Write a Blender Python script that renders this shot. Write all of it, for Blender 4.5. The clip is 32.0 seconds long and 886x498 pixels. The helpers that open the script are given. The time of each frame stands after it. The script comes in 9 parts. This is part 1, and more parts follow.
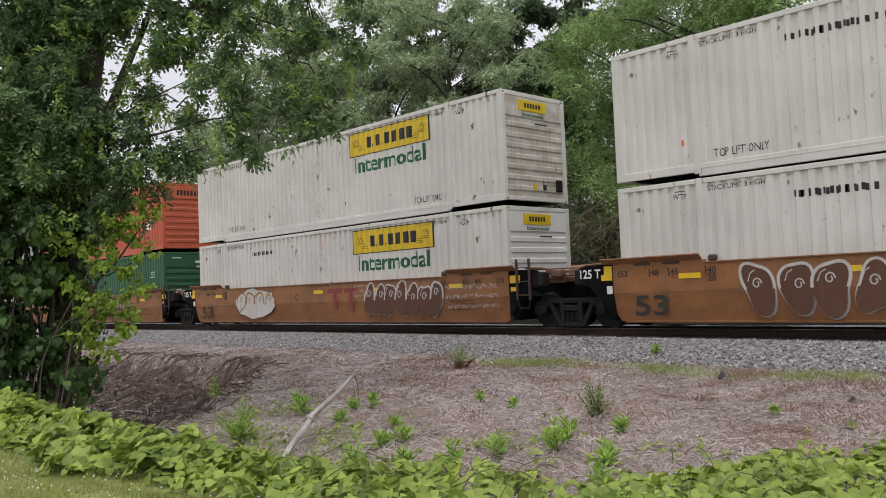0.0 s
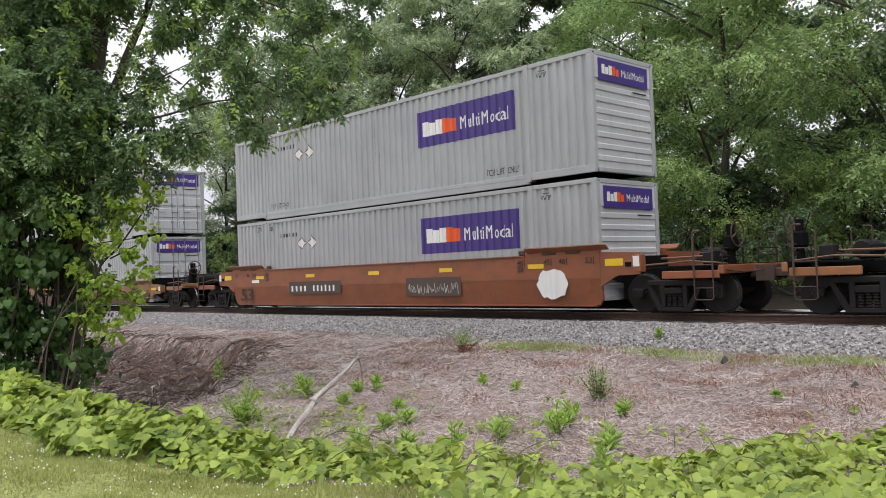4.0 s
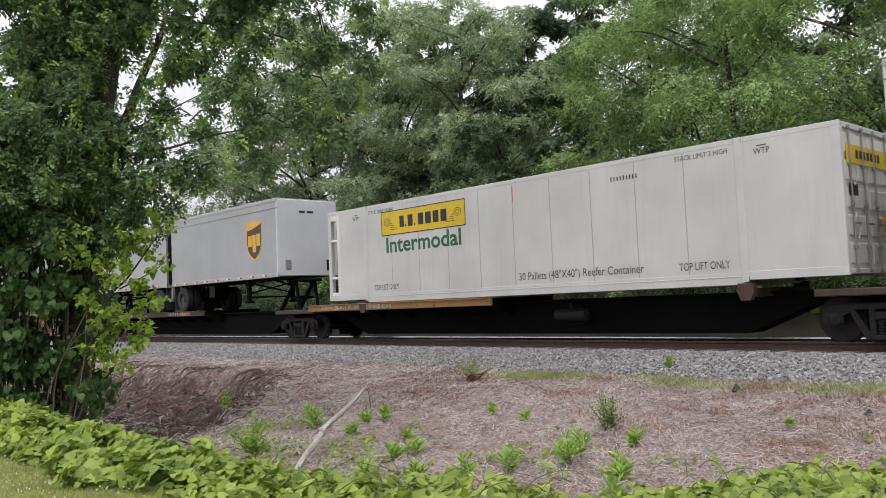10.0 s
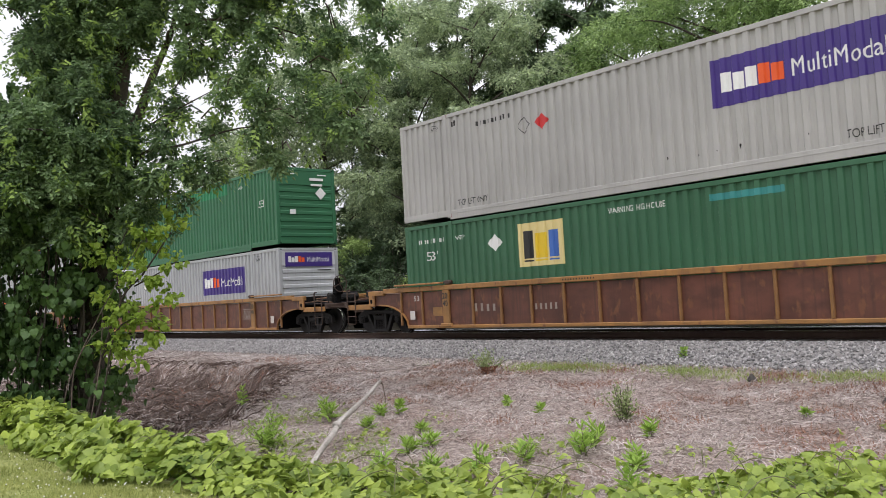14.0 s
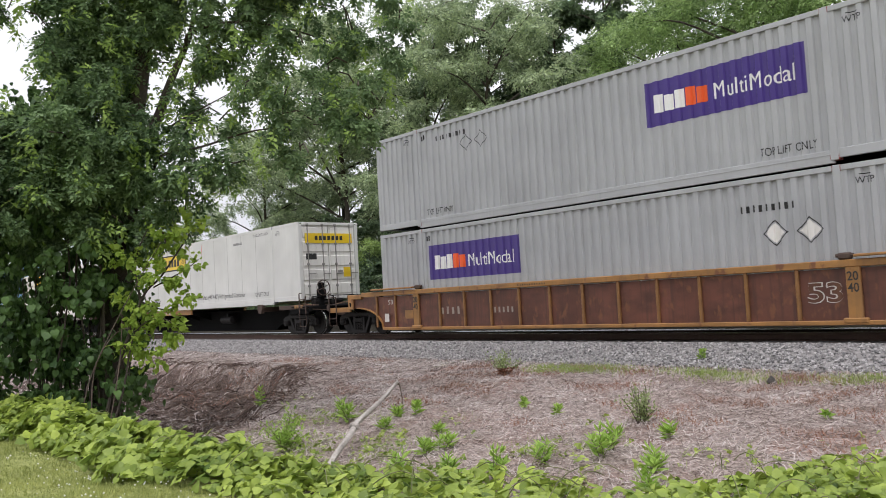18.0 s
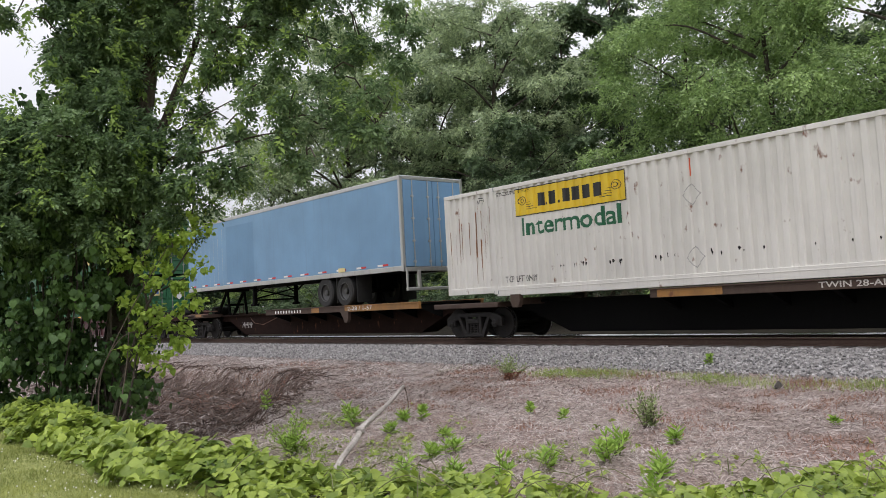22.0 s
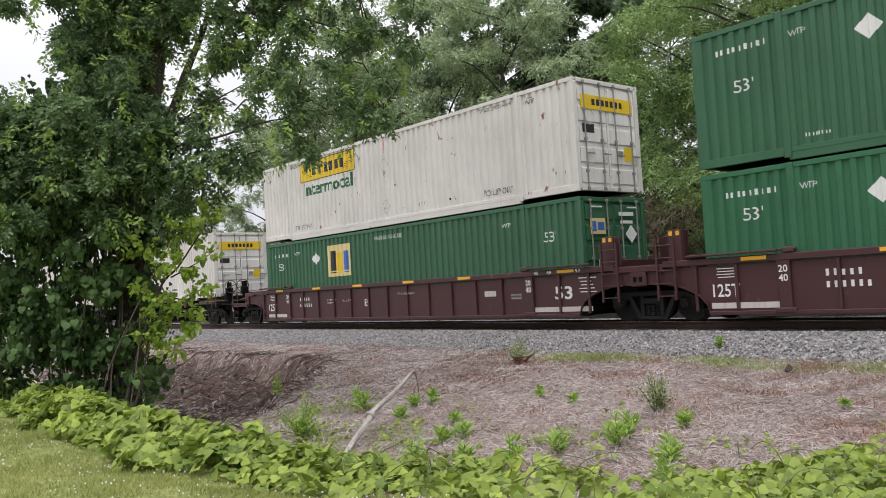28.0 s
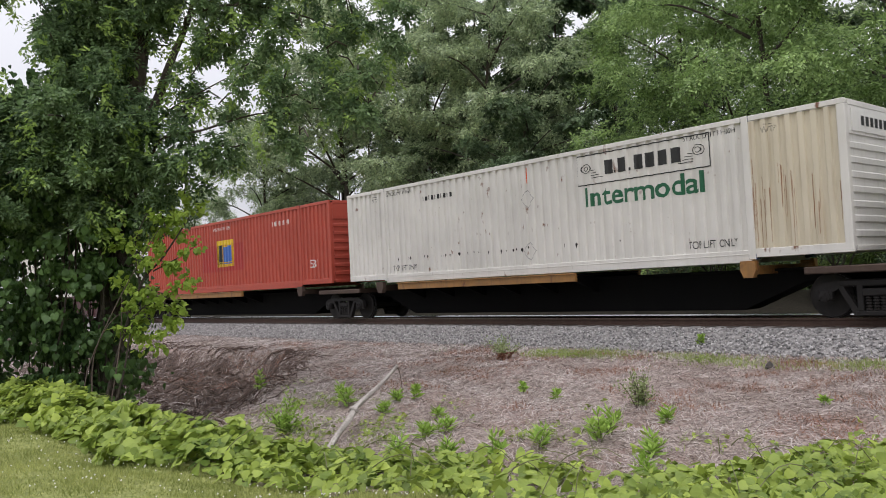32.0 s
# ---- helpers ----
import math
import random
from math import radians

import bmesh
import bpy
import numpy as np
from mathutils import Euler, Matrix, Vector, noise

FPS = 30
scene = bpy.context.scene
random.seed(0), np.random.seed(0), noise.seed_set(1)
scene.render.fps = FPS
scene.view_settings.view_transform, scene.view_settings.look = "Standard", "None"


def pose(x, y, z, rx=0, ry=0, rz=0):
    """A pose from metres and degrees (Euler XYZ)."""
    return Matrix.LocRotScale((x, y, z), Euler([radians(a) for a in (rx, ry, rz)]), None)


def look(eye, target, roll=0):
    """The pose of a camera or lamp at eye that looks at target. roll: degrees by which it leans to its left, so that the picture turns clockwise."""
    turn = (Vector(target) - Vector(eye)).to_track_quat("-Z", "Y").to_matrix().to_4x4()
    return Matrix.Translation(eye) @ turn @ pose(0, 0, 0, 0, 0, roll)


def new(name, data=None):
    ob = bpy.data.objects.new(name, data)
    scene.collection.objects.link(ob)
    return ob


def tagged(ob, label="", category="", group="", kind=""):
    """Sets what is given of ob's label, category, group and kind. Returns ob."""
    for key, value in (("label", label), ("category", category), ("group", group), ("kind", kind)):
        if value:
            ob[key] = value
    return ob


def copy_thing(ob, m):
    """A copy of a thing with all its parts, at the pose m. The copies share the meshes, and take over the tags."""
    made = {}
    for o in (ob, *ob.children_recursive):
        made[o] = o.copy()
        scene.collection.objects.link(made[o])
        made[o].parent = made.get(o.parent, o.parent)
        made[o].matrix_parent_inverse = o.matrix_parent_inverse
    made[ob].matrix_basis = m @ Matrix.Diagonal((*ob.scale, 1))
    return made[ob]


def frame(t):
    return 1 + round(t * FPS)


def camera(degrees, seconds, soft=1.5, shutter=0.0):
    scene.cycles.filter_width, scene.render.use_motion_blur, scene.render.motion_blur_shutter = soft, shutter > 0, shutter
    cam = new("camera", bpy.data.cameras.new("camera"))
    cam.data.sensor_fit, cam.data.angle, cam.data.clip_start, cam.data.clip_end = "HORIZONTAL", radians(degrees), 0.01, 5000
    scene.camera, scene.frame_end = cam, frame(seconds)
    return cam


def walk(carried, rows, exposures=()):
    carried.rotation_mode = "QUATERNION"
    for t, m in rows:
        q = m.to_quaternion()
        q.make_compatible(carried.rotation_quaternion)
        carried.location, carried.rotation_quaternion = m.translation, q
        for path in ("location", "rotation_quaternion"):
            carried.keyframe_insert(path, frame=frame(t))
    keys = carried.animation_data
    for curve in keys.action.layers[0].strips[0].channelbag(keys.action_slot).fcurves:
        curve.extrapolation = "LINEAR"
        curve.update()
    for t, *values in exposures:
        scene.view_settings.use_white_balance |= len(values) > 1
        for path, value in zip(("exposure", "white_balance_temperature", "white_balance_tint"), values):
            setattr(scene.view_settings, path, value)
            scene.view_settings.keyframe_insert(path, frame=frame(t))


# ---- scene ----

# ---- the camera ----
EYE = (0.0, -16.81, 1.061)


def aim(yaw, pitch, roll):
    """The pose of the handheld camera: yaw from the track's normal, pitch and roll in degrees."""
    y, p = radians(yaw), radians(pitch)
    ahead = Vector((math.sin(y) * math.cos(p), math.cos(y) * math.cos(p), math.sin(p)))
    return look(EYE, Vector(EYE) + ahead * 10.0, roll)


cam = camera(56.6, 32.0, soft=0.6, shutter=0.04)
walk(cam, [
    (0, aim(-46.08, 2.80, -2.37)), (0.5, aim(-46.11, 2.81, -2.38)), (1, aim(-46.41, 2.72, -1.92)), (1.5, aim(-46.17, 2.24, -2.75)),
    (2, aim(-46.16, 2.03, -2.82)), (2.5, aim(-46.33, 2.24, -2.68)), (3, aim(-46.12, 2.33, -2.37)), (3.5, aim(-46.14, 1.91, -2.28)),
    (5.5, aim(-47.09, 1.27, -1.34)), (6, aim(-47.07, 1.20, -0.99)), (6.5, aim(-46.93, 1.22, -1.27)), (7, aim(-46.97, 1.39, -2.10)),
    (7.5, aim(-47.10, 2.37, -2.32)), (8, aim(-47.11, 3.19, -2.30)), (8.5, aim(-46.86, 3.33, -2.39)), (9, aim(-46.88, 3.37, -2.40)),
    (9.5, aim(-46.84, 3.55, -2.40)), (10, aim(-46.87, 3.69, -2.43)), (10.5, aim(-46.90, 3.61, -2.71)), (11, aim(-46.99, 3.61, -2.90)),
    (11.5, aim(-47.04, 3.58, -3.12)), (12, aim(-47.15, 3.62, -3.13)), (12.5, aim(-47.48, 3.61, -3.17)), (13, aim(-47.56, 3.55, -2.95)),
    (13.5, aim(-47.58, 3.45, -3.20)), (14, aim(-47.76, 3.25, -3.16)), (14.5, aim(-47.81, 3.22, -3.21)), (16.5, aim(-48.67, 3.38, -3.27)),
    (17, aim(-48.83, 3.41, -3.09)), (17.5, aim(-48.88, 3.36, -3.08)), (18, aim(-48.93, 3.40, -3.13)), (18.5, aim(-49.01, 3.38, -3.10)),
    (19, aim(-49.04, 3.38, -3.08)), (19.5, aim(-49.11, 3.41, -3.16)), (20, aim(-49.22, 3.40, -3.06)), (20.5, aim(-49.24, 3.57, -3.13)),
    (21, aim(-49.29, 3.66, -3.20)), (21.5, aim(-49.34, 3.70, -3.01)), (22, aim(-49.35, 3.72, -3.01)), (22.5, aim(-49.41, 3.87, -2.97)),
    (23, aim(-49.40, 3.92, -2.96)), (23.5, aim(-49.42, 3.95, -3.21)), (24, aim(-49.49, 3.99, -3.11)), (24.5, aim(-49.54, 3.94, -3.17)),
    (25, aim(-49.61, 3.84, -2.84)), (25.5, aim(-49.76, 3.33, -3.05)), (27.5, aim(-50.13, 2.69, -3.61)), (28, aim(-50.04, 2.71, -3.30)),
    (28.5, aim(-49.48, 2.73, -2.95)), (29, aim(-48.98, 2.73, -2.75)), (29.5, aim(-48.75, 2.75, -2.67)), (30, aim(-48.77, 2.73, -2.91)),
    (30.5, aim(-48.81, 2.75, -2.64)), (31, aim(-48.75, 2.73, -2.99)), (31.5, aim(-48.90, 2.52, -2.86)), (32, aim(-48.96, 2.34, -2.95)),
], exposures=[
    (0, -0.20, 6300, 14), (1, -0.13, 6300, 14), (2, -0.02, 6300, 14), (3, 0.20, 6300, 14), (6, 0.15, 6300, 14), (7, 0.10, 6300, 14), (8, 0.17, 6300, 14), (9, 0.10, 6300, 14), (10, 0.06, 6300, 14), (11, 0.00, 6300, 14), (12, 0.16, 6300, 14), (13, 0.20, 6300, 14), (14, 0.20, 6300, 14), (17, 0.20, 6300, 14), (18, 0.18, 6300, 14), (19, 0.10, 6300, 14), (20, 0.00, 6300, 14), (21, 0.00, 6300, 14), (22, 0.00, 6300, 14), (23, 0.10, 6300, 14), (24, 0.22, 6300, 14), (25, 0.25, 6300, 14), (28, 0.12, 6300, 14), (29, -0.04, 6300, 14), (30, -0.03, 6300, 14), (31, -0.07, 6300, 14), (32, -0.04, 6300, 14)])


# ---- world, sun and exposure ----
world = bpy.data.worlds.new("overcast_sky")
scene.world = world
world.use_nodes = True
wn = world.node_tree.nodes
wl = world.node_tree.links
sky = wn.new("ShaderNodeTexSky")
sky.sky_type = "NISHITA"
sky.sun_disc = False
sky.sun_elevation, sky.sun_rotation = radians(67), radians(135)
sky.air_density, sky.dust_density, sky.ozone_density = 1.0, 4.0, 1.0
cloud = wn.new("ShaderNodeMix")
cloud.data_type = "RGBA"
cloud.inputs[0].default_value = 0.86
wl.new(sky.outputs[0], cloud.inputs[6])
# an overcast sky: about three times as bright overhead as at the horizon
wc = wn.new("ShaderNodeTexCoord")
ws = wn.new("ShaderNodeSeparateXYZ")
wl.new(wc.outputs["Generated"], ws.inputs[0])
wr = wn.new("ShaderNodeMapRange")
wr.inputs[1].default_value, wr.inputs[2].default_value = 0.0, 1.0
wr.inputs[3].default_value, wr.inputs[4].default_value = 0.0, 1.0
wl.new(ws.outputs["Z"], wr.inputs[0])
wg = wn.new("ShaderNodeMix")
wg.data_type = "RGBA"
wg.inputs[6].default_value = (6.75, 6.75, 6.9, 1)
wg.inputs[7].default_value = (19.8, 19.8, 20.0, 1)
wl.new(wr.outputs[0], wg.inputs[0])
wl.new(wg.outputs[2], cloud.inputs[7])
wn["Background"].inputs[1].default_value = 0.10
wl.new(cloud.outputs[2], wn["Background"].inputs[0])
sun = new("sun", bpy.data.lights.new("sun", "SUN"))
sun.data.energy, sun.data.angle, sun.data.color = 1.2, radians(40), (1.0, 0.97, 0.92)
sun.matrix_world = look((9, -9, 30), (0, 0, 0))
scene.view_settings.exposure = 0.0

# ---- materials ----
MATS = {}


def nodes_of(m):
    m.use_nodes = True
    t = m.node_tree
    return t.nodes, t.links, t.nodes["Principled BSDF"]


def ramp_mix(n, l, fac, a, b):
    mix = n.new("ShaderNodeMix")
    mix.data_type = "RGBA"
    l.new(fac, mix.inputs[0])
    for sock, v in ((mix.inputs[6], a), (mix.inputs[7], b)):
        if isinstance(v, tuple):
            sock.default_value = (*v, 1)
        else:
            l.new(v, sock)
    return mix.outputs[2]


def noise_fac(n, l, vec, scale, lo, hi, detail=6.0):
    t = n.new("ShaderNodeTexNoise")
    t.inputs["Scale"].default_value = scale
    t.inputs["Detail"].default_value = detail
    if vec is not None:
        l.new(vec, t.inputs["Vector"])
    r = n.new("ShaderNodeMapRange")
    r.inputs[1].default_value, r.inputs[2].default_value = lo, hi
    l.new(t.outputs["Fac"], r.inputs[0])
    return r.outputs[0]


def mapped(n, l, scale, which="Object"):
    c = n.new("ShaderNodeTexCoord")
    m = n.new("ShaderNodeMapping")
    m.inputs["Scale"].default_value = scale
    l.new(c.outputs[which], m.inputs["Vector"])
    return m.outputs["Vector"]


def bump_to(n, l, bsdf, height, strength, distance):
    b = n.new("ShaderNodeBump")
    b.inputs["Strength"].default_value, b.inputs["Distance"].default_value = strength, distance
    l.new(height, b.inputs["Height"])
    l.new(b.outputs["Normal"], bsdf.inputs["Normal"])


def paint(name, col, grime=(0.10, 0.075, 0.05), dirt=0.35, rust=0.0, rough=0.5, metal=0.0, blotch=0.12, shine=0.5):
    """Weathered paint: vertical streaks of grime, broad fading, rust spots."""
    if name in MATS:
        return MATS[name]
    m = MATS[name] = bpy.data.materials.new(name)
    n, l, b = nodes_of(m)
    fade = noise_fac(n, l, mapped(n, l, (0.5, 0.5, 0.5)), 1.3, 0.3, 0.7, 4.0)
    dark = tuple(c * (1 - blotch) for c in col)
    lite = tuple(min(1, c * (1 + blotch * 0.6) + 0.01 * blotch) for c in col)
    c0 = ramp_mix(n, l, fade, dark, lite)
    streak = noise_fac(n, l, mapped(n, l, (5.0, 5.0, 0.28)), 2.2, 0.52, 0.85, 5.0)
    k = n.new("ShaderNodeMath")
    k.operation = "MULTIPLY"
    k.inputs[1].default_value = dirt
    l.new(streak, k.inputs[0])
    c1 = ramp_mix(n, l, k.outputs[0], c0, grime)
    if rust > 0.1:
        # old grime in blotches, thickest where water dries
        blot = noise_fac(n, l, mapped(n, l, (0.9, 0.9, 1.6)), 2.1, 0.42, 0.72, 10.0)
        kb = n.new("ShaderNodeMath")
        kb.operation = "MULTIPLY"
        kb.inputs[1].default_value = min(0.75, dirt * 1.1)
        l.new(blot, kb.inputs[0])
        c1 = ramp_mix(n, l, kb.outputs[0], c1, tuple(0.35 * c + 0.35 * g for c, g in zip(col, grime)))
    if rust:
        spots = noise_fac(n, l, mapped(n, l, (2.0, 2.0, 1.1)), 2.6, 0.68 - 0.22 * rust, 0.76 - 0.2 * rust, 9.0)
        c1 = ramp_mix(n, l, spots, c1, (0.16, 0.065, 0.03))
    l.new(c1, b.inputs["Base Color"])
    grain = noise_fac(n, l, mapped(n, l, (1, 1, 1)), 60.0, 0.3, 0.7, 3.0)
    rr = n.new("ShaderNodeMapRange")
    rr.inputs[3].default_value, rr.inputs[4].default_value = rough - 0.08, rough + 0.12
    l.new(grain, rr.inputs[0])
    l.new(rr.outputs[0], b.inputs["Roughness"])
    b.inputs["Metallic"].default_value = metal
    b.inputs["Specular IOR Level"].default_value = shine
    bump_to(n, l, b, grain, 0.15, 0.004)
    return m


def leafy(name, dark, light, gloss=0.45, glow=0.35, patch=0.35):
    """Leaves: each leaf has its own shade, and clumps differ; thin enough to let light through."""
    if name in MATS:
        return MATS[name]
    m = MATS[name] = bpy.data.materials.new(name)
    n, l, b = nodes_of(m)
    geo = n.new("ShaderNodeNewGeometry")
    big = noise_fac(n, l, mapped(n, l, (1, 1, 1), "Object"), patch, 0.3, 0.72, 3.0)
    mixv = n.new("ShaderNodeMath")
    mixv.operation = "MULTIPLY_ADD"
    mixv.inputs[1].default_value = 0.55
    l.new(geo.outputs["Random Per Island"], mixv.inputs[0])
    half = n.new("ShaderNodeMath")
    half.operation = "MULTIPLY"
    half.inputs[1].default_value = 0.5
    l.new(big, half.inputs[0])
    l.new(half.outputs[0], mixv.inputs[2])
    col = ramp_mix(n, l, mixv.outputs[0], dark, light)
    l.new(col, b.inputs["Base Color"])
    b.inputs["Roughness"].default_value = gloss
    b.inputs["Specular IOR Level"].default_value = 0.3
    tr = n.new("ShaderNodeBsdfTranslucent")
    l.new(col, tr.inputs["Color"])
    mix = n.new("ShaderNodeMixShader")
    mix.inputs[0].default_value = glow
    l.new(b.outputs[0], mix.inputs[1])
    l.new(tr.outputs[0], mix.inputs[2])
    l.new(mix.outputs[0], n["Material Output"].inputs["Surface"])
    return m


def rough_stuff(name, dark, light, scale=3.0, fine=40.0, rough=0.9, bump=0.5, island=False):
    """Bark, soil, stone, straw: two scales of variation and relief."""
    if name in MATS:
        return MATS[name]
    m = MATS[name] = bpy.data.materials.new(name)
    n, l, b = nodes_of(m)
    big = noise_fac(n, l, mapped(n, l, (1, 1, 1)), scale, 0.3, 0.7, 5.0)
    small = noise_fac(n, l, mapped(n, l, (1, 1, 1)), fine, 0.25, 0.75, 4.0)
    mid = tuple((a + c) / 2 for a, c in zip(dark, light))
    c = ramp_mix(n, l, small, ramp_mix(n, l, big, dark, mid), ramp_mix(n, l, big, mid, light))
    if island:
        geo = n.new("ShaderNodeNewGeometry")
        c = ramp_mix(n, l, geo.outputs["Random Per Island"], dark, ramp_mix(n, l, small, mid, light))
    l.new(c, b.inputs["Base Color"])
    b.inputs["Roughness"].default_value = rough
    bump_to(n, l, b, small, bump, 0.01)
    return m


def steel(name, col, rough=0.35, metal=1.0):
    return paint(name, col, dirt=0.25, rough=rough, metal=metal)


WHITE = paint("ivory_container_paint", (0.66, 0.64, 0.60), dirt=0.16, rust=0.05)
REEFER = paint("smooth_white_panel", (0.60, 0.60, 0.58), dirt=0.10)
GREY = paint("pale_grey_container_paint", (0.37, 0.38, 0.39), dirt=0.15)
WARMGREY = paint("warm_grey_container_paint", (0.39, 0.38, 0.365), dirt=0.2)
WALLWHITE = paint("white_end_panel", (0.74, 0.725, 0.69), dirt=0.2)
PANELGREY = paint("light_grey_end_panel", (0.50, 0.51, 0.525), dirt=0.2)
WALLRUST = paint("rust_streaked_white_end", (0.62, 0.585, 0.52), grime=(0.30, 0.15, 0.06), dirt=0.75, rust=0.12)
SEAM = paint("grey_panel_sealant", (0.36, 0.355, 0.34), dirt=0.3)
RODGREY = paint("grey_galvanised_rod", (0.30, 0.29, 0.275), dirt=0.5, grime=(0.14, 0.08, 0.05), rough=0.5, metal=0.3)
GREEN = paint("green_container_paint", (0.034, 0.120, 0.058), dirt=0.12, grime=(0.02, 0.09, 0.07))
GREENLIGHT = paint("bright_green_container_paint", (0.028, 0.134, 0.060), dirt=0.12, grime=(0.02, 0.09, 0.07))
ORANGE = paint("faded_orange_container_paint", (0.54, 0.118, 0.056), dirt=0.2, rust=0.08)
RED = paint("red_container_paint", (0.40, 0.06, 0.035), dirt=0.15)
TRAILER = paint("silver_grey_trailer_skin", (0.38, 0.39, 0.41), dirt=0.12, rough=0.38)
TRAILER_FRONT = paint("white_trailer_nose", (0.60, 0.61, 0.63), dirt=0.06, rough=0.4)
BLUE = paint("sky_blue_trailer_skin", (0.16, 0.30, 0.47), dirt=0.14, rough=0.45)
ALU = paint("trailer_aluminium", (0.5, 0.5, 0.49), dirt=0.3, rough=0.4, metal=0.7)
CAR_ORANGE = paint("weathered_orange_car_paint", (0.295, 0.12, 0.04), blotch=0.22, dirt=0.55, rust=0.18)
CAR_BROWN = paint("oxide_brown_car_paint", (0.098, 0.044, 0.028), dirt=0.6, rust=0.2)
CAR_RUST = paint("rusty_red_brown_car_paint", (0.125, 0.043, 0.026), dirt=0.8, rust=0.5, grime=(0.026, 0.015, 0.012), blotch=0.4)
CAR_RIB = paint("rust_eaten_yellow_rib_paint", (0.27, 0.13, 0.038), dirt=0.8, rust=0.5, grime=(0.09, 0.045, 0.025))
BEAMRUST = paint("sooty_rust_brown_beam", (0.024, 0.012, 0.009), dirt=0.6, rust=0.2, grime=(0.012, 0.009, 0.008), rough=0.8, shine=0.1)
CAR_YELLOW = paint("rusted_yellow_orange_chord_paint", (0.34, 0.165, 0.045), dirt=0.6, rust=0.38)
MAROON = paint("maroon_car_paint", (0.060, 0.018, 0.02), dirt=0.4, rust=0.06, grime=(0.05, 0.03, 0.025))
CAR_BLACK = paint("sooty_black_car_paint", (0.006, 0.0058, 0.006), dirt=0.3, grime=(0.013, 0.011, 0.01), rough=0.8, shine=0.08)
GREASE = paint("greasy_cast_steel", (0.014, 0.0125, 0.012), dirt=0.5, grime=(0.034, 0.026, 0.021), rough=0.65, shine=0.25)
RUSTIRON = paint("rusty_brown_iron", (0.060, 0.036, 0.026), dirt=0.5, rough=0.7)
BRIGHT = steel("polished_wheel_rim_steel", (0.6, 0.6, 0.6), 0.22)
RAILTOP = steel("polished_rail_head", (0.92, 0.92, 0.92), 0.16)
RAILSIDE = paint("rusty_rail_web", (0.06, 0.032, 0.022), dirt=0.5, rough=0.8)
TYRE = paint("black_tyre_rubber", (0.018, 0.018, 0.018), dirt=0.3, rough=0.8)
YELLOW = paint("yellow_sign_film", (0.72, 0.50, 0.02), dirt=0.12, rough=0.4)
REFLECT = paint("amber_reflector_tape", (0.80, 0.42, 0.02), dirt=0.15, rough=0.35)
PURPLE = paint("purple_sign_film", (0.055, 0.030, 0.20), dirt=0.12, rough=0.4)
FADEDPURPLE = paint("faded_lilac_sign_film", (0.20, 0.17, 0.42), dirt=0.2, rough=0.5)
CREAM = paint("pale_yellow_sign_film", (0.70, 0.58, 0.26), dirt=0.12, rough=0.45)
BLACKINK = paint("black_stencil_ink", (0.02, 0.02, 0.02), dirt=0.1, grime=(0.2, 0.2, 0.2), rough=0.55)
WHITEINK = paint("white_stencil_ink", (0.75, 0.75, 0.73), dirt=0.2, rough=0.55)
GREYINK = paint("worn_white_chalk_ink", (0.55, 0.52, 0.48), dirt=0.5, grime=(0.25, 0.14, 0.09), rough=0.7)
NUMBERFIELD = paint("repainted_dark_brown_field", (0.075, 0.052, 0.04), dirt=0.4, rough=0.65)
DULLINK = paint("faded_grey_stencil_ink", (0.30, 0.255, 0.215), dirt=0.6, grime=(0.12, 0.06, 0.04), rough=0.7)
GREENINK = paint("deep_green_sign_film", (0.012, 0.11, 0.05), dirt=0.08, rough=0.45)
ORANGEINK = paint("orange_sign_film", (0.75, 0.10, 0.015), dirt=0.05, rough=0.45)
BLUEINK = paint("blue_sign_film", (0.05, 0.14, 0.45), dirt=0.05, rough=0.45)
REDINK = paint("red_reflector_tape", (0.55, 0.02, 0.02), dirt=0.1, rough=0.35)
BROWNINK = paint("dark_brown_shield_film", (0.055, 0.028, 0.015), dirt=0.08, rough=0.35)
GOLDINK = paint("gold_shield_film", (0.72, 0.40, 0.03), dirt=0.05, rough=0.3)
PIPEBROWN = paint("tan_dusty_pipe_paint", (0.16, 0.085, 0.05), dirt=0.5, rough=0.7)
YELLOWTAPE = paint("yellow_reflector_block", (0.78, 0.50, 0.02), dirt=0.15, rough=0.4)
SPRAYWHITE = paint("chalky_white_spray", (0.52, 0.50, 0.47), dirt=0.6, grime=(0.28, 0.16, 0.09), rough=0.7)
SPRAYDARK = paint("thin_dark_brown_spray", (0.10, 0.042, 0.022), dirt=0.5, grime=(0.17, 0.075, 0.03), rough=0.7)
RIM = paint("dull_grey_wheel_rim", (0.09, 0.09, 0.09), dirt=0.4, rough=0.45, metal=0.6)
GLASS = paint("dark_window_glass", (0.02, 0.025, 0.03), dirt=0.1, rough=0.12)

CASTBLUE = paint("worn_blue_casting_paint", (0.03, 0.06, 0.13), dirt=0.6, rust=0.1)
CASTRED = paint("worn_red_casting_paint", (0.22, 0.045, 0.035), dirt=0.6, rust=0.1)
REDCAR = paint("dull_red_lettering", (0.22, 0.03, 0.025), dirt=0.3)
GREENPATCH = paint("repainted_teal_green_panel", (0.02, 0.115, 0.075), dirt=0.1)
GREENPATCH2 = paint("repainted_bright_green_panel", (0.015, 0.20, 0.08), dirt=0.1)
TEALPATCH = paint("teal_touch_up_paint", (0.04, 0.25, 0.24), dirt=0.2)
REDPATCH = paint("repainted_crimson_panel", (0.36, 0.035, 0.03), dirt=0.1)
AMBER = paint("amber_sign_film", (0.62, 0.36, 0.02), dirt=0.15)
RUSTINK = paint("running_rust", (0.20, 0.075, 0.02), dirt=0.4)
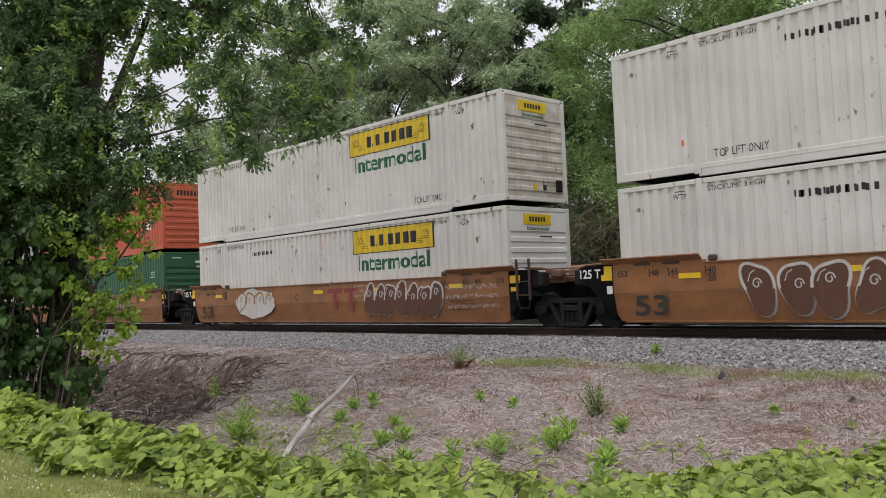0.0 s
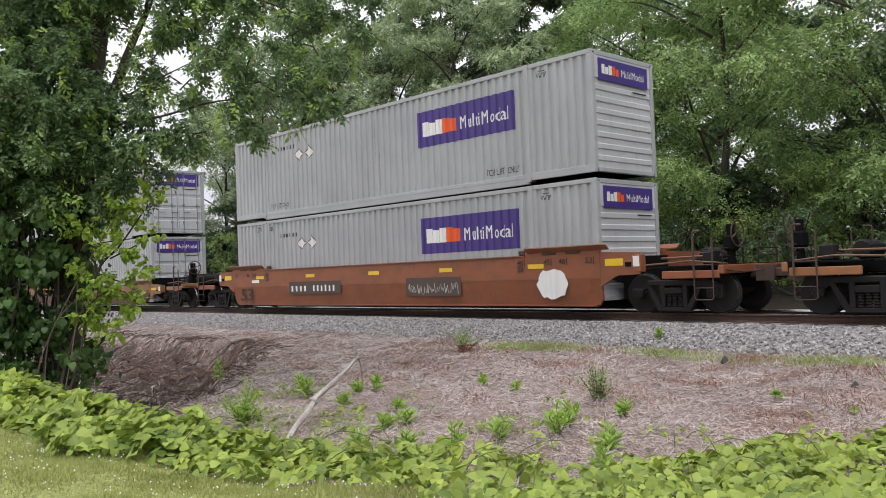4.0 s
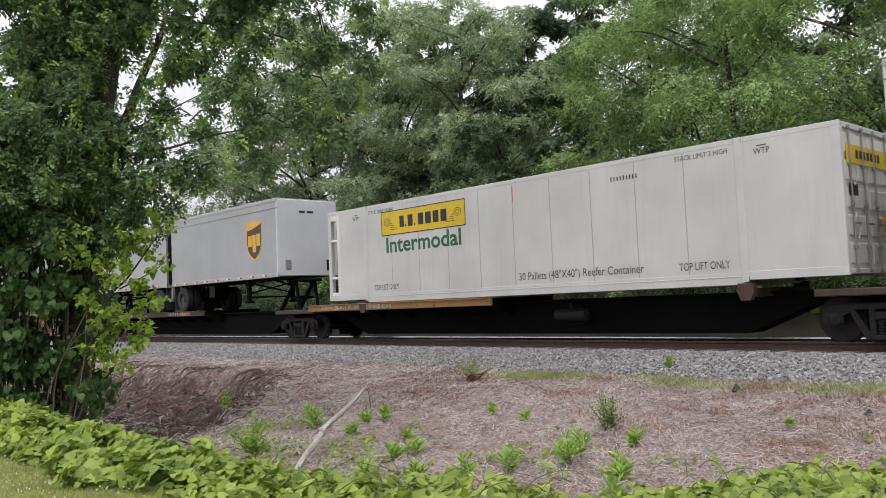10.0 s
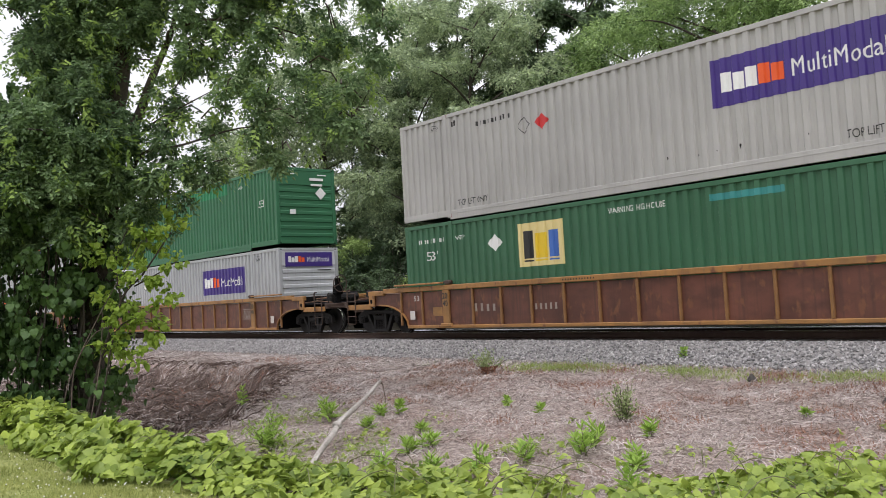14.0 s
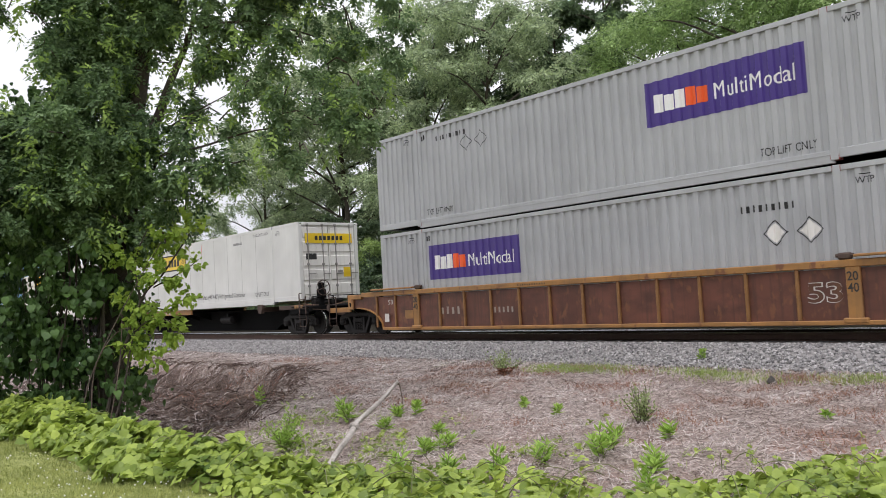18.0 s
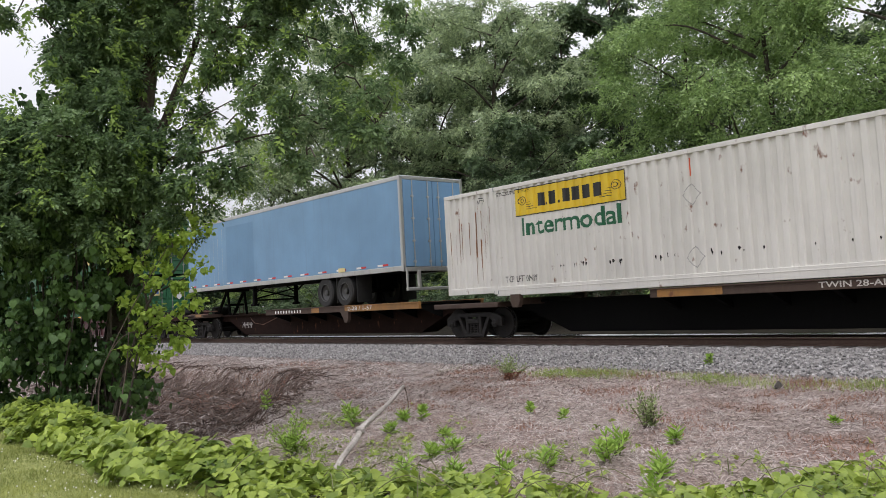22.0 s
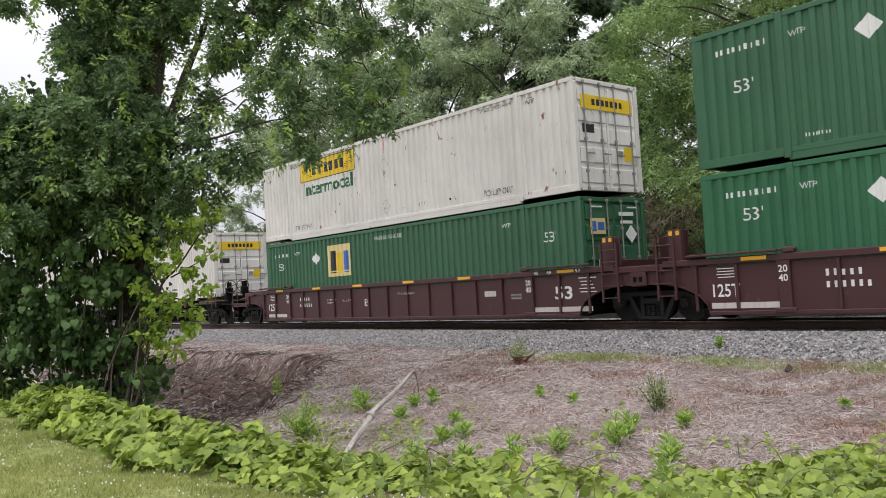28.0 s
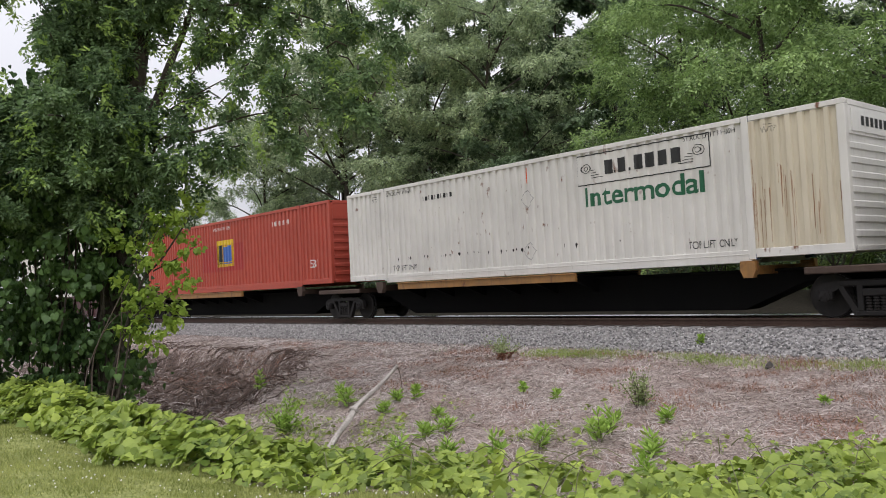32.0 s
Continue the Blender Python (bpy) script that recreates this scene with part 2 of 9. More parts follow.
STAINED = paint("yellowed_dirty_paint", (0.58, 0.52, 0.40), grime=(0.30, 0.20, 0.10), dirt=0.6)
CAR_ORANGEBROWN = paint("red_orange_car_paint", (0.26, 0.082, 0.034), dirt=0.45, rust=0.15)
CAR_TAN = paint("faded_tan_orange_car_paint", (0.26, 0.125, 0.045), dirt=0.55, rust=0.22)

# ---- mesh helpers ----


class B:
    """Collects plain solids into one mesh."""

    def __init__(self):
        self.v, self.f = [], []

    def add(self, v, f):
        k = len(self.v)
        self.v += [tuple(p) for p in v]
        self.f += [tuple(i + k for i in q) for q in f]
        return self

    def box(self, x0, x1, y0, y1, z0, z1, c=0.008):
        """A box with chamfered edges."""
        if c <= 0:
            v = [(x, y, z) for x in (x0, x1) for y in (y0, y1) for z in (z0, z1)]
            return self.add(v, [(0, 1, 3, 2), (4, 6, 7, 5), (0, 4, 5, 1), (2, 3, 7, 6), (0, 2, 6, 4), (1, 5, 7, 3)])
        c = min(c, abs(x1 - x0) / 2.5, abs(y1 - y0) / 2.5, abs(z1 - z0) / 2.5)
        e, f, idx = (x0, x1), [], {}
        v = []
        for ix, x in enumerate((x0, x1)):
            for iy, y in enumerate((y0, y1)):
                for iz, z in enumerate((z0, z1)):
                    sx, sy, sz = (c if i == 0 else -c for i in (ix, iy, iz))
                    for ax, p in enumerate(((x, y + sy, z + sz), (x + sx, y, z + sz), (x + sx, y + sy, z))):
                        idx[ix, iy, iz, ax] = len(v)
                        v.append(p)
        for ax in range(3):
            for s in (0, 1):
                o = [a for a in range(3) if a != ax]
                q = []
                for a, b in ((0, 0), (1, 0), (1, 1), (0, 1)):
                    k = [0, 0, 0]
                    k[ax], k[o[0]], k[o[1]] = s, a, b
                    q.append(idx[(*k, ax)])
                f.append(tuple(q if (s == 1) ^ (ax == 1) else q[::-1]))
        for ax in range(3):
            o = [a for a in range(3) if a != ax]
            for a in (0, 1):
                for b in (0, 1):
                    k0, k1 = [0, 0, 0], [0, 0, 0]
                    k1[ax] = 1
                    for k in (k0, k1):
                        k[o[0]], k[o[1]] = a, b
                    f.append((idx[(*k0, o[0])], idx[(*k1, o[0])], idx[(*k1, o[1])], idx[(*k0, o[1])]))
        for k in [(a, b, d) for a in (0, 1) for b in (0, 1) for d in (0, 1)]:
            f.append(tuple(idx[(*k, ax)] for ax in range(3)))
        return self.add(v, f)

    def prism(self, pts, axis, a, b):
        """A 2D outline pushed along an axis from a to b. pts in the other two axes, in order."""
        n, v = len(pts), []
        for d in (a, b):
            for p, q in pts:
                v.append({"x": (d, p, q), "y": (p, d, q), "z": (p, q, d)}[axis])
        f = [tuple(range(n))[::-1], tuple(range(n, 2 * n))]
        f += [(i, (i + 1) % n, n + (i + 1) % n, n + i) for i in range(n)]
        return self.add(v, f)

    def rod(self, p, q, r, n=8, r2=None):
        p, q = Vector(p), Vector(q)
        d = (q - p).normalized()
        u = d.orthogonal().normalized()
        w = d.cross(u)
        r2 = r if r2 is None else r2
        v = []
        for c, rr in ((p, r), (q, r2)):
            for i in range(n):
                a = 2 * math.pi * i / n
                v.append(c + (u * math.cos(a) + w * math.sin(a)) * rr)
        f = [tuple(range(n))[::-1], tuple(range(n, 2 * n))]
        f += [(i, (i + 1) % n, n + (i + 1) % n, n + i) for i in range(n)]
        return self.add(v, f)

    def pipe(self, pts, r, n=6):
        for p, q in zip(pts, pts[1:]):
            self.rod(p, q, r, n)
        return self

    def lathe(self, prof, axis="y", at=(0, 0, 0), n=24, loop=False):
        """A turned solid: prof of (along, radius)."""
        v, f = [], []
        for a, r in prof:
            for i in range(n):
                t = 2 * math.pi * i / n
                c, s = r * math.cos(t), r * math.sin(t)
                p = {"y": (c, a, s), "x": (a, c, s), "z": (c, s, a)}[axis]
                v.append(tuple(p[k] + at[k] for k in range(3)))
        for j in range(len(prof) - 1):
            for i in range(n):
                f.append((j * n + i, j * n + (i + 1) % n, (j + 1) * n + (i + 1) % n, (j + 1) * n + i))
        if loop:
            j = len(prof) - 1
            f += [(j * n + i, j * n + (i + 1) % n, (i + 1) % n, i) for i in range(n)]
        else:
            f += [tuple(range(n))[::-1], tuple(range((len(prof) - 1) * n, len(prof) * n))]
        return self.add(v, f)

    def mesh(self, name, mat, smooth=False):
        me = bpy.data.meshes.new(name)
        me.from_pydata(self.v, [], self.f)
        bm = bmesh.new()
        bm.from_mesh(me)
        bmesh.ops.recalc_face_normals(bm, faces=bm.faces)
        bm.to_mesh(me)
        bm.free()
        me.materials.append(mat)
        if smooth:
            me.polygons.foreach_set("use_smooth", [True] * len(me.polygons))
            me.set_sharp_from_angle(angle=radians(40))
        return me


MESHES = {}


def shared(key, maker):
    if key not in MESHES:
        MESHES[key] = maker()
    return MESHES[key]


def part(name, data, mat, parent, label="", at=None, smooth=False):
    """Links a B or a ready mesh as ONE mesh object under a thing or part."""
    me = data.mesh(name, mat, smooth) if isinstance(data, B) else data
    ob = new(name, me)
    ob.parent = parent
    if at is not None:
        ob.matrix_basis = at if isinstance(at, Matrix) else Matrix.Translation(at)
    if label:
        tagged(ob, label)
    return ob


def np_mesh(name, verts, faces, mat, smooth=False):
    """A mesh from arrays of points and equal-sided faces."""
    verts, faces = np.asarray(verts, np.float32), np.asarray(faces, np.int32)
    me = bpy.data.meshes.new(name)
    me.vertices.add(len(verts))
    me.vertices.foreach_set("co", verts.ravel())
    me.loops.add(faces.size)
    me.loops.foreach_set("vertex_index", faces.ravel())
    me.polygons.add(len(faces))
    k = faces.shape[1]
    me.polygons.foreach_set("loop_start", np.arange(0, faces.size, k, dtype=np.int32))
    me.polygons.foreach_set("loop_total", np.full(len(faces), k, np.int32))
    me.polygons.foreach_set("use_smooth", np.full(len(faces), smooth))
    me.update(calc_edges=True)
    me.materials.append(mat)
    return me


# ---- the train's way along the track ----
RUN = (11.16878752, 2.46933208, -7.36738798, 7.94270536, -2.91319813)


def run(t):
    """Metres that the train has gone at t seconds."""
    u = t / 32.0
    return 32.0 * sum(c * u ** (j + 1) for j, c in enumerate(RUN))


MOVERS, WHEELS = [], []

# ---- lettering ----
LETTERS = {}


def letters(text, bold=0.0):
    """Outline letters of the built-in font, 1 high, from x = 0, in the x-z plane, facing -y."""
    if (text, bold) in LETTERS:
        return LETTERS[text, bold]
    cu = bpy.data.curves.new("letters", "FONT")
    cu.body, cu.size, cu.resolution_u, cu.offset = text, 1.37, 3, bold
    ob = new("letters", cu)
    me = bpy.data.meshes.new_from_object(ob.evaluated_get(bpy.context.evaluated_depsgraph_get()))
    bpy.data.objects.remove(ob)
    v = np.array([p.co[:] for p in me.vertices]) if len(me.vertices) else np.zeros((1, 3))
    f = [tuple(p.vertices) for p in me.polygons]
    v[:, 0] -= v[:, 0].min()
    LETTERS[text, bold] = (v, f, v[:, 0].max())
    bpy.data.meshes.remove(me)
    return LETTERS[text, bold]


def lettering(parent, text, x, z, high, mat, face, wide=None, breaks=None, name="lettering", bold=0.0, label=""):
    """Painted words on a side that faces -y. face(x) gives the surface; breaks are the folds of that surface."""
    v, f, w = letters(text, bold)
    sx = (wide / w) if wide else high
    pts = [(x + p[0] * sx, 0.0, z + p[1] * high) for p in v]
    me = bpy.data.meshes.new(name)
    me.from_pydata(pts, [], f)
    drape(me, breaks, face)
    me.materials.append(mat)
    return part(name, me, mat, parent, label)


def drape(me, breaks, face):
    bm = bmesh.new()
    bm.from_mesh(me)
    if breaks is not None and len(bm.verts):
        xs = [q.co.x for q in bm.verts]
        for b in breaks:
            if min(xs) < b < max(xs):
                bmesh.ops.bisect_plane(bm, geom=bm.verts[:] + bm.edges[:] + bm.faces[:], plane_co=(b, 0, 0), plane_no=(1, 0, 0), dist=1e-5)
    for q in bm.verts:
        q.co.y = face(q.co.x) - 0.004 + q.co.y
    for q in bm.faces:
        q.normal_update()
        if q.normal.y > 0:
            q.normal_flip()
    bm.to_mesh(me)
    bm.free()


def shape(parent, outlines, mat, face, breaks=None, name="sign_panel", lift=0.0, label=""):
    """Flat painted shapes, each an outline of (x, z)."""
    if name in ("sign_mark", "painted_block", "shield_mark") and len(outlines) > 1:
        for o in outlines:
            last = shape(parent, [o], mat, face, breaks, name, lift, label)
        return last
    v, f = [], []
    for o in outlines:
        f.append(tuple(range(len(v), len(v) + len(o))))
        v += [(p, -lift, q) for p, q in o]
    me = bpy.data.meshes.new(name)
    me.from_pydata(v, [], f)
    drape(me, breaks, face)
    me.materials.append(mat)
    return part(name, me, mat, parent, label)


def rect(x0, z0, x1, z1):
    return [(x0, z0), (x1, z0), (x1, z1), (x0, z1)]


def diamond(x, z, r):
    return [(x - r, z), (x, z - r), (x + r, z), (x, z + r)]


def bars(x, z, wide, high, n, gap=0.5, seed=1):
    """Plain bars in place of a number."""
    rng = random.Random(seed)
    step, gap, high = wide / n, 0.6, high * 0.82
    return [rect(x + i * step, z, x + (i + 1 - gap) * step, z + high * rng.uniform(0.85, 1.0)) for i in range(n)]


# ---- shipping containers, 53 feet long ----
CL, CW, CH = 16.154, 2.591, 2.896
PITCH, DEEP = 0.268, 0.044


def corr_breaks():
    """The folds of a corrugated side: (x, depth) from the rear end."""
    out = []
    for x0, x1 in ((0.14, 1.90), (2.06, CL - 2.06), (CL - 1.90, CL - 0.14)):
        n = round((x1 - x0) / PITCH)
        p = (x1 - x0) / n
        for i in range(n):
            a = x0 + i * p
            out += [(a, 0.0), (a + 0.40 * p, 0.0), (a + 0.50 * p, DEEP), (a + 0.90 * p, DEEP)]
        out.append((x1, 0.0))
    return out


FOLDS = corr_breaks()
FX, FD = np.array([a for a, d in FOLDS]), np.array([d for a, d in FOLDS])


def corr_face(x):
    return -CW / 2 + 0.012 + float(np.interp(x + CL / 2, FX, FD))


CORR_X = [a - CL / 2 for a in FX]


def flat_face(x):
    return -CW / 2 + 0.005


def corr_side(z0, z1):
    """A folded steel side with its own thickness."""
    b = B()
    n = len(FOLDS)
    v = []
    for t in (0.0, 0.006):
        for z in (z0, z1):
            v += [(a - CL / 2, -CW / 2 + 0.012 + d + t, z) for a, d in FOLDS]
    f = []
    for i in range(n - 1):
        f += [(i, i + 1, n + i + 1, n + i), (2 * n + i, 3 * n + i, 3 * n + i + 1, 2 * n + i + 1)]
    return b.add(v, f)


def smooth_side(z0, z1, short=0):
    """A flat side of riveted panels; short: the end (-1 or 1) where it stops before an open frame."""
    xa, xb = -CL / 2 + (0.5 if short < 0 else 0.1), CL / 2 - (0.5 if short > 0 else 0.1)
    return B().box(xa, xb, -CW / 2 + 0.005, -CW / 2 + 0.04, z0, z1)


def end_wall(kind):
    b = B()
    x = CL / 2
    if kind == "wall":
        b.box(x - 0.07, x - 0.04, -CW / 2 + 0.1, CW / 2 - 0.1, 0.15, CH - 0.08)
        for i in range(7):
            z = 0.30 + i * 0.275
            b.prism([(x - 0.045, z), (x - 0.016, z + 0.03), (x - 0.016, z + 0.13), (x - 0.045, z + 0.16)], "y", -CW / 2 + 0.16, CW / 2 - 0.16)
        b.box(x - 0.045, x - 0.012, -CW / 2 + 0.14, CW / 2 - 0.14, 2.24, 2.8)
    return b


def door_leaf(s):
    """One door leaf with pressed panels; s is -1 for the near one."""
    x, b = CL / 2, B()
    y0, y1 = (-CW / 2 + 0.13, -0.012) if s < 0 else (0.012, CW / 2 - 0.13)
    b.box(x - 0.09, x - 0.05, y0, y1, 0.16, CH - 0.12)
    for i in range(5):
        z = 0.24 + i * 0.515
        b.prism([(x - 0.055, z), (x - 0.02, z + 0.03), (x - 0.02, z + 0.38), (x - 0.055, z + 0.41)], "y", y0 + 0.06, y1 - 0.06)
    return b


def lock_rod(y):
    x = CL / 2
    b = B().rod((x + 0.012, y, 0.1), (x + 0.012, y, CH - 0.06), 0.019, 8)
    for z in (0.12, 0.55, 1.35, 2.1, CH - 0.1):
        b.box(x - 0.02, x + 0.035, y - 0.05, y + 0.05, z - 0.035, z + 0.035)
    b.box(x + 0.02, x + 0.04, y - 0.03, y + 0.30, 0.98, 1.02)
    return b


def container(xf, zb, body, front, decals, label, style="corr", rear=None, group="containers on the train", post=None, wall=None, mesh_end=None):
    """One container: xf is its front end along the train, zb its base over the rail."""
    thing = new("shipping_container")
    tagged(thing, label, "container", group)
    post = post or body
    wall = wall or body
    key = (style, body.name)
    if style == "corr":
        side = shared(("side",) + key, lambda: corr_side(0.2, CH - 0.1).mesh("side_panel", body))
    else:
        side = shared(("side",) + key, lambda: smooth_side(0.16, CH - 0.08, -1).mesh("side_panel", body))
    part("side_panel", side, body, thing)
    if style != "corr":
        side = shared(("far_side",) + key, lambda: smooth_side(0.16, CH - 0.08, 1).mesh("side_panel", body))
    part("side_panel", side, body, thing, at=pose(0, 0, 0, 0, 0, 180))
    rail = shared(("toprail", post.name), lambda: B().box(-CL / 2, CL / 2, -CW / 2, -CW / 2 + 0.07, CH - 0.11, CH - 0.005).mesh("top_rail", post))
    low = shared(("lowrail", post.name), lambda: B().box(-CL / 2 + 2.0, CL / 2 - 2.0, -CW / 2, -CW / 2 + 0.09, -0.05, 0.2)
                 .box(-CL / 2, -CL / 2 + 2.0, -CW / 2, -CW / 2 + 0.09, 0.04, 0.215).box(CL / 2 - 2.0, CL / 2, -CW / 2, -CW / 2 + 0.09, 0.04, 0.215)
                 .box(-CL / 2 + 2.0, CL / 2 - 2.0, -CW / 2 - 0.006, -CW / 2 + 0.01, 0.105, 0.125, 0.003).mesh("bottom_rail", post))
    for turn in (0, 180):
        m = pose(0, 0, 0, 0, 0, turn)
        part("top_rail", rail, post, thing, at=m)
        part("bottom_rail", low, post, thing, at=m)
    cp = shared(("post", post.name), lambda: B().box(-0.08, 0.08, -0.075, 0.075, 0.1, CH - 0.1, 0.015).mesh("corner_post", post))
    mp = shared(("midpost", post.name), lambda: B().box(-0.075, 0.075, -0.02, 0.05, 0.0, CH, 0.012).mesh("lifting_post", post))
    caster = CASTBLUE if post in (WHITE, REEFER) else CASTRED if post in (GREY, WARMGREY) else GREASE
    cast = shared(("cast", post.name), lambda: B().box(-0.09, 0.09, -0.085, 0.085, -0.06, 0.06, 0.012).box(-0.035, 0.035, -0.09, 0.09, -0.03, 0.03, 0.0)
                  .mesh("corner_casting", caster))
    for sx in (-1, 1):
        for sy in (-1, 1):
            part("corner_post", cp, post, thing, at=(sx * (CL / 2 - 0.08), sy * (CW / 2 - 0.075), 0))
            part("lifting_post", mp, post, thing, at=pose(sx * (CL / 2 - 1.98), sy * (CW / 2 - 0.005), 0, 0, 0, 0 if sy < 0 else 180))
            for z in (0.06, CH - 0.058):
                part("corner_casting", cast, caster, thing, at=(sx * (CL / 2 - 1.98), sy * (CW / 2 - 0.08), z))
    part("roof", shared(("roof", body.name), lambda: B().box(-CL / 2 + 0.02, CL / 2 - 0.02, -CW / 2 + 0.05, CW / 2 - 0.05, CH - 0.05, CH - 0.015).mesh("roof", body)), body, thing)
    part("underframe", shared("under", lambda: B().box(-CL / 2 + 0.05, CL / 2 - 0.05, -CW / 2 + 0.1, CW / 2 - 0.1, 0.09, 0.17).mesh("underframe", CAR_BLACK)), CAR_BLACK, thing)
    for end, turn in ((front, 0), (rear or ("wall" if front == "door" else "door"), 180)):
        m = pose(0, 0, 0, 0, 0, turn)
        part("header_beam", shared(("header", post.name), lambda: B().box(CL / 2 - 0.1, CL / 2, -CW / 2 + 0.15, CW / 2 - 0.15, CH - 0.12, CH - 0.01).mesh("header_beam", post)), post, thing, at=m)
        part("threshold_beam", shared(("thresh", post.name), lambda: B().box(CL / 2 - 0.12, CL / 2, -CW / 2 + 0.15, CW / 2 - 0.15, 0.06, 0.16).mesh("threshold_beam", post)), post, thing, at=m)
        if end == "wall":
            part("end_wall", shared(("endwall", wall.name), lambda: end_wall("wall").mesh("end_wall", wall)), wall, thing, at=m)
        elif end == "door":
            for s in (-1, 1):
                door = part("door", shared(("door", s, wall.name), lambda: door_leaf(s).mesh("door", wall)), wall, thing, at=m)
                for y in (0.28, 0.92):
                    part("locking_rod", shared(("rod", s * y, wall.name), lambda: lock_rod(s * y).mesh("locking_rod", RODGREY)), RODGREY, door)
            if body in (WHITE, REEFER) and turn == 0:
                x = CL / 2 - 0.016
                part("warning_label", B().box(x, x + 0.003, -1.0, -0.55, 1.52, 1.74, 0), BLACKINK, thing)
                part("warning_label", B().box(x, x + 0.003, 0.6, 0.95, 0.86, 1.22, 0), YELLOW, thing)
                part("warning_label", B().box(x, x + 0.003, 0.36, 0.56, 0.98, 1.12, 0), RODGREY, thing)
                for z in (1.95, 0.95):
                    for i in range(4):
                        q0, q1 = i * math.pi / 2, (i + 1) * math.pi / 2
                        part("placard_holder", B().rod((x + 0.01, -0.72 + 0.2 * math.cos(q0), z + 0.24 * math.sin(q0)), (x + 0.01, -0.72 + 0.2 * math.cos(q1), z + 0.24 * math.sin(q1)), 0.008, 5), WALLWHITE, thing)
        elif end == "frame":
            part("end_wall", shared(("fridge", wall.name), lambda: B().box(CL / 2 - 0.95, CL / 2 - 0.9, -CW / 2 + 0.05, CW / 2 - 0.05, 0.15, CH - 0.1).mesh("end_wall", wall)), wall, thing, at=m)
            for y in (-CW / 2 + 0.002, CW / 2 - 0.062):
                part("end_guard", B().box(CL / 2 - 0.62, CL / 2 - 0.48, y, y + 0.06, 0.1, CH - 0.1).box(CL / 2 - 0.5, CL / 2 - 0.15, y, y + 0.06, 0.72, 0.80, 0.02).box(CL / 2 - 0.5, CL / 2 - 0.15, y, y + 0.06, 1.92, 2.0, 0.02)
                     .box(CL / 2 - 0.5, CL / 2 - 0.15, y, y + 0.06, 0.1, 0.3, 0.02).box(CL / 2 - 0.5, CL / 2 - 0.15, y, y + 0.06, CH - 0.3, CH - 0.1, 0.02), wall, thing, at=m)
            part("refrigeration_unit", B().box(CL / 2 - 0.9, CL / 2 - 0.66, -0.95, 0.95, 0.5, 2.4, 0.04), GREASE, thing, at=m)
            part("control_box", B().box(CL / 2 - 0.46, CL / 2 - 0.2, -CW / 2 + 0.08, -CW / 2 + 0.3, 0.3, 0.66, 0.02), RODGREY, thing, at=m)
    face, br = (corr_face, CORR_X) if style == "corr" else (flat_face, None)
    if style == "smooth":
        for i in range(11):
            x = -CL / 2 + 2.0 + i * 1.216
            part("seam_strip", shared(("seam", body.name), lambda: B().box(-0.009, 0.009, -0.003, 0.004, 0.2, CH - 0.12, 0.001).mesh("seam_strip", SEAM)), SEAM, thing, at=(x, -CW / 2 + 0.004, 0))
    for d in decals:
        decal(thing, d, face, br)
    MOVERS.append((thing, xf - CL / 2, 0.0, zb))
    return thing


def end_board(thing, mat, z0, z1, y0=-1.02, y1=1.02, ink=BLACKINK, n=5, accent=None):
    """A sign on the front end: a plate with plain bars."""
    x = CL / 2 + 0.001
    part("end_sign", B().box(x - 0.02, x + 0.004, y0, y1, z0, z1, 0.002), mat, thing)
    b, c = B(), B()
    w = (y1 - y0) * 0.62 / n
    for i in range(n):
        y = y0 + (y1 - y0) * 0.2 + i * w
        (c if accent and i in (2, 3) else b).box(x + 0.005, x + 0.008, y, y + w * 0.66, z0 + (z1 - z0) * 0.3, z1 - (z1 - z0) * 0.26, 0)
    part("sign_mark", b, ink, thing)
    if accent:
        part("sign_mark", c, accent, thing)


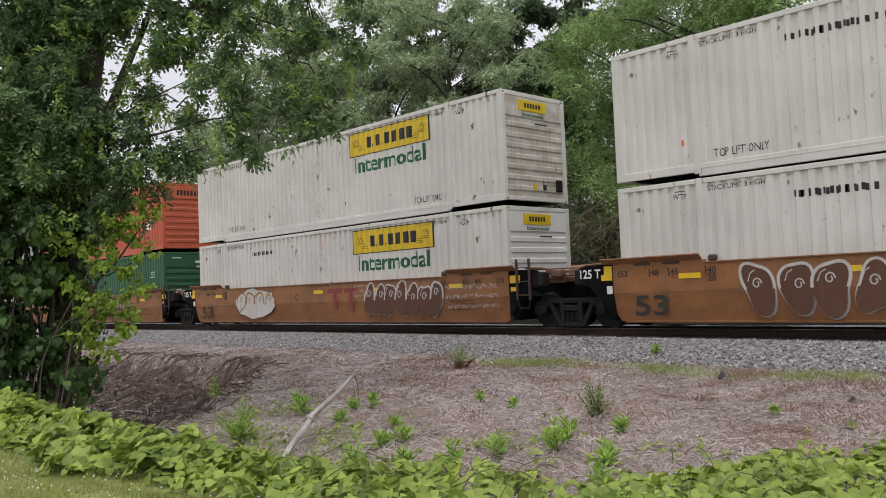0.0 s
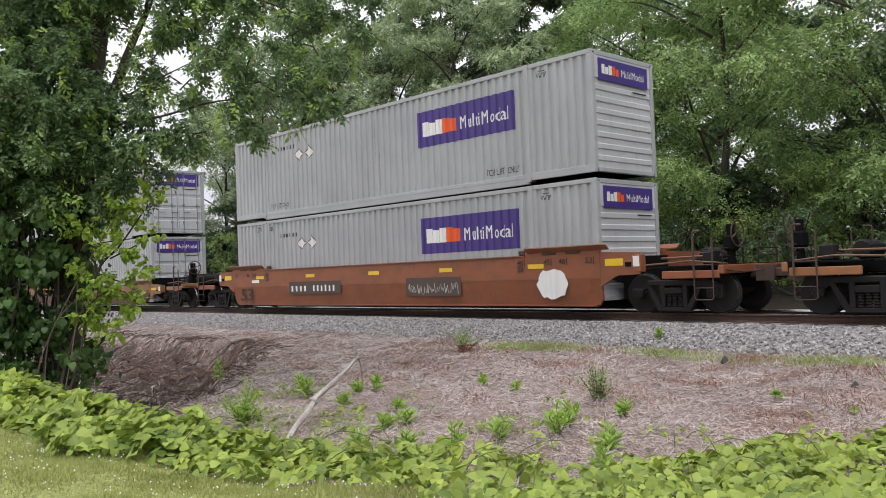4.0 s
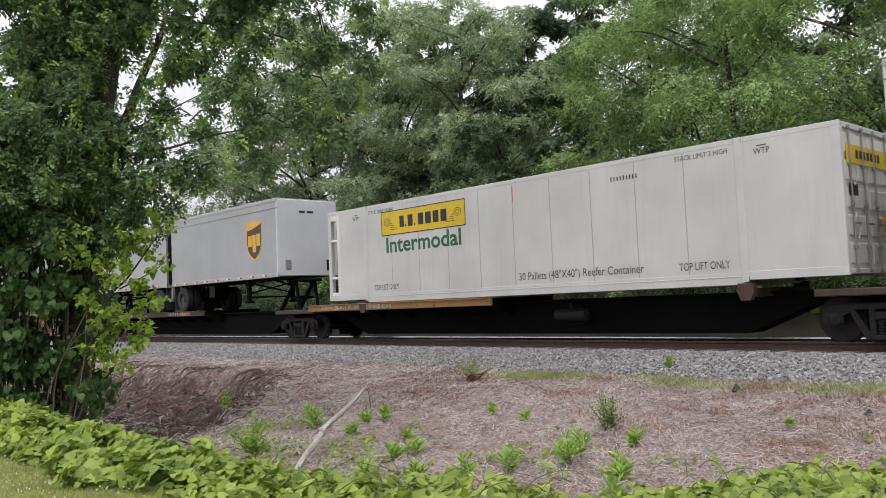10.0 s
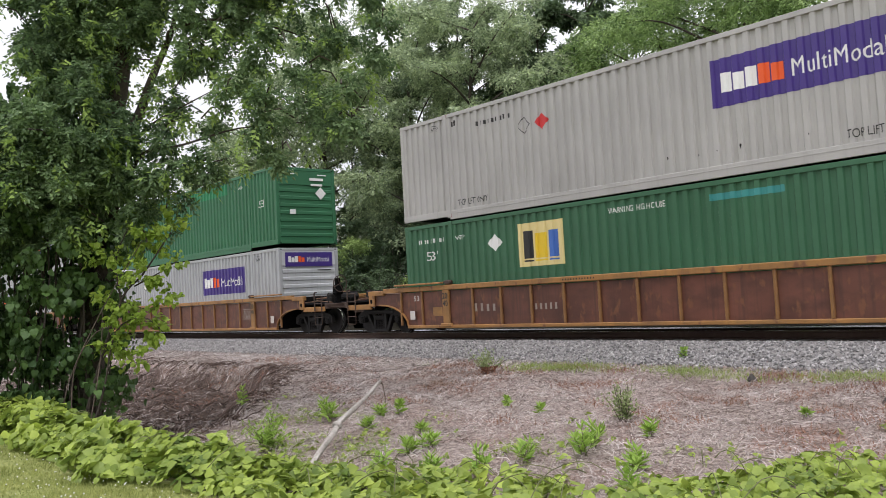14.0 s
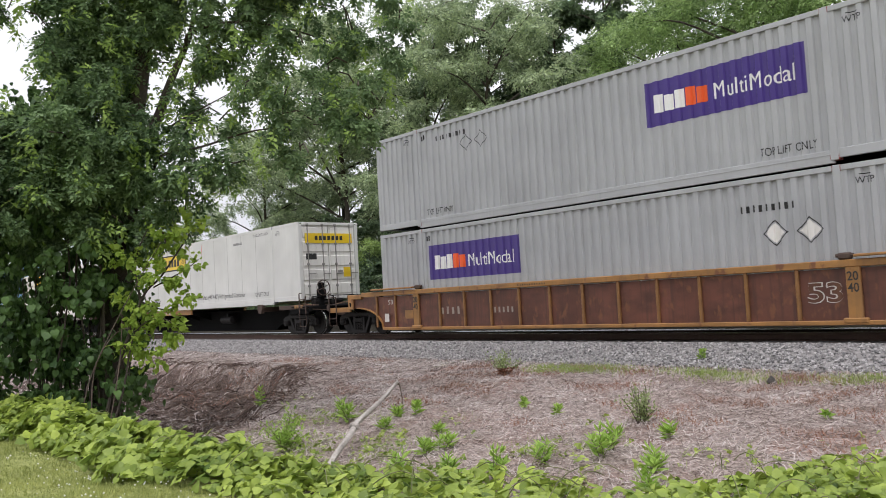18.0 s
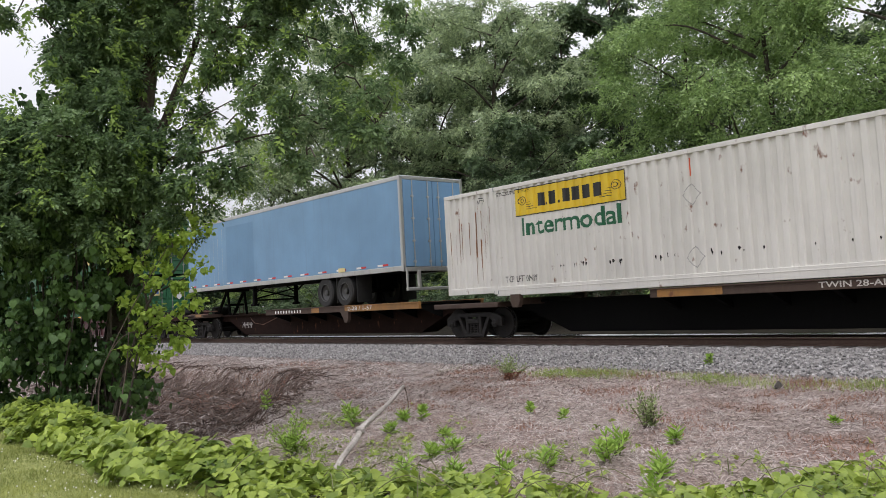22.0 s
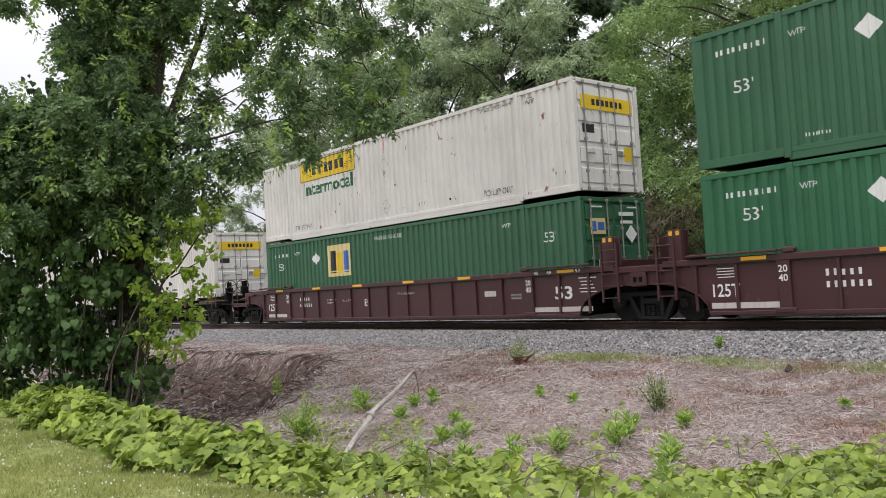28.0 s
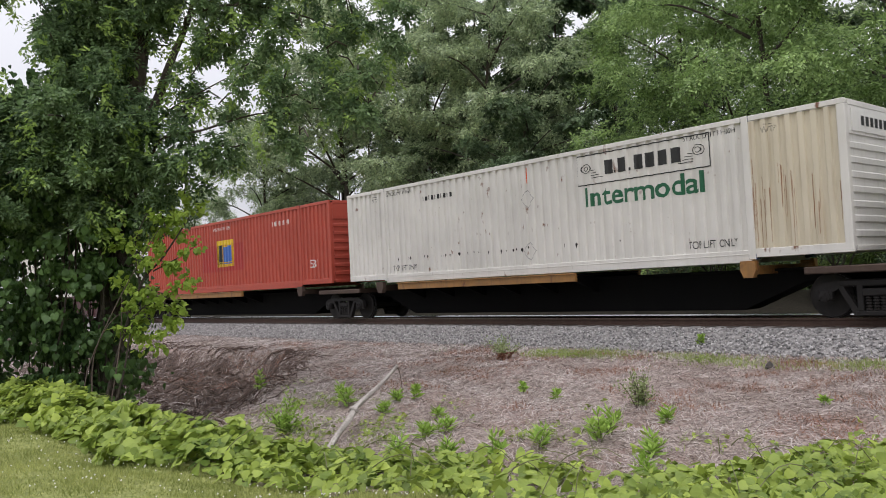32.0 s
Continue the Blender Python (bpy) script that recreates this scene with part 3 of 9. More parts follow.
def decal(thing, d, face, br):
    kind, u = d[0], d[1] - CL / 2
    if kind == "text":
        _, _, z, high, text, ink, wide = d
        lettering(thing, text, u, z, high, ink, face, wide, br)
    elif kind == "scroll":
        panel, ink, word = d[2], d[3], d[4]
        how = d[5] if len(d) > 5 else ""
        z0, z1, w = {"small": (1.76, 2.5, 3.6), "low": (1.9, 2.63, 3.6)}.get(how, (2.0, 2.73, 3.6))
        if panel is not None:
            shape(thing, [rect(u, z0, u + w, z1)], panel, face, br, "sign_panel")
        t = 0.06 if how == "small" else 0.025
        frame_lines = [rect(u, z0, u + w, z0 + t), rect(u, z1 - t, u + w, z1), rect(u, z0 + t, u + t, z1 - t), rect(u + w - t, z0 + t, u + w, z1 - t)]
        shape(thing, frame_lines, ink, face, br, "sign_border", 0.003)
        blocks = [(0.85, 0.20), (1.10, 0.05), (1.22, 0.22), (1.50, 0.05), (1.68, 0.22), (1.98, 0.24), (2.30, 0.24), (2.62, 0.24)]
        shape(thing, [rect(u + a, z0 + 0.2, u + a + b, z0 + (0.27 if b < 0.1 else 0.53)) for a, b in blocks], ink, face, br, "sign_mark", 0.003)
        scroll = []
        for cx, sgn in ((0.28, 1), (3.3, -1)):
            for r in (0.13, 0.06):
                for i in range(12):
                    a0, a1 = i * math.pi / 6, (i + 1) * math.pi / 6
                    scroll.append([(u + cx + q * math.cos(a), z0 + 0.4 + q * 0.8 * math.sin(a)) for q, a in ((r, a0), (r, a1), (r + 0.02, a1), (r + 0.02, a0))])
            for i in range(4):
                z = z0 + 0.16 + i * 0.06
                scroll.append(rect(u + cx + sgn * 0.14 + min(0, sgn * (0.1 + 0.08 * (3 - i))), z, u + cx + sgn * 0.14 + max(0, sgn * (0.1 + 0.08 * (3 - i))), z + 0.014))
        shape(thing, scroll, ink, face, br, "sign_border", 0.003)
        if how == "small":
            lettering(thing, "Intermodal", u + 0.52, 1.24, 0.38, word, face, 2.55, br, bold=0.028)
        else:
            lettering(thing, "Intermodal", u + 0.2, z0 - 0.5, 0.47, word, face, 3.2, br, bold=0.028)
    elif kind == "parcel":
        panel = d[2]
        z0, z1, w = 1.38, 2.38, 3.62
        shape(thing, [rect(u, z0, u + w, z1)], panel, face, br, "sign_panel")
        ink2 = d[3]
        shape(thing, [rect(u + a, z0 + 0.29, u + b, z0 + h) for a, b, h in ((0.20, 0.43, 0.69), (0.46, 0.70, 0.64), (0.73, 0.97, 0.69))], WHITEINK, face, br, "sign_mark", 0.003)
        shape(thing, [rect(u + 1.0, z0 + 0.29, u + 1.24, z0 + 0.69), rect(u + 1.27, z0 + 0.29, u + 1.52, z0 + 0.64)], ink2, face, br, "sign_mark", 0.003)
        lettering(thing, "MultiModal", u + 1.68, z0 + 0.30, 0.36, WHITEINK, lambda x: face(x) - 0.003, 1.72, br)
    elif kind == "block":
        z0, panel, w = d[2], d[3], 1.45
        shape(thing, [rect(u, z0, u + w, z0 + 1.1)], panel, face, br, "sign_panel")
        for a, b, c, ink in ((0.14, 0.5, 0.9, BLACKINK), (0.56, 0.92, 0.82, d[4]), (0.98, 1.32, 0.86, BLUEINK)):
            shape(thing, [rect(u + a, z0 + 0.2, u + b, z0 + 0.2 + c - 0.2), rect(u + a, z0 + 0.12, u + b, z0 + 0.16)], ink, face, br, "sign_mark", 0.003)
    elif kind == "bars":
        _, _, z, wide, high, n, ink = d
        shape(thing, bars(u, z, wide, high, n, 0.4, int(u * 100) + n), ink, face, br, "serial_number")
    elif kind == "diamond":
        _, _, z, r, ink = d
        shape(thing, [diamond(u, z, r)], ink, face, br, "hazard_placard")
    elif kind == "frame_diamond":
        _, _, z, r, ink = d
        lines = []
        for i in range(4):
            a, b = i * math.pi / 2, (i + 1) * math.pi / 2
            lines.append([(u + q * math.cos(t), z + q * math.sin(t)) for q, t in ((r, a), (r, b), (r - 0.025, b), (r - 0.025, a))])
        shape(thing, lines, ink, face, br, "placard_holder")
    elif kind == "rect":
        _, _, z, wide, high, ink = d
        shape(thing, [rect(u, z, u + wide, z + high)], ink, face, br, "patch")
    elif kind == "spots":
        _, _, z, wide, n, ink, seed = d
        rng = random.Random(seed)
        out = []
        for i in range(n):
            x, r = u + rng.uniform(0, wide), rng.uniform(0.012, 0.05)
            zz = z + rng.uniform(-0.02, 0.05)
            out.append([(x - r * 0.6, zz), (x, zz - r * rng.uniform(1, 2.5)), (x + r * 0.6, zz), (x + r * 0.3, zz + r), (x - r * 0.4, zz + r)])
        shape(thing, out, ink, face, br, "rust_hole")
    elif kind == "streaks":
        _, _, z0, wide, n, ink, seed = d
        rng = random.Random(seed)
        out = []
        for i in range(n):
            x, w = u + rng.uniform(0, wide), rng.uniform(0.006, 0.035)
            zt = z0 + rng.uniform(0.6, 1.6)
            zl = zt - rng.uniform(0.35, 1.3)
            out.append([(x, max(0.24, zl)), (x + w * 0.4, max(0.24, zl)), (x + w, zt), (x + w * 0.1, zt + 0.03)])
        shape(thing, out, ink, face, br, "rust_streak")


def std(ink, u_num=None, wtp=True):
    """Stencils that every stacked box carries."""
    out = [("text", 2.35, 0.30, 0.17, "TOP LIFT ONLY", ink, 1.15), ("text", 12.72, 0.30, 0.17, "TOP LIFT ONLY", ink, 1.15)]
    if wtp:
        out += [("text", 1.35, 2.5, 0.13, "WTP", ink, 0.33), ("text", 14.5, 2.5, 0.13, "WTP", ink, 0.33), ("rect", 1.42, 2.66, 0.2, 0.018, ink), ("rect", 14.57, 2.66, 0.2, 0.018, ink)]
    if u_num is not None:
        out.append(("bars", u_num, 2.3, 1.35, 0.17, 10, ink))
    return out


STACK = [("text", 2.15, 2.62, 0.11, "STACK LIMIT 3 HIGH", BLACKINK, 1.2), ("text", 12.75, 2.62, 0.11, "STACK LIMIT 3 HIGH", BLACKINK, 1.2)]
WHITESTD = std(BLACKINK, 3.9) + STACK + [("frame_diamond", 8.1, 1.9, 0.24, SEAM), ("frame_diamond", 8.1, 0.55, 0.24, SEAM), ("rect", 8.08, 2.3, 0.03, 0.4, ORANGEINK)]
GREENSTD = [("text", 0.93, 1.85, 0.27, "53'", WHITEINK, 0.42), ("text", 14.86, 1.85, 0.27, "53'", WHITEINK, 0.42), ("text", 7.3, 2.5, 0.14, "WARNING HIGH CUBE", WHITEINK, 1.55),
            ("text", 1.95 + 0.2, 2.35, 0.13, "WTP", WHITEINK, 0.33), ("text", 13.35, 2.35, 0.13, "WTP", WHITEINK, 0.33), ("diamond", 3.65, 2.15, 0.25, WHITEINK),
            ("bars", 0.55, 2.35, 1.2, 0.15, 9, WHITEINK), ("bars", 2.35, 0.35, 0.5, 0.09, 8, WHITEINK)]
PARCELSTD = std(BLACKINK, None) + [("bars", 2.2, 2.52, 0.28, 0.2, 2, GREASE)]
DIAS = [("frame_diamond", 4.15, 2.0, 0.24, GREASE), ("frame_diamond", 4.75, 2.0, 0.24, GREASE), ("diamond", 4.15, 2.0, 0.2, WALLWHITE), ("diamond", 4.75, 2.0, 0.2, WALLWHITE), ("bars", 2.9, 2.25, 1.0, 0.17, 9, BLACKINK)]
RDIAS = [("diamond", 13.05, 2.15, 0.21, RODGREY), ("diamond", 13.6, 2.15, 0.21, RODGREY), ("frame_diamond", 12.0 + 1.05, 2.15, 0.24, GREASE), ("frame_diamond", 12.0 + 1.6, 2.15, 0.24, GREASE), ("bars", 12.5, 2.42, 1.1, 0.17, 9, BLACKINK)]

# ---- trucks and wheels ----
WR = 0.43


def wheel_mesh():
    b = B().lathe([(-0.79, 0.10), (-0.79, 0.30), (-0.785, 0.36), (-0.79, WR - 0.02), (-0.775, WR), (-0.70, WR), (-0.69, WR + 0.03), (-0.66, WR + 0.03), (-0.65, 0.35), (-0.69, 0.30), (-0.70, 0.1)], n=28)
    b.lathe([(0.79, 0.10), (0.79, 0.30), (0.785, 0.36), (0.79, WR - 0.02), (0.775, WR), (0.70, WR), (0.69, WR + 0.03), (0.66, WR + 0.03), (0.65, 0.35), (0.69, 0.30), (0.70, 0.1)], n=28)
    b.lathe([(-1.09, 0.07), (1.09, 0.07)], n=10)
    for s in (-1, 1):
        b.lathe([(s * 1.06, 0.11), (s * 1.12, 0.105), (s * 1.13, 0.06)], n=14)
        for i in range(3):
            a = i * 2.094
            b.box(0.06 * math.cos(a) - 0.018, 0.06 * math.cos(a) + 0.018, s * 1.13 - 0.02, s * 1.13 + 0.02, 0.06 * math.sin(a) - 0.018, 0.06 * math.sin(a) + 0.018, 0)
    return b


def rim_mesh():
    b = B()
    for s in (-1, 1):
        b.lathe([(s * 0.76, WR + 0.001), (s * 0.71, WR + 0.002)], n=28)
    return b


def side_frame():
    """A cast side frame with its two windows and spring nest, seen from the side."""
    b = B()
    y0, y1 = -1.06, -0.94
    for s in (-1, 1):
        b.prism([(s * 0.72, 0.70), (s * 0.38, 0.05), (s * 0.24, 0.05), (s * 0.24, 0.15), (s * 0.31, 0.17), (s * 0.57, 0.62), (s * 0.60, 0.70)], "y", y0, y1)
        b.box(min(s * 0.21, s * 0.32), max(s * 0.21, s * 0.32), y0 - 0.012, y1, 0.14, 0.64, 0.015)
        b.prism([(s * 0.62, 0.73), (s * 0.98, 0.67), (s * 1.13, 0.58), (s * 1.13, 0.36), (s * 1.03, 0.34), (s * 0.98, 0.50), (s * 0.80, 0.48), (s * 0.64, 0.57)], "y", y0 + 0.006, y1 - 0.006)
        b.box(s * 0.9 - 0.13, s * 0.9 + 0.13, -1.10, -0.92, 0.34, 0.56, 0.035)
    b.box(-0.66, 0.66, y0 - 0.006, y1, 0.60, 0.73, 0.025)
    b.box(-0.37, 0.37, y0 - 0.008, y1, 0.05, 0.15, 0.02)
    b.box(-0.22, 0.22, -1.085, -0.8, 0.42, 0.56, 0.02)
    return b


def coil_spring():
    prof = []
    for i in range(5):
        z = 0.15 + i * 0.054
        prof += [(z, 0.045), (z + 0.012, 0.066), (z + 0.034, 0.066), (z + 0.046, 0.045)]
    return B().lathe(prof, axis="z", n=10)


def truck(car, x):
    """A two-axle truck under a car, at x along the car."""
    t = part("truck", shared("bolster", lambda: B().box(-0.22, 0.22, -0.95, 0.95, 0.45, 0.66, 0.03).box(-0.35, 0.35, -0.3, 0.3, 0.6, 0.74, 0.03)
                             .rod((-0.9, 0.25, 0.3), (0.9, 0.25, 0.3), 0.03).rod((-0.5, -0.9, 0.33), (-0.5, 0.9, 0.33), 0.05).rod((0.5, -0.9, 0.33), (0.5, 0.9, 0.33), 0.05).mesh("truck", GREASE)),
             GREASE, car, at=(x, 0, 0))
    for turn in (0, 180):
        part("side_frame", shared("sideframe", lambda: side_frame().mesh("side_frame", GREASE)), GREASE, t, at=pose(0, 0, 0, 0, 0, turn))
        for sx in (-0.135, 0.0, 0.135):
            part("coil_spring", shared("spring", lambda: coil_spring().mesh("coil_spring", GREASE)), GREASE, t, at=pose(sx if turn == 0 else -sx, -1.0 if turn == 0 else 1.0, 0))
    for dx in (-0.9, 0.9):
        w = part("wheelset", shared("wheelset", wheelset_mesh), GREASE, t, at=(dx, 0, WR))
        WHEELS.append((w, car, dx, x + dx))
    return t


def wheelset_mesh():
    me = wheel_mesh().mesh("wheelset", GREASE, True)
    rim = rim_mesh()
    n0 = len(me.polygons)
    bm = bmesh.new()
    bm.from_mesh(me)
    bm2 = rim.mesh("rim", BRIGHT)
    bm.from_mesh(bm2)
    bm.faces.ensure_lookup_table()
    for f in bm.faces[n0:]:
        f.material_index = 1
    bm.to_mesh(me)
    bm.free()
    bpy.data.meshes.remove(bm2)
    me.materials.append(BRIGHT)
    return me


# ---- car ends: platforms, ladders, couplers, hoses ----


def rail_ladder(z0, z1, w=0.42, n=4):
    b = B()
    for x in (-w / 2, w / 2):
        b.box(x - 0.025, x + 0.025, -0.03, 0.03, z0, z1, 0.006)
    for i in range(n):
        z = z0 + (z1 - z0) * (i + 0.35) / n
        b.rod((-w / 2, -0.02, z), (w / 2, -0.02, z), 0.014)
    return b


def sill_step():
    """A bent wire step below a sill."""
    return B().pipe([(-0.21, 0, 0.82), (-0.21, 0, 0.36), (-0.17, 0, 0.32), (0.17, 0, 0.32), (0.21, 0, 0.36), (0.21, 0, 0.82)], 0.012).rod((-0.21, 0, 0.56), (0.21, 0, 0.56), 0.01)


def stanchions(z0, z1):
    """Two grab posts with a hooped top and two rungs."""
    return B().pipe([(-0.21, 0, z0), (-0.21, 0, z1 - 0.03), (-0.18, 0, z1), (-0.05, 0, z1)], 0.022).pipe([(0.21, 0, z0), (0.21, 0, z1 - 0.12)], 0.02).rod((-0.21, -0.01, z0 + 0.25), (0.21, -0.01, z0 + 0.25), 0.011).rod((-0.21, -0.01, z0 + 0.5), (0.21, -0.01, z0 + 0.5), 0.011)


def car_end(car, xc, s, tone, wheel=False, tall=1.75):
    """An end platform past the truck at xc; s is the way out (+1 forward)."""
    xe = xc + s * 1.25
    b = B().box(min(xc - s * 0.9, xe), max(xc - s * 0.9, xe), -0.55, 0.55, 0.78, 1.02, 0.02)
    b.box(xe - 0.06, xe + 0.06, -1.38, 1.38, 0.86, 1.04, 0.015)
    b.box(min(xc, xe), max(xc, xe), -1.36, -0.62, 0.99, 1.03, 0.008)
    b.box(min(xc, xe), max(xc, xe), 0.62, 1.36, 0.99, 1.03, 0.008)
    part("end_platform", b, CAR_BLACK, car)
    part("end_sill", B().box(xe - 0.09 + s * 0.06, xe + 0.03 + s * 0.06, -1.40, 1.40, 0.84, 1.02, 0.015), RUSTIRON if tone is CAR_YELLOW else tone, car)
    xi = xc - s * 0.05
    for y in (-1.42, 1.36):
        part("side_sill", B().box(min(xi, xe), max(xi, xe), y, y + 0.06, 0.76, 0.92, 0.012), tone, car)
    for y, turn in ((-1.455, 0), (1.455, 180)):
        part("grab_ladder", shared(("ladder", tall), lambda: stanchions(0.78, tall).mesh("grab_ladder", RUSTIRON)), RUSTIRON, car, at=pose(xe - s * 0.32, y, 0, 0, 0, turn))
        part("sill_step", shared("step", lambda: sill_step().mesh("sill_step", RUSTIRON)), RUSTIRON, car, at=pose(xe - s * 0.32, y, 0, 0, 0, turn))
    cb = B().box(min(xe, xe + s * 0.95), max(xe, xe + s * 0.95), -0.1, 0.1, 0.72, 0.92, 0.03)
    k = xe + s * 1.05
    cb.prism([(k - s * 0.2, -0.18), (k + s * 0.16, -0.24), (k + s * 0.2, -0.08), (k + s * 0.02, -0.02), (k + s * 0.16, 0.2), (k - s * 0.2, 0.2)], "z", 0.66, 0.98)
    part("coupler", cb, RUSTIRON, car)
    hb = B()
    pts = [(xe, 0.35, 0.72)]
    for i in range(7):
        a = i / 6
        pts.append((xe + s * (0.2 + 0.75 * a), 0.32, 0.66 - 0.34 * math.sin(math.pi * a * 0.8)))
    hb.pipe(pts, 0.025)
    part("brake_hose", hb, TYRE, car)
    for y in (-1, 1):
        part("railing", B().pipe([(xe, y * 1.25, 1.03), (xe, y * 1.25, 1.36), (xe, y * 0.35, 1.36), (xe, y * 0.35, 1.03)], 0.015).rod((xe, y * 1.25, 1.2), (xe, y * 0.35, 1.2), 0.012), GREASE, car)
    gear = B().lathe([(-0.45, 0.16), (-0.40, 0.19), (0.30, 0.19), (0.36, 0.15)], axis="y", at=(xc + s * 0.35, 0.2, 1.22), n=14)
    gear.box(xc + s * 0.75 - 0.14, xc + s * 0.75 + 0.14, -0.9, -0.62, 1.03, 1.34, 0.03)
    gear.pipe([(xc + s * 0.2, -0.9, 1.1), (xc + s * 0.55, -0.95, 1.16), (xc + s * 0.8, -0.6, 1.1), (xc + s * 1.1, -0.5, 1.16)], 0.022)
    part("brake_gear", gear, GREASE, car)
    part("air_pipe", B().pipe([(xc - s * 0.8, -1.0, 1.06), (xc + s * 0.1, -1.05, 1.10), (xc + s * 0.5, -1.2, 1.12), (xe, -1.1, 1.05)], 0.02).pipe([(xc - s * 0.6, -0.5, 1.2), (xc + s * 0.9, -0.55, 1.22)], 0.026), PIPEBROWN, car)
    part("coupler_bar", B().pipe([(xe + s * 0.1, -1.3, 0.92), (xe + s * 0.14, -0.6, 0.86), (xe + s * 0.4, -0.15, 0.9)], 0.014), RUSTIRON, car)
    if wheel:
        part("brake_wheel_stand", B().box(xe - 0.05, xe + 0.05, -0.95, -0.75, 1.0, 1.85, 0.015).box(xe - 0.12, xe + 0.12, -1.0, -0.7, 1.3, 1.62, 0.04), CAR_BLACK, car)
        wb = B()
        for i in range(18):
            a0, a1 = i * math.pi / 9, (i + 1) * math.pi / 9
            wb.rod((xe + s * 0.15, -0.85 + 0.27 * math.cos(a0), 1.66 + 0.27 * math.sin(a0)), (xe + s * 0.15, -0.85 + 0.27 * math.cos(a1), 1.66 + 0.27 * math.sin(a1)), 0.016)
        for i in range(4):
            a = i * math.pi / 2 + 0.4
            wb.rod((xe + s * 0.12, -0.85, 1.66), (xe + s * 0.15, -0.85 + 0.27 * math.cos(a), 1.66 + 0.27 * math.sin(a)), 0.014)
        part("brake_wheel", wb, RUSTIRON, car)


def plate_end(car, s, tone, top):
    """The painted end of a well side over a truck of its own."""
    h = CL / 2
    z = top - 1.43
    for y in (-1.445, 1.385):
        part("end_plate", B().prism([(s * (h + 0.125), 0.62 + 0.6 * z), (s * (h + 0.55), 0.86 + 0.7 * z), (s * (h + 1.15), 0.88 + 0.7 * z), (s * (h + 1.15), 1.36 + z), (s * (h + 0.125), 1.40 + z)], "y", y, y + 0.06), tone, car)
        part("end_cap", B().box(min(s * (h + 1.02), s * (h + 1.18)), max(s * (h + 1.02), s * (h + 1.18)), min(y - 0.012, y * 0.85), max(y - 0.012, y * 0.85), 0.92 + 0.7 * z, 1.32 + z, 0.02), tone, car)
    shape(car, [rect(s * (h + 0.50) - 0.24, 1.08 + 0.85 * z, s * (h + 0.50) + 0.24, 1.24 + z)], YELLOWTAPE, lambda x: -1.447, None, "reflector")
    shape(car, [rect(s * (h + 1.08) - 0.08, 1.05 + 0.85 * z, s * (h + 1.08) + 0.08, 1.28 + z)], WALLWHITE, lambda x: -1.459, None, "placard")
    part("latch_box", B().box(s * (h + 0.88) - 0.11, s * (h + 0.88) + 0.11, -1.462, -1.44, 1.02 + 0.85 * z, 1.18 + z, 0.01), tone, car)
    part("latch_recess", B().box(s * (h + 0.88) - 0.08, s * (h + 0.88) + 0.08, -1.466, -1.46, 1.05 + 0.85 * z, 1.15 + z, 0), CAR_BLACK, car)
    arm = [(s * (h + 0.17), 0.30), (s * (h + 0.40), 0.30), (s * (h + 0.62), 0.56), (s * (h + 1.2), 0.56), (s * (h + 1.4), 0.80), (s * (h + 1.4), 0.98), (s * (h + 0.17), 1.0)]
    part("end_arm", B().prism(arm, "y", -0.62, 0.62), CAR_BLACK, car)


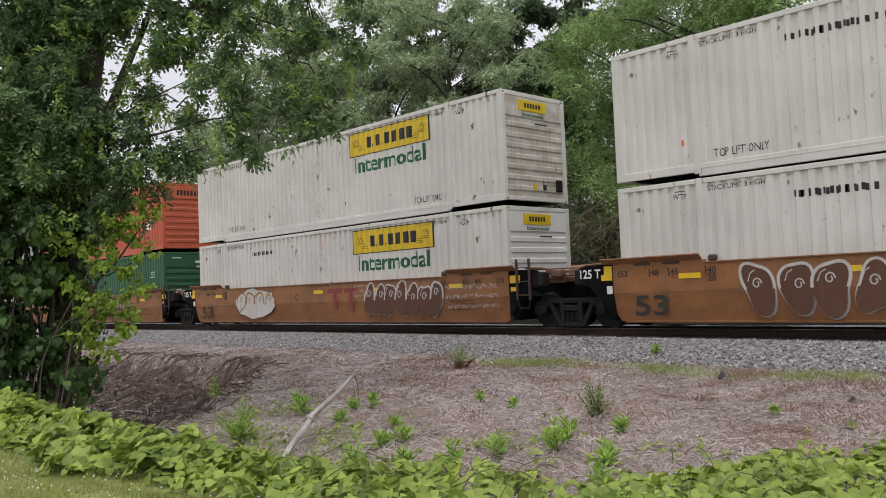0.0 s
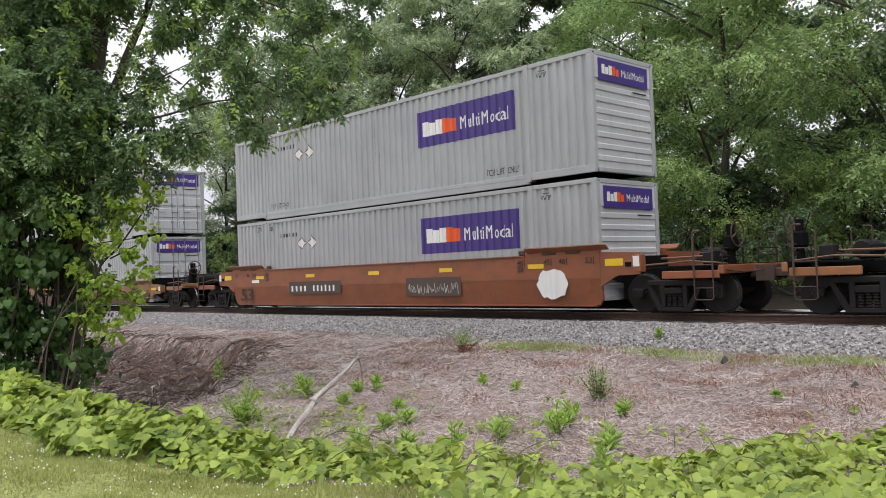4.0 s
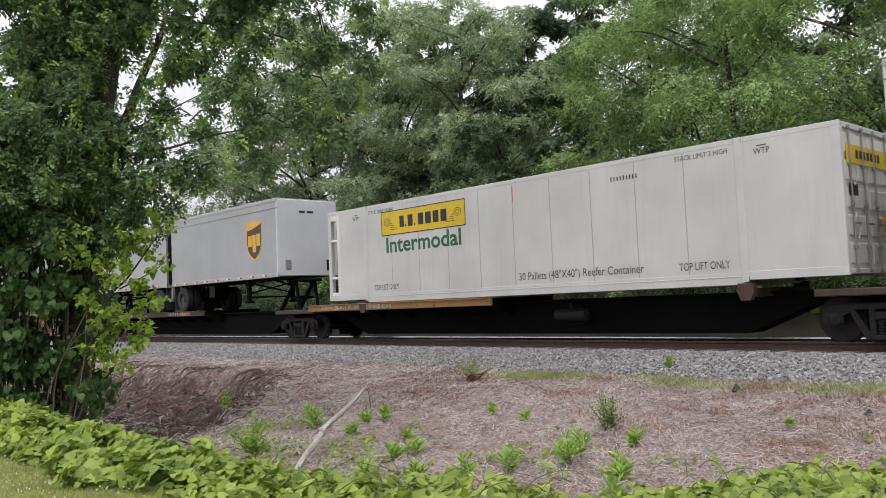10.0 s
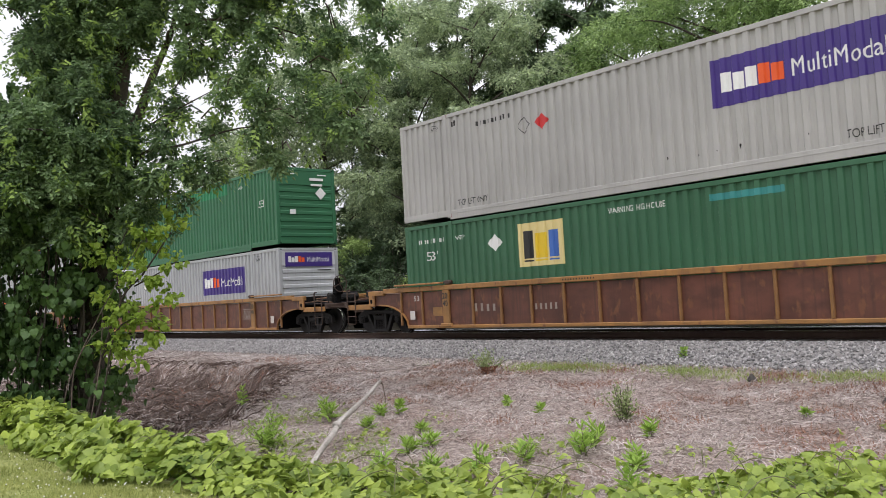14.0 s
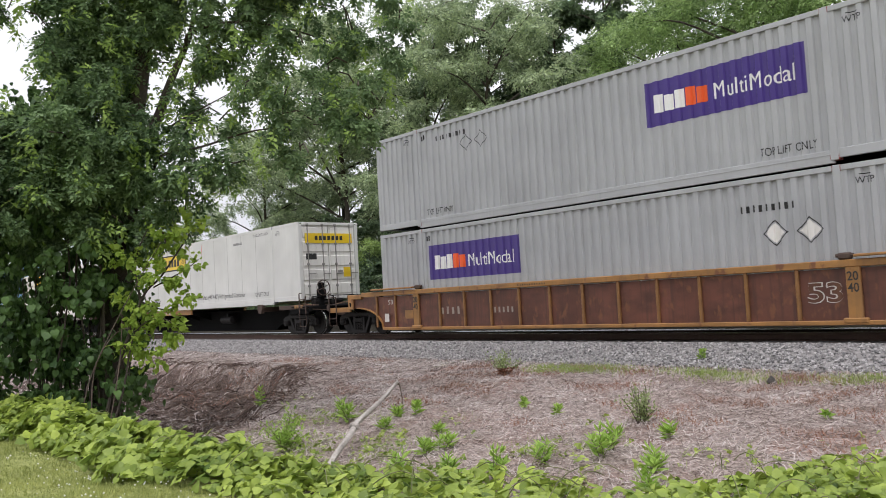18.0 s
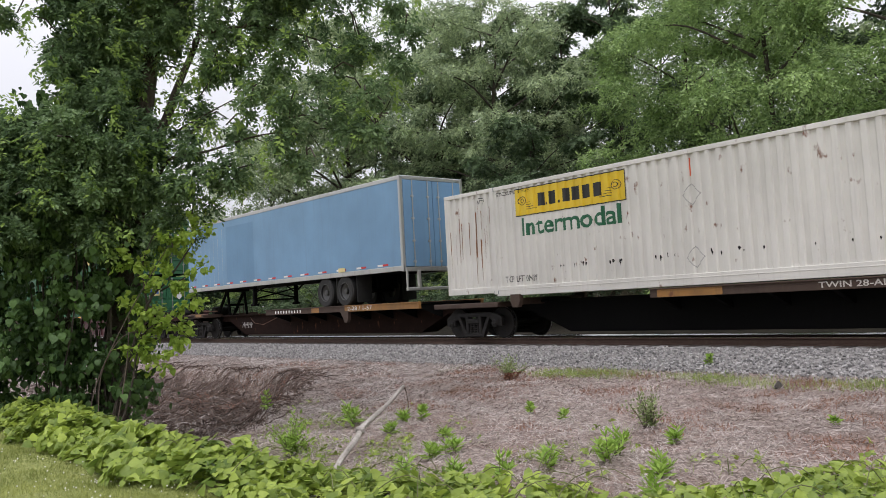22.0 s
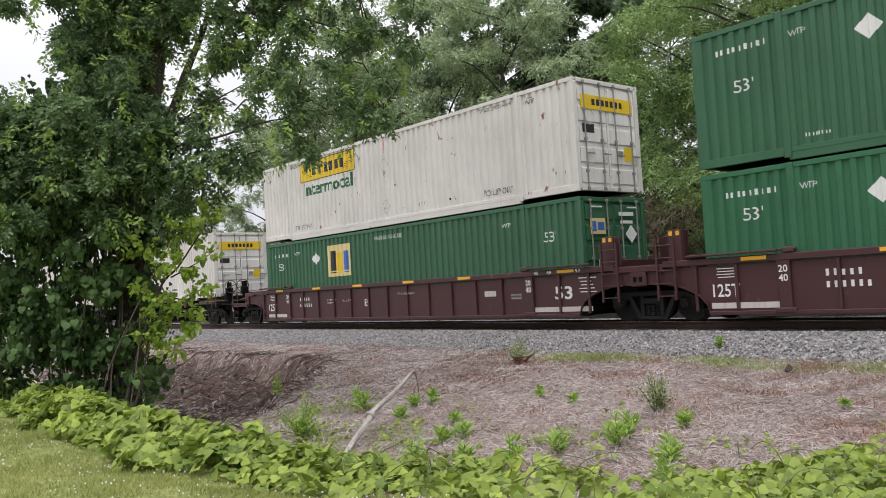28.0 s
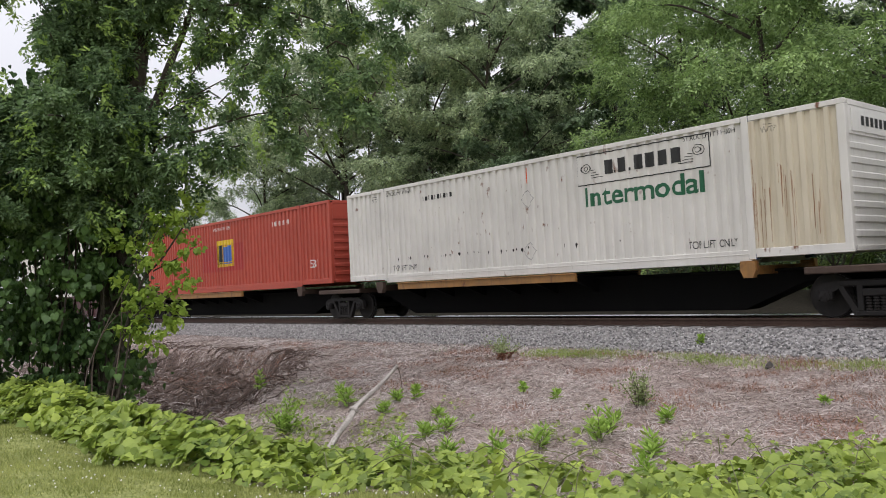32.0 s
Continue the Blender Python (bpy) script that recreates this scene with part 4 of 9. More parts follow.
def joint_end(car, s, full=True):
    """The black articulated end of a well that leans on a truck shared with the next."""
    h = CL / 2
    xc = s * (h + 1.62)
    arm = [(s * (h + 0.17), 0.30), (s * (h + 0.40), 0.30), (s * (h + 0.62), 0.52), (xc - s * 0.3, 0.52), (xc + s * 0.2, 0.80), (xc + s * 0.2, 1.02), (xc - s * 0.5, 1.10), (s * (h + 0.5), 1.25), (s * (h + 0.17), 1.30)]
    part("joint_arm", B().prism(arm, "y", -0.62, 0.62), CAR_BLACK, car)
    # added black block that closes the view through to the lit far ballast
    part("end_skirt", B().prism([(s * (h + 0.165), 0.22), (s * (h + 0.28), 0.22), (s * (h + 0.62), 0.80), (s * (h + 0.165), 0.95)], "y", -1.36, 1.36), CAR_BLACK, car)
    for y in (-1.442, 1.382):
        part("joint_side", B().prism([(s * (h + 0.125), 0.30), (s * (h + 0.78), 0.98), (s * (h + 1.06), 1.02), (s * (h + 1.06), 1.40), (s * (h + 0.9), 1.45), (s * (h + 0.125), 1.47)], "y", y, y + 0.06), CAR_BLACK, car)
        part("joint_cap", B().box(min(s * (h + 0.85), s * (h + 1.2)), max(s * (h + 0.85), s * (h + 1.2)), min(y, y * 0.8), max(y, y * 0.8), 1.03, 1.38, 0.03), GREASE, car)
    if not full:
        return
    part("cross_pipe", B().pipe([(s * (h + 0.4), -1.1, 1.5), (s * (h + 1.0), -1.2, 1.47), (s * (h + 1.35), -1.0, 1.38), (s * (h + 1.75), -0.9, 1.36)], 0.03).pipe([(s * (h + 0.3), -0.8, 1.46), (s * (h + 1.7), -0.75, 1.44)], 0.022), PIPEBROWN, car)
    g = B().box(min(s * (h + 1.0), s * (h + 1.5)), max(s * (h + 1.0), s * (h + 1.5)), -1.0, 1.0, 1.1, 1.26, 0.03)
    g.lathe([(-1.15, 0.07), (-1.12, 0.10), (-0.85, 0.10), (-0.82, 0.06)], "y", (s * (h + 1.3), 0, 1.34), 10)
    g.box(s * (h + 1.45) - 0.1, s * (h + 1.45) + 0.1, -1.2, -0.95, 1.24, 1.42, 0.03).box(s * (h + 1.15) - 0.05, s * (h + 1.15) + 0.05, -1.2, -1.0, 1.3, 1.46, 0.015)
    part("brake_valve", g, PIPEBROWN, car)
    side = lambda x: -1.444
    if s < 0:
        lettering(car, "125 T", -h - 1.02, 1.17, 0.2, WHITEINK, side, 0.56, bold=0.03)
        shape(car, [[(-h - 0.44, 1.10), (-h - 0.15, 1.10), (-h - 0.15, 1.42), (-h - 0.36, 1.42), (-h - 0.36, 1.24), (-h - 0.44, 1.22)]], YELLOWTAPE, side, None, "reflector")
        shape(car, [rect(-h - 0.30, 0.80, -h - 0.15, 0.98)], WHITEINK, side, None, "painted_block")
    else:
        shape(car, [rect(h + 0.16, 1.14, h + 0.50, 1.33)], YELLOWTAPE, side, None, "reflector")
        shape(car, [rect(h + 0.18, 0.94, h + 0.36, 1.04)], YELLOWTAPE, side, None, "reflector")
        part("grab_ladder", shared("joint_ladder", lambda: rail_ladder(0.72, 1.72, 0.40, 3).mesh("grab_ladder", RUSTIRON)), RUSTIRON, car, at=(h + 0.62, -1.475, 0))
        part("sill_step", shared("joint_step", lambda: B().pipe([(-0.18, 0, 0.75), (-0.14, 0, 0.52), (0.16, 0, 0.52), (0.2, 0, 0.75)], 0.013).mesh("sill_step", GREASE)), GREASE, car, at=(h + 0.62, -1.475, 0))


# ---- well cars ----
WY = 1.45


def car_face(x):
    return -WY - 0.0065


def tag_graffiti(car, u0, u1, z0, z1, seed, ink, blobs=5):
    """Sprayed bubble letters: swollen overlapping outlines with a darker filling, no words."""
    rng = random.Random(seed)
    line = SPRAYWHITE if ink is WHITEINK else ink

    def stroke(pts, w, lift):
        """One sprayed line: a band of even width through the points."""
        v, n = [], len(pts)
        for i, p in enumerate(pts):
            a, b = pts[max(i - 1, 0)], pts[min(i + 1, n - 1)]
            dx, dz = b[0] - a[0], b[1] - a[1]
            d = math.hypot(dx, dz) or 1
            v += [(p[0] - dz / d * w, -lift, p[1] + dx / d * w), (p[0] + dz / d * w, -lift, p[1] - dx / d * w)]
        me = bpy.data.meshes.new("sprayed_line")
        me.from_pydata(v, [], [(2 * i, 2 * i + 1, 2 * i + 3, 2 * i + 2) for i in range(n - 1)])
        drape(me, None, car_face)
        me.materials.append(line)
        part("sprayed_line", me, line, car)

    step, zm, half = (u1 - u0) / blobs, (z0 + z1) / 2, (z1 - z0) / 2
    for i in range(blobs):
        cx, cz = u0 + (i + 0.5) * step + rng.uniform(-0.08, 0.08) * step, zm + rng.uniform(-0.06, 0.06) * half
        rx, rz = step * rng.uniform(0.50, 0.62), half * rng.uniform(0.84, 0.96)
        p2, p3, lean = rng.uniform(0, 6.28), rng.uniform(0, 6.28), rng.uniform(-0.25, 0.25)
        ring = []
        for k in range(31):
            a = 6.2832 * k / 30
            q = (abs(math.cos(a)) ** 2.6 + abs(math.sin(a)) ** 2.6) ** (-1 / 2.6) * (0.86 + 0.09 * math.sin(2 * a + p2) + 0.10 * math.sin(3 * a + p3))
            x, z = q * math.cos(a), q * math.sin(a)
            ring.append((cx + rx * (x + lean * z), max(z0, min(z1, cz + rz * z))))
        lift = 0.0012 * i
        if ink is WHITEINK:
            shape(car, [ring[:-1]], SPRAYDARK, car_face, None, "sprayed_fill", lift)
        lift += 0.0006
        stroke(ring, rng.uniform(0.022, 0.032), lift)
        # the eye of the letter, a slit and a gleam
        ex, ez = cx + rx * rng.uniform(-0.25, 0.25), cz + rz * rng.uniform(0.1, 0.4)
        stroke([(ex + 0.10 * math.cos(k * 0.8) * (1 - k / 14), ez + 0.12 * math.sin(k * 0.8) * (1 - k / 14)) for k in range(10)], 0.014, lift)
        sx = cx + rx * rng.uniform(-0.3, 0.3)
        stroke([(sx, cz - rz * 0.82), (sx + 0.03, cz - rz * 0.45), (sx + rng.uniform(-0.08, 0.08), cz - rz * 0.15)], 0.018, lift)
        stroke([(cx - rx * 0.6, cz + rz * 0.25), (cx - rx * 0.45, cz + rz * 0.55), (cx - rx * 0.2, cz + rz * 0.66)], 0.010, lift)


def scribble(car, u0, u1, z0, z1, seed, ink, lines=3):
    rng = random.Random(seed)
    out = []
    for r in range(lines):
        z, x = z1 - (r + 0.6) * (z1 - z0) / lines, u0
        p = (x, z)
        while x < u1:
            x += rng.uniform(0.012, 0.036)
            q = (x, z + rng.uniform(-0.3, 0.3) * (z1 - z0) / lines)
            out.append([p, (p[0] + 0.012, p[1]), (q[0] + 0.012, q[1]), q])
            p = q
    shape(car, out, SPRAYWHITE if ink is WHITEINK else ink, car_face, None, "sprayed_lines", 0.002)


def well_ends(car, ends, tone, top=1.43):
    for s, kind in zip((1, -1), ends):
        if "joint" in kind:
            joint_end(car, s)
            if kind == "joint" and s < 0:
                truck(car, s * (CL / 2 + 1.62))
        else:
            plate_end(car, s, tone, top)
            truck(car, s * (CL / 2 + 1.72))
            car_end(car, s * (CL / 2 + 1.72), s, tone, wheel=(kind == "brake"), tall=1.72 if kind == "brake" else 1.42)


def smooth_well(xf, ends, label, extra=(), top=1.43, tone=None, lower=None, waist=0.82):
    """A well car with plain plate sides."""
    tone = tone or CAR_ORANGE
    lower = lower or tone
    car = new("well_car")
    tagged(car, label, "rail car", "cars of the train")
    h = CL / 2
    x0 = h + 0.12
    car["waist"], car["lean"] = waist, 0.17
    for s in (-1, 1):
        y0, y1 = sorted((s * WY, s * (WY - 0.07)))
        upper = [(-x0, waist), (x0, waist), (x0, top + 0.02), (x0 - 2.2, top + 0.02), (x0 - 2.2, top - 0.05), (-x0 + 2.2, top - 0.05), (-x0 + 2.2, top + 0.02), (-x0, top + 0.02)]
        part("side_plate", B().prism(upper, "y", y0, y1), tone, car)
        cut = 0.7 if lower is not tone else 0.12
        low = [(-x0, waist - 0.003), (-x0 + 0.01, 0.34 if cut < 0.5 else waist - 0.06), (-x0 + cut, 0.2), (x0 - cut, 0.2), (x0 - 0.01, 0.34 if cut < 0.5 else waist - 0.06), (x0, waist - 0.003)]
        n = len(low)
        v = [(x, s * (WY - (waist - z) * 0.17), z) for x, z in low] + [(x, s * (WY - 0.07 - (waist - z) * 0.17), z) for x, z in low]
        part("side_plate", B().add(v, [tuple(range(n)), tuple(range(n, 2 * n))[::-1]] + [(i, (i + 1) % n, n + (i + 1) % n, n + i) for i in range(n)]), lower, car)
        yo, yi = sorted((s * (WY + 0.035), s * (WY - 0.1)))
        part("top_flange", B().box(-x0 + 2.2, x0 - 2.2, yo, yi, top - 0.05, top - 0.02, 0.006), tone, car)
        yo, yi = sorted((s * (WY - 0.085), s * (WY - 0.25)))
        part("bottom_flange", B().box(-x0 + 0.2, x0 - 0.2, yo, yi, 0.165, 0.205, 0.006), lower, car)
        for e in (-1, 1):
            g = B()
            ya, yb = s * (WY - 0.01), s * (WY + 0.13)
            xa, xb = e * (x0 - 2.15), e * (x0 + 0.25)
            g.add([(xa, ya, top + 0.02), (xb, ya, top + 0.02), (xb, yb, top + 0.13), (xa, yb, top + 0.13), (xa, ya, top + 0.05), (xb, ya, top + 0.05), (xb, yb - s * 0.01, top + 0.15), (xa, yb - s * 0.01, top + 0.15)],
                  [(0, 1, 2, 3), (7, 6, 5, 4), (0, 4, 5, 1), (1, 5, 6, 2), (2, 6, 7, 3), (3, 7, 4, 0)])
            part("guide_flap", g, tone, car)
            for q in (0.75, 1.45):
                part("flap_hinge", B().box(e * (x0 - q) - 0.2, e * (x0 - q) + 0.2, min(s * (WY - 0.02), s * (WY + 0.03)), max(s * (WY - 0.02), s * (WY + 0.03)), top - 0.03, top + 0.015, 0.008), RUSTIRON, car)
            part("grab_iron", B().pipe([(e * (x0 - 0.25), s * WY, 0.78), (e * (x0 - 0.25), s * (WY + 0.06), 0.76), (e * (x0 - 0.25), s * (WY + 0.05), 0.52), (e * (x0 - 0.25), s * (WY - 0.03), 0.50)], 0.012), tone, car)
            part("lock_lug", B().box(e * (x0 - 2.36) - 0.09, e * (x0 - 2.36) + 0.09, min(ya, s * 1.32), max(ya, s * 1.32), top - 0.02, top + 0.11, 0.03), RUSTIRON, car)
    part("well_floor", B().box(-h - 0.1, h + 0.1, -WY + 0.1, -WY + 0.4, 0.17, 0.3).box(-h - 0.1, h + 0.1, WY - 0.4, WY - 0.1, 0.17, 0.3)
         .box(-h - 0.1, -h + 0.4, -1.3, 1.3, 0.2, 0.31).box(h - 0.4, h + 0.1, -1.3, 1.3, 0.2, 0.31).box(-0.3, 0.3, -1.3, 1.3, 0.2, 0.31)
         .box(-h - 0.16, -h - 0.1, -1.36, 1.36, 0.2, 1.3).box(h + 0.1, h + 0.16, -1.36, 1.36, 0.2, 1.3), CAR_BLACK, car)
    well_ends(car, ends, tone, top)
    for d in extra:
        car_mark(car, d)
    MOVERS.append((car, xf - h, 0.0, 0.0))
    return car


def car_mark(car, d):
    had = len(car.children)
    lay_mark(car, d)
    if "waist" in car:
        for ob in car.children[had:]:
            lean_in(ob.data, car["waist"], car["lean"])


def lean_in(me, waist, lean):
    """Folds painted marks over the crease of the side."""
    bm = bmesh.new()
    bm.from_mesh(me)
    bmesh.ops.bisect_plane(bm, geom=bm.verts[:] + bm.edges[:] + bm.faces[:], plane_co=(0, 0, waist), plane_no=(0, 0, 1))
    for v in bm.verts:
        if v.co.z < waist:
            v.co.y += (waist - v.co.z) * lean
    bm.to_mesh(me)
    bm.free()


def lay_mark(car, d):
    kind, u = d[0], d[1] - CL / 2
    if kind == "text":
        _, _, z, high, text, ink, wide = d
        lettering(car, text, u, z, high, ink, car_face, wide, bold=0.02)
    elif kind == "rect":
        _, _, z, wide, high, ink = d
        shape(car, [rect(u, z, u + wide, z + high)], ink, car_face, None, "reflector" if ink is REFLECT else "painted_block")
    elif kind == "bars":
        _, _, z, wide, high, n, ink = d
        shape(car, bars(u, z, wide, high, n, 0.35, n + int(u * 10)), ink, car_face, None, "serial_number", 0.003)
    elif kind == "tag":
        tag_graffiti(car, u, d[2] - CL / 2, d[3], d[4], d[5], d[6], d[7])
    elif kind == "scrib":
        scribble(car, u, d[2] - CL / 2, d[3], d[4], d[5], d[6], d[7])
    elif kind == "blob":
        _, _, u1, z0, z1, seed, fill = d
        rng = random.Random(seed)
        u1 -= CL / 2
        n = 26
        pts = [((u + u1) / 2 + (u1 - u) / 2 * math.cos(6.283 * i / n) * rng.uniform(0.86, 1.04), (z0 + z1) / 2 + (z1 - z0) / 2 * math.sin(6.283 * i / n) * rng.uniform(0.8, 1.04)) for i in range(n)]
        shape(car, [pts], fill, car_face, None, "sprayed_fill")


def arch(xa, xb, z0, z1, s):
    """The curved lower edge of a ribbed side over a truck."""
    return [(xa + (xb - xa) * (1 - math.cos(i * math.pi / 12)), z0 + (z1 - z0) * math.sin(i * math.pi / 12)) for i in range(7)]


def ribbed_well(xf, ends, label, tone, chord, extra=(), postmat=None, chordlow=None):
    """A well car with ribbed sides between a top and a bottom chord."""
    car = new("well_car")
    tagged(car, label, "rail car", "cars of the train")
    h = CL / 2
    top = 1.40
    xt = h + 2.75
    chordlow = chordlow or chord
    for s in (-1, 1):
        ya, yb = s * (WY - 0.07), s * (WY - 0.10)
        right = arch(h - 0.1, h + 1.25, 0.2, 0.86, 1)
        left = [(-x, z) for x, z in right][::-1]
        web = [*right, (h + 1.66, 0.86), (h + 1.70, 1.2), (-h - 1.70, 1.2), (-h - 1.66, 0.86), *left]
        part("side_web", B().prism(web, "y", min(ya, yb), max(ya, yb)), tone, car)
        yo, yi = sorted((s * (WY + 0.005), s * (WY - 0.13)))
        part("top_chord", B().box(-h - 1.0, h + 1.0, yo, yi, 1.22, 1.36, 0.015).box(-h - 1.75, -h - 1.0, yo, yi, 1.16, 1.31, 0.015).box(h + 1.0, h + 1.75, yo, yi, 1.16, 1.31, 0.015), chord, car)
        part("bottom_chord", B().box(-h + 0.1, h - 0.1, yo, yi, 0.165, 0.25, 0.012), chordlow, car)
        flange = B()
        for e in (-1, 1):
            pr = [(e * x, z) for x, z in right]
            for (xa, za), (xb, zb) in zip(pr, pr[1:]):
                flange.add([(xa, s * (WY - 0.10), za), (xb, s * (WY - 0.10), zb), (xb, s * WY, zb), (xa, s * WY, za), (xa, s * (WY - 0.10), za + 0.035), (xb, s * (WY - 0.10), zb + 0.035), (xb, s * WY, zb + 0.035), (xa, s * WY, za + 0.035)],
                           [(0, 1, 2, 3), (7, 6, 5, 4), (0, 4, 5, 1), (1, 5, 6, 2), (2, 6, 7, 3), (3, 7, 4, 0)])
        part("arch_flange", flange, chordlow, car)
        rib = shared(("rib", chord.name), lambda: B().box(-0.035, 0.035, -0.06, 0.0, 0.25, 1.225, 0.012).mesh("rib", CAR_RIB if chord is CAR_YELLOW else chordlow))
        wide = shared(("wrib", chord.name), lambda: B().box(-0.13, 0.13, -0.069, 0.0, 0.25, 1.225, 0.012).box(-0.22, 0.22, -0.1, 0.0, 0.2, 0.3, 0.02).mesh("post", postmat or chord))
        us = [1.78 + i * (12.6 / 12) for i in range(13)] + [0.75, CL - 0.75, -0.2, CL + 0.2]
        for i, u in enumerate(us):
            m = pose(u - h, s * (WY - 0.07), 0, 0, 0, 0 if s < 0 else 180)
            part("rib" if 0 < i < 12 or i > 12 else "post", wide if i in (0, 12) else rib, chord, car, at=m)
        for e in (-1, 1):
            part("guide_flap", B().box(min(e * (h - 1.7), e * (h + 0.35)), max(e * (h - 1.7), e * (h + 0.35)), min(s * (WY - 0.04), s * (WY + 0.1)), max(s * (WY - 0.04), s * (WY + 0.1)), 1.40, 1.45, 0.012), chord, car)
            part("lock_lug", B().box(e * (h - 1.9) - 0.12, e * (h - 1.9) + 0.12, min(s * 1.33, s * (WY + 0.02)), max(s * 1.33, s * (WY + 0.02)), 1.36, 1.49, 0.03).rod((e * (h - 1.9) - 0.16, s * 1.42, 1.44), (e * (h - 1.9) + 0.16, s * 1.42, 1.44), 0.035), RUSTIRON, car)
    part("well_floor", B().box(-h, h, -1.36, -1.0, 0.18, 0.3).box(-h, h, 1.0, 1.36, 0.18, 0.3).box(-h - 0.1, -h + 0.4, -1.36, 1.36, 0.2, 0.31).box(h - 0.4, h + 0.1, -1.36, 1.36, 0.2, 0.31)
         .box(-0.3, 0.3, -1.36, 1.36, 0.2, 0.31).box(-h - 0.16, -h - 0.1, -1.35, 1.35, 0.3, 1.3).box(h + 0.1, h + 0.16, -1.35, 1.35, 0.3, 1.3), CAR_BLACK, car)
    for s, kind in zip((1, -1), ends):
        xc = s * (CL / 2 + (1.72 if "joint" not in kind else 1.62))
        xa, xb = sorted((s * (h + 0.16), s * (h + 2.5)))
        for y in (-1.452, 1.39):
            post = part("end_bracket", B().box(s * (h + 1.6) - 0.14, s * (h + 1.6) + 0.14, y, y + 0.062, 0.84, 1.3, 0.02), chord, car)
            part("slot", B().lathe([(y - 0.004, 0.05), (y + 0.066, 0.05)], "y", (s * (h + 1.6), 0, 0.98), 14).box(s * (h + 1.6) - 0.05, s * (h + 1.6) + 0.05, y - 0.004, y + 0.066, 0.98, 1.06, 0), CAR_BLACK, post)
        part("end_deck", B().box(xa, xb, -1.32, 1.32, 1.0, 1.06, 0.02).box(xa, xb, -0.5, 0.5, 0.76, 1.0, 0.02), CAR_BLACK, car)
        if "joint" in kind:
            if kind == "joint" and s < 0:
                truck(car, xc)
            x = s * (h + 0.75)
            tower = B()
            for y in (-1.3, 1.0):
                tower.box(x - 0.17, x + 0.17, y, y + 0.05, 1.1, 2.05, 0.015).box(x - 0.17, x + 0.17, y + 0.25, y + 0.30, 1.1, 2.05, 0.015)
                tower.box(x - s * 0.17 - 0.02, x - s * 0.17 + 0.02, y + 0.05, y + 0.25, 1.1, 2.04, 0.01)
            tower.box(x - 0.06, x + 0.06, -1.0, 1.0, 1.3, 1.5, 0.02)
            part("guide_tower", tower, tone, car)
            for q in (-0.13, 0.05):
                part("reflector", B().box(x + q, x + q + 0.09, -1.306, -1.302, 1.92, 2.02, 0), REFLECT, car)
            part("grab_ladder", shared(("ladder", 1.9), lambda: rail_ladder(0.5, 1.9, 0.45, 5).mesh("grab_ladder", tone)), tone, car, at=(s * (h + 0.9), -1.46, 0))
        else:
            truck(car, xc)
            car_end(car, xc, s, chord, wheel=(kind == "brake"), tall=1.4)
    for d in extra:
        car_mark(car, d)
    MOVERS.append((car, xf - h, 0.0, 0.0))
    return car


# ---- spine cars ----


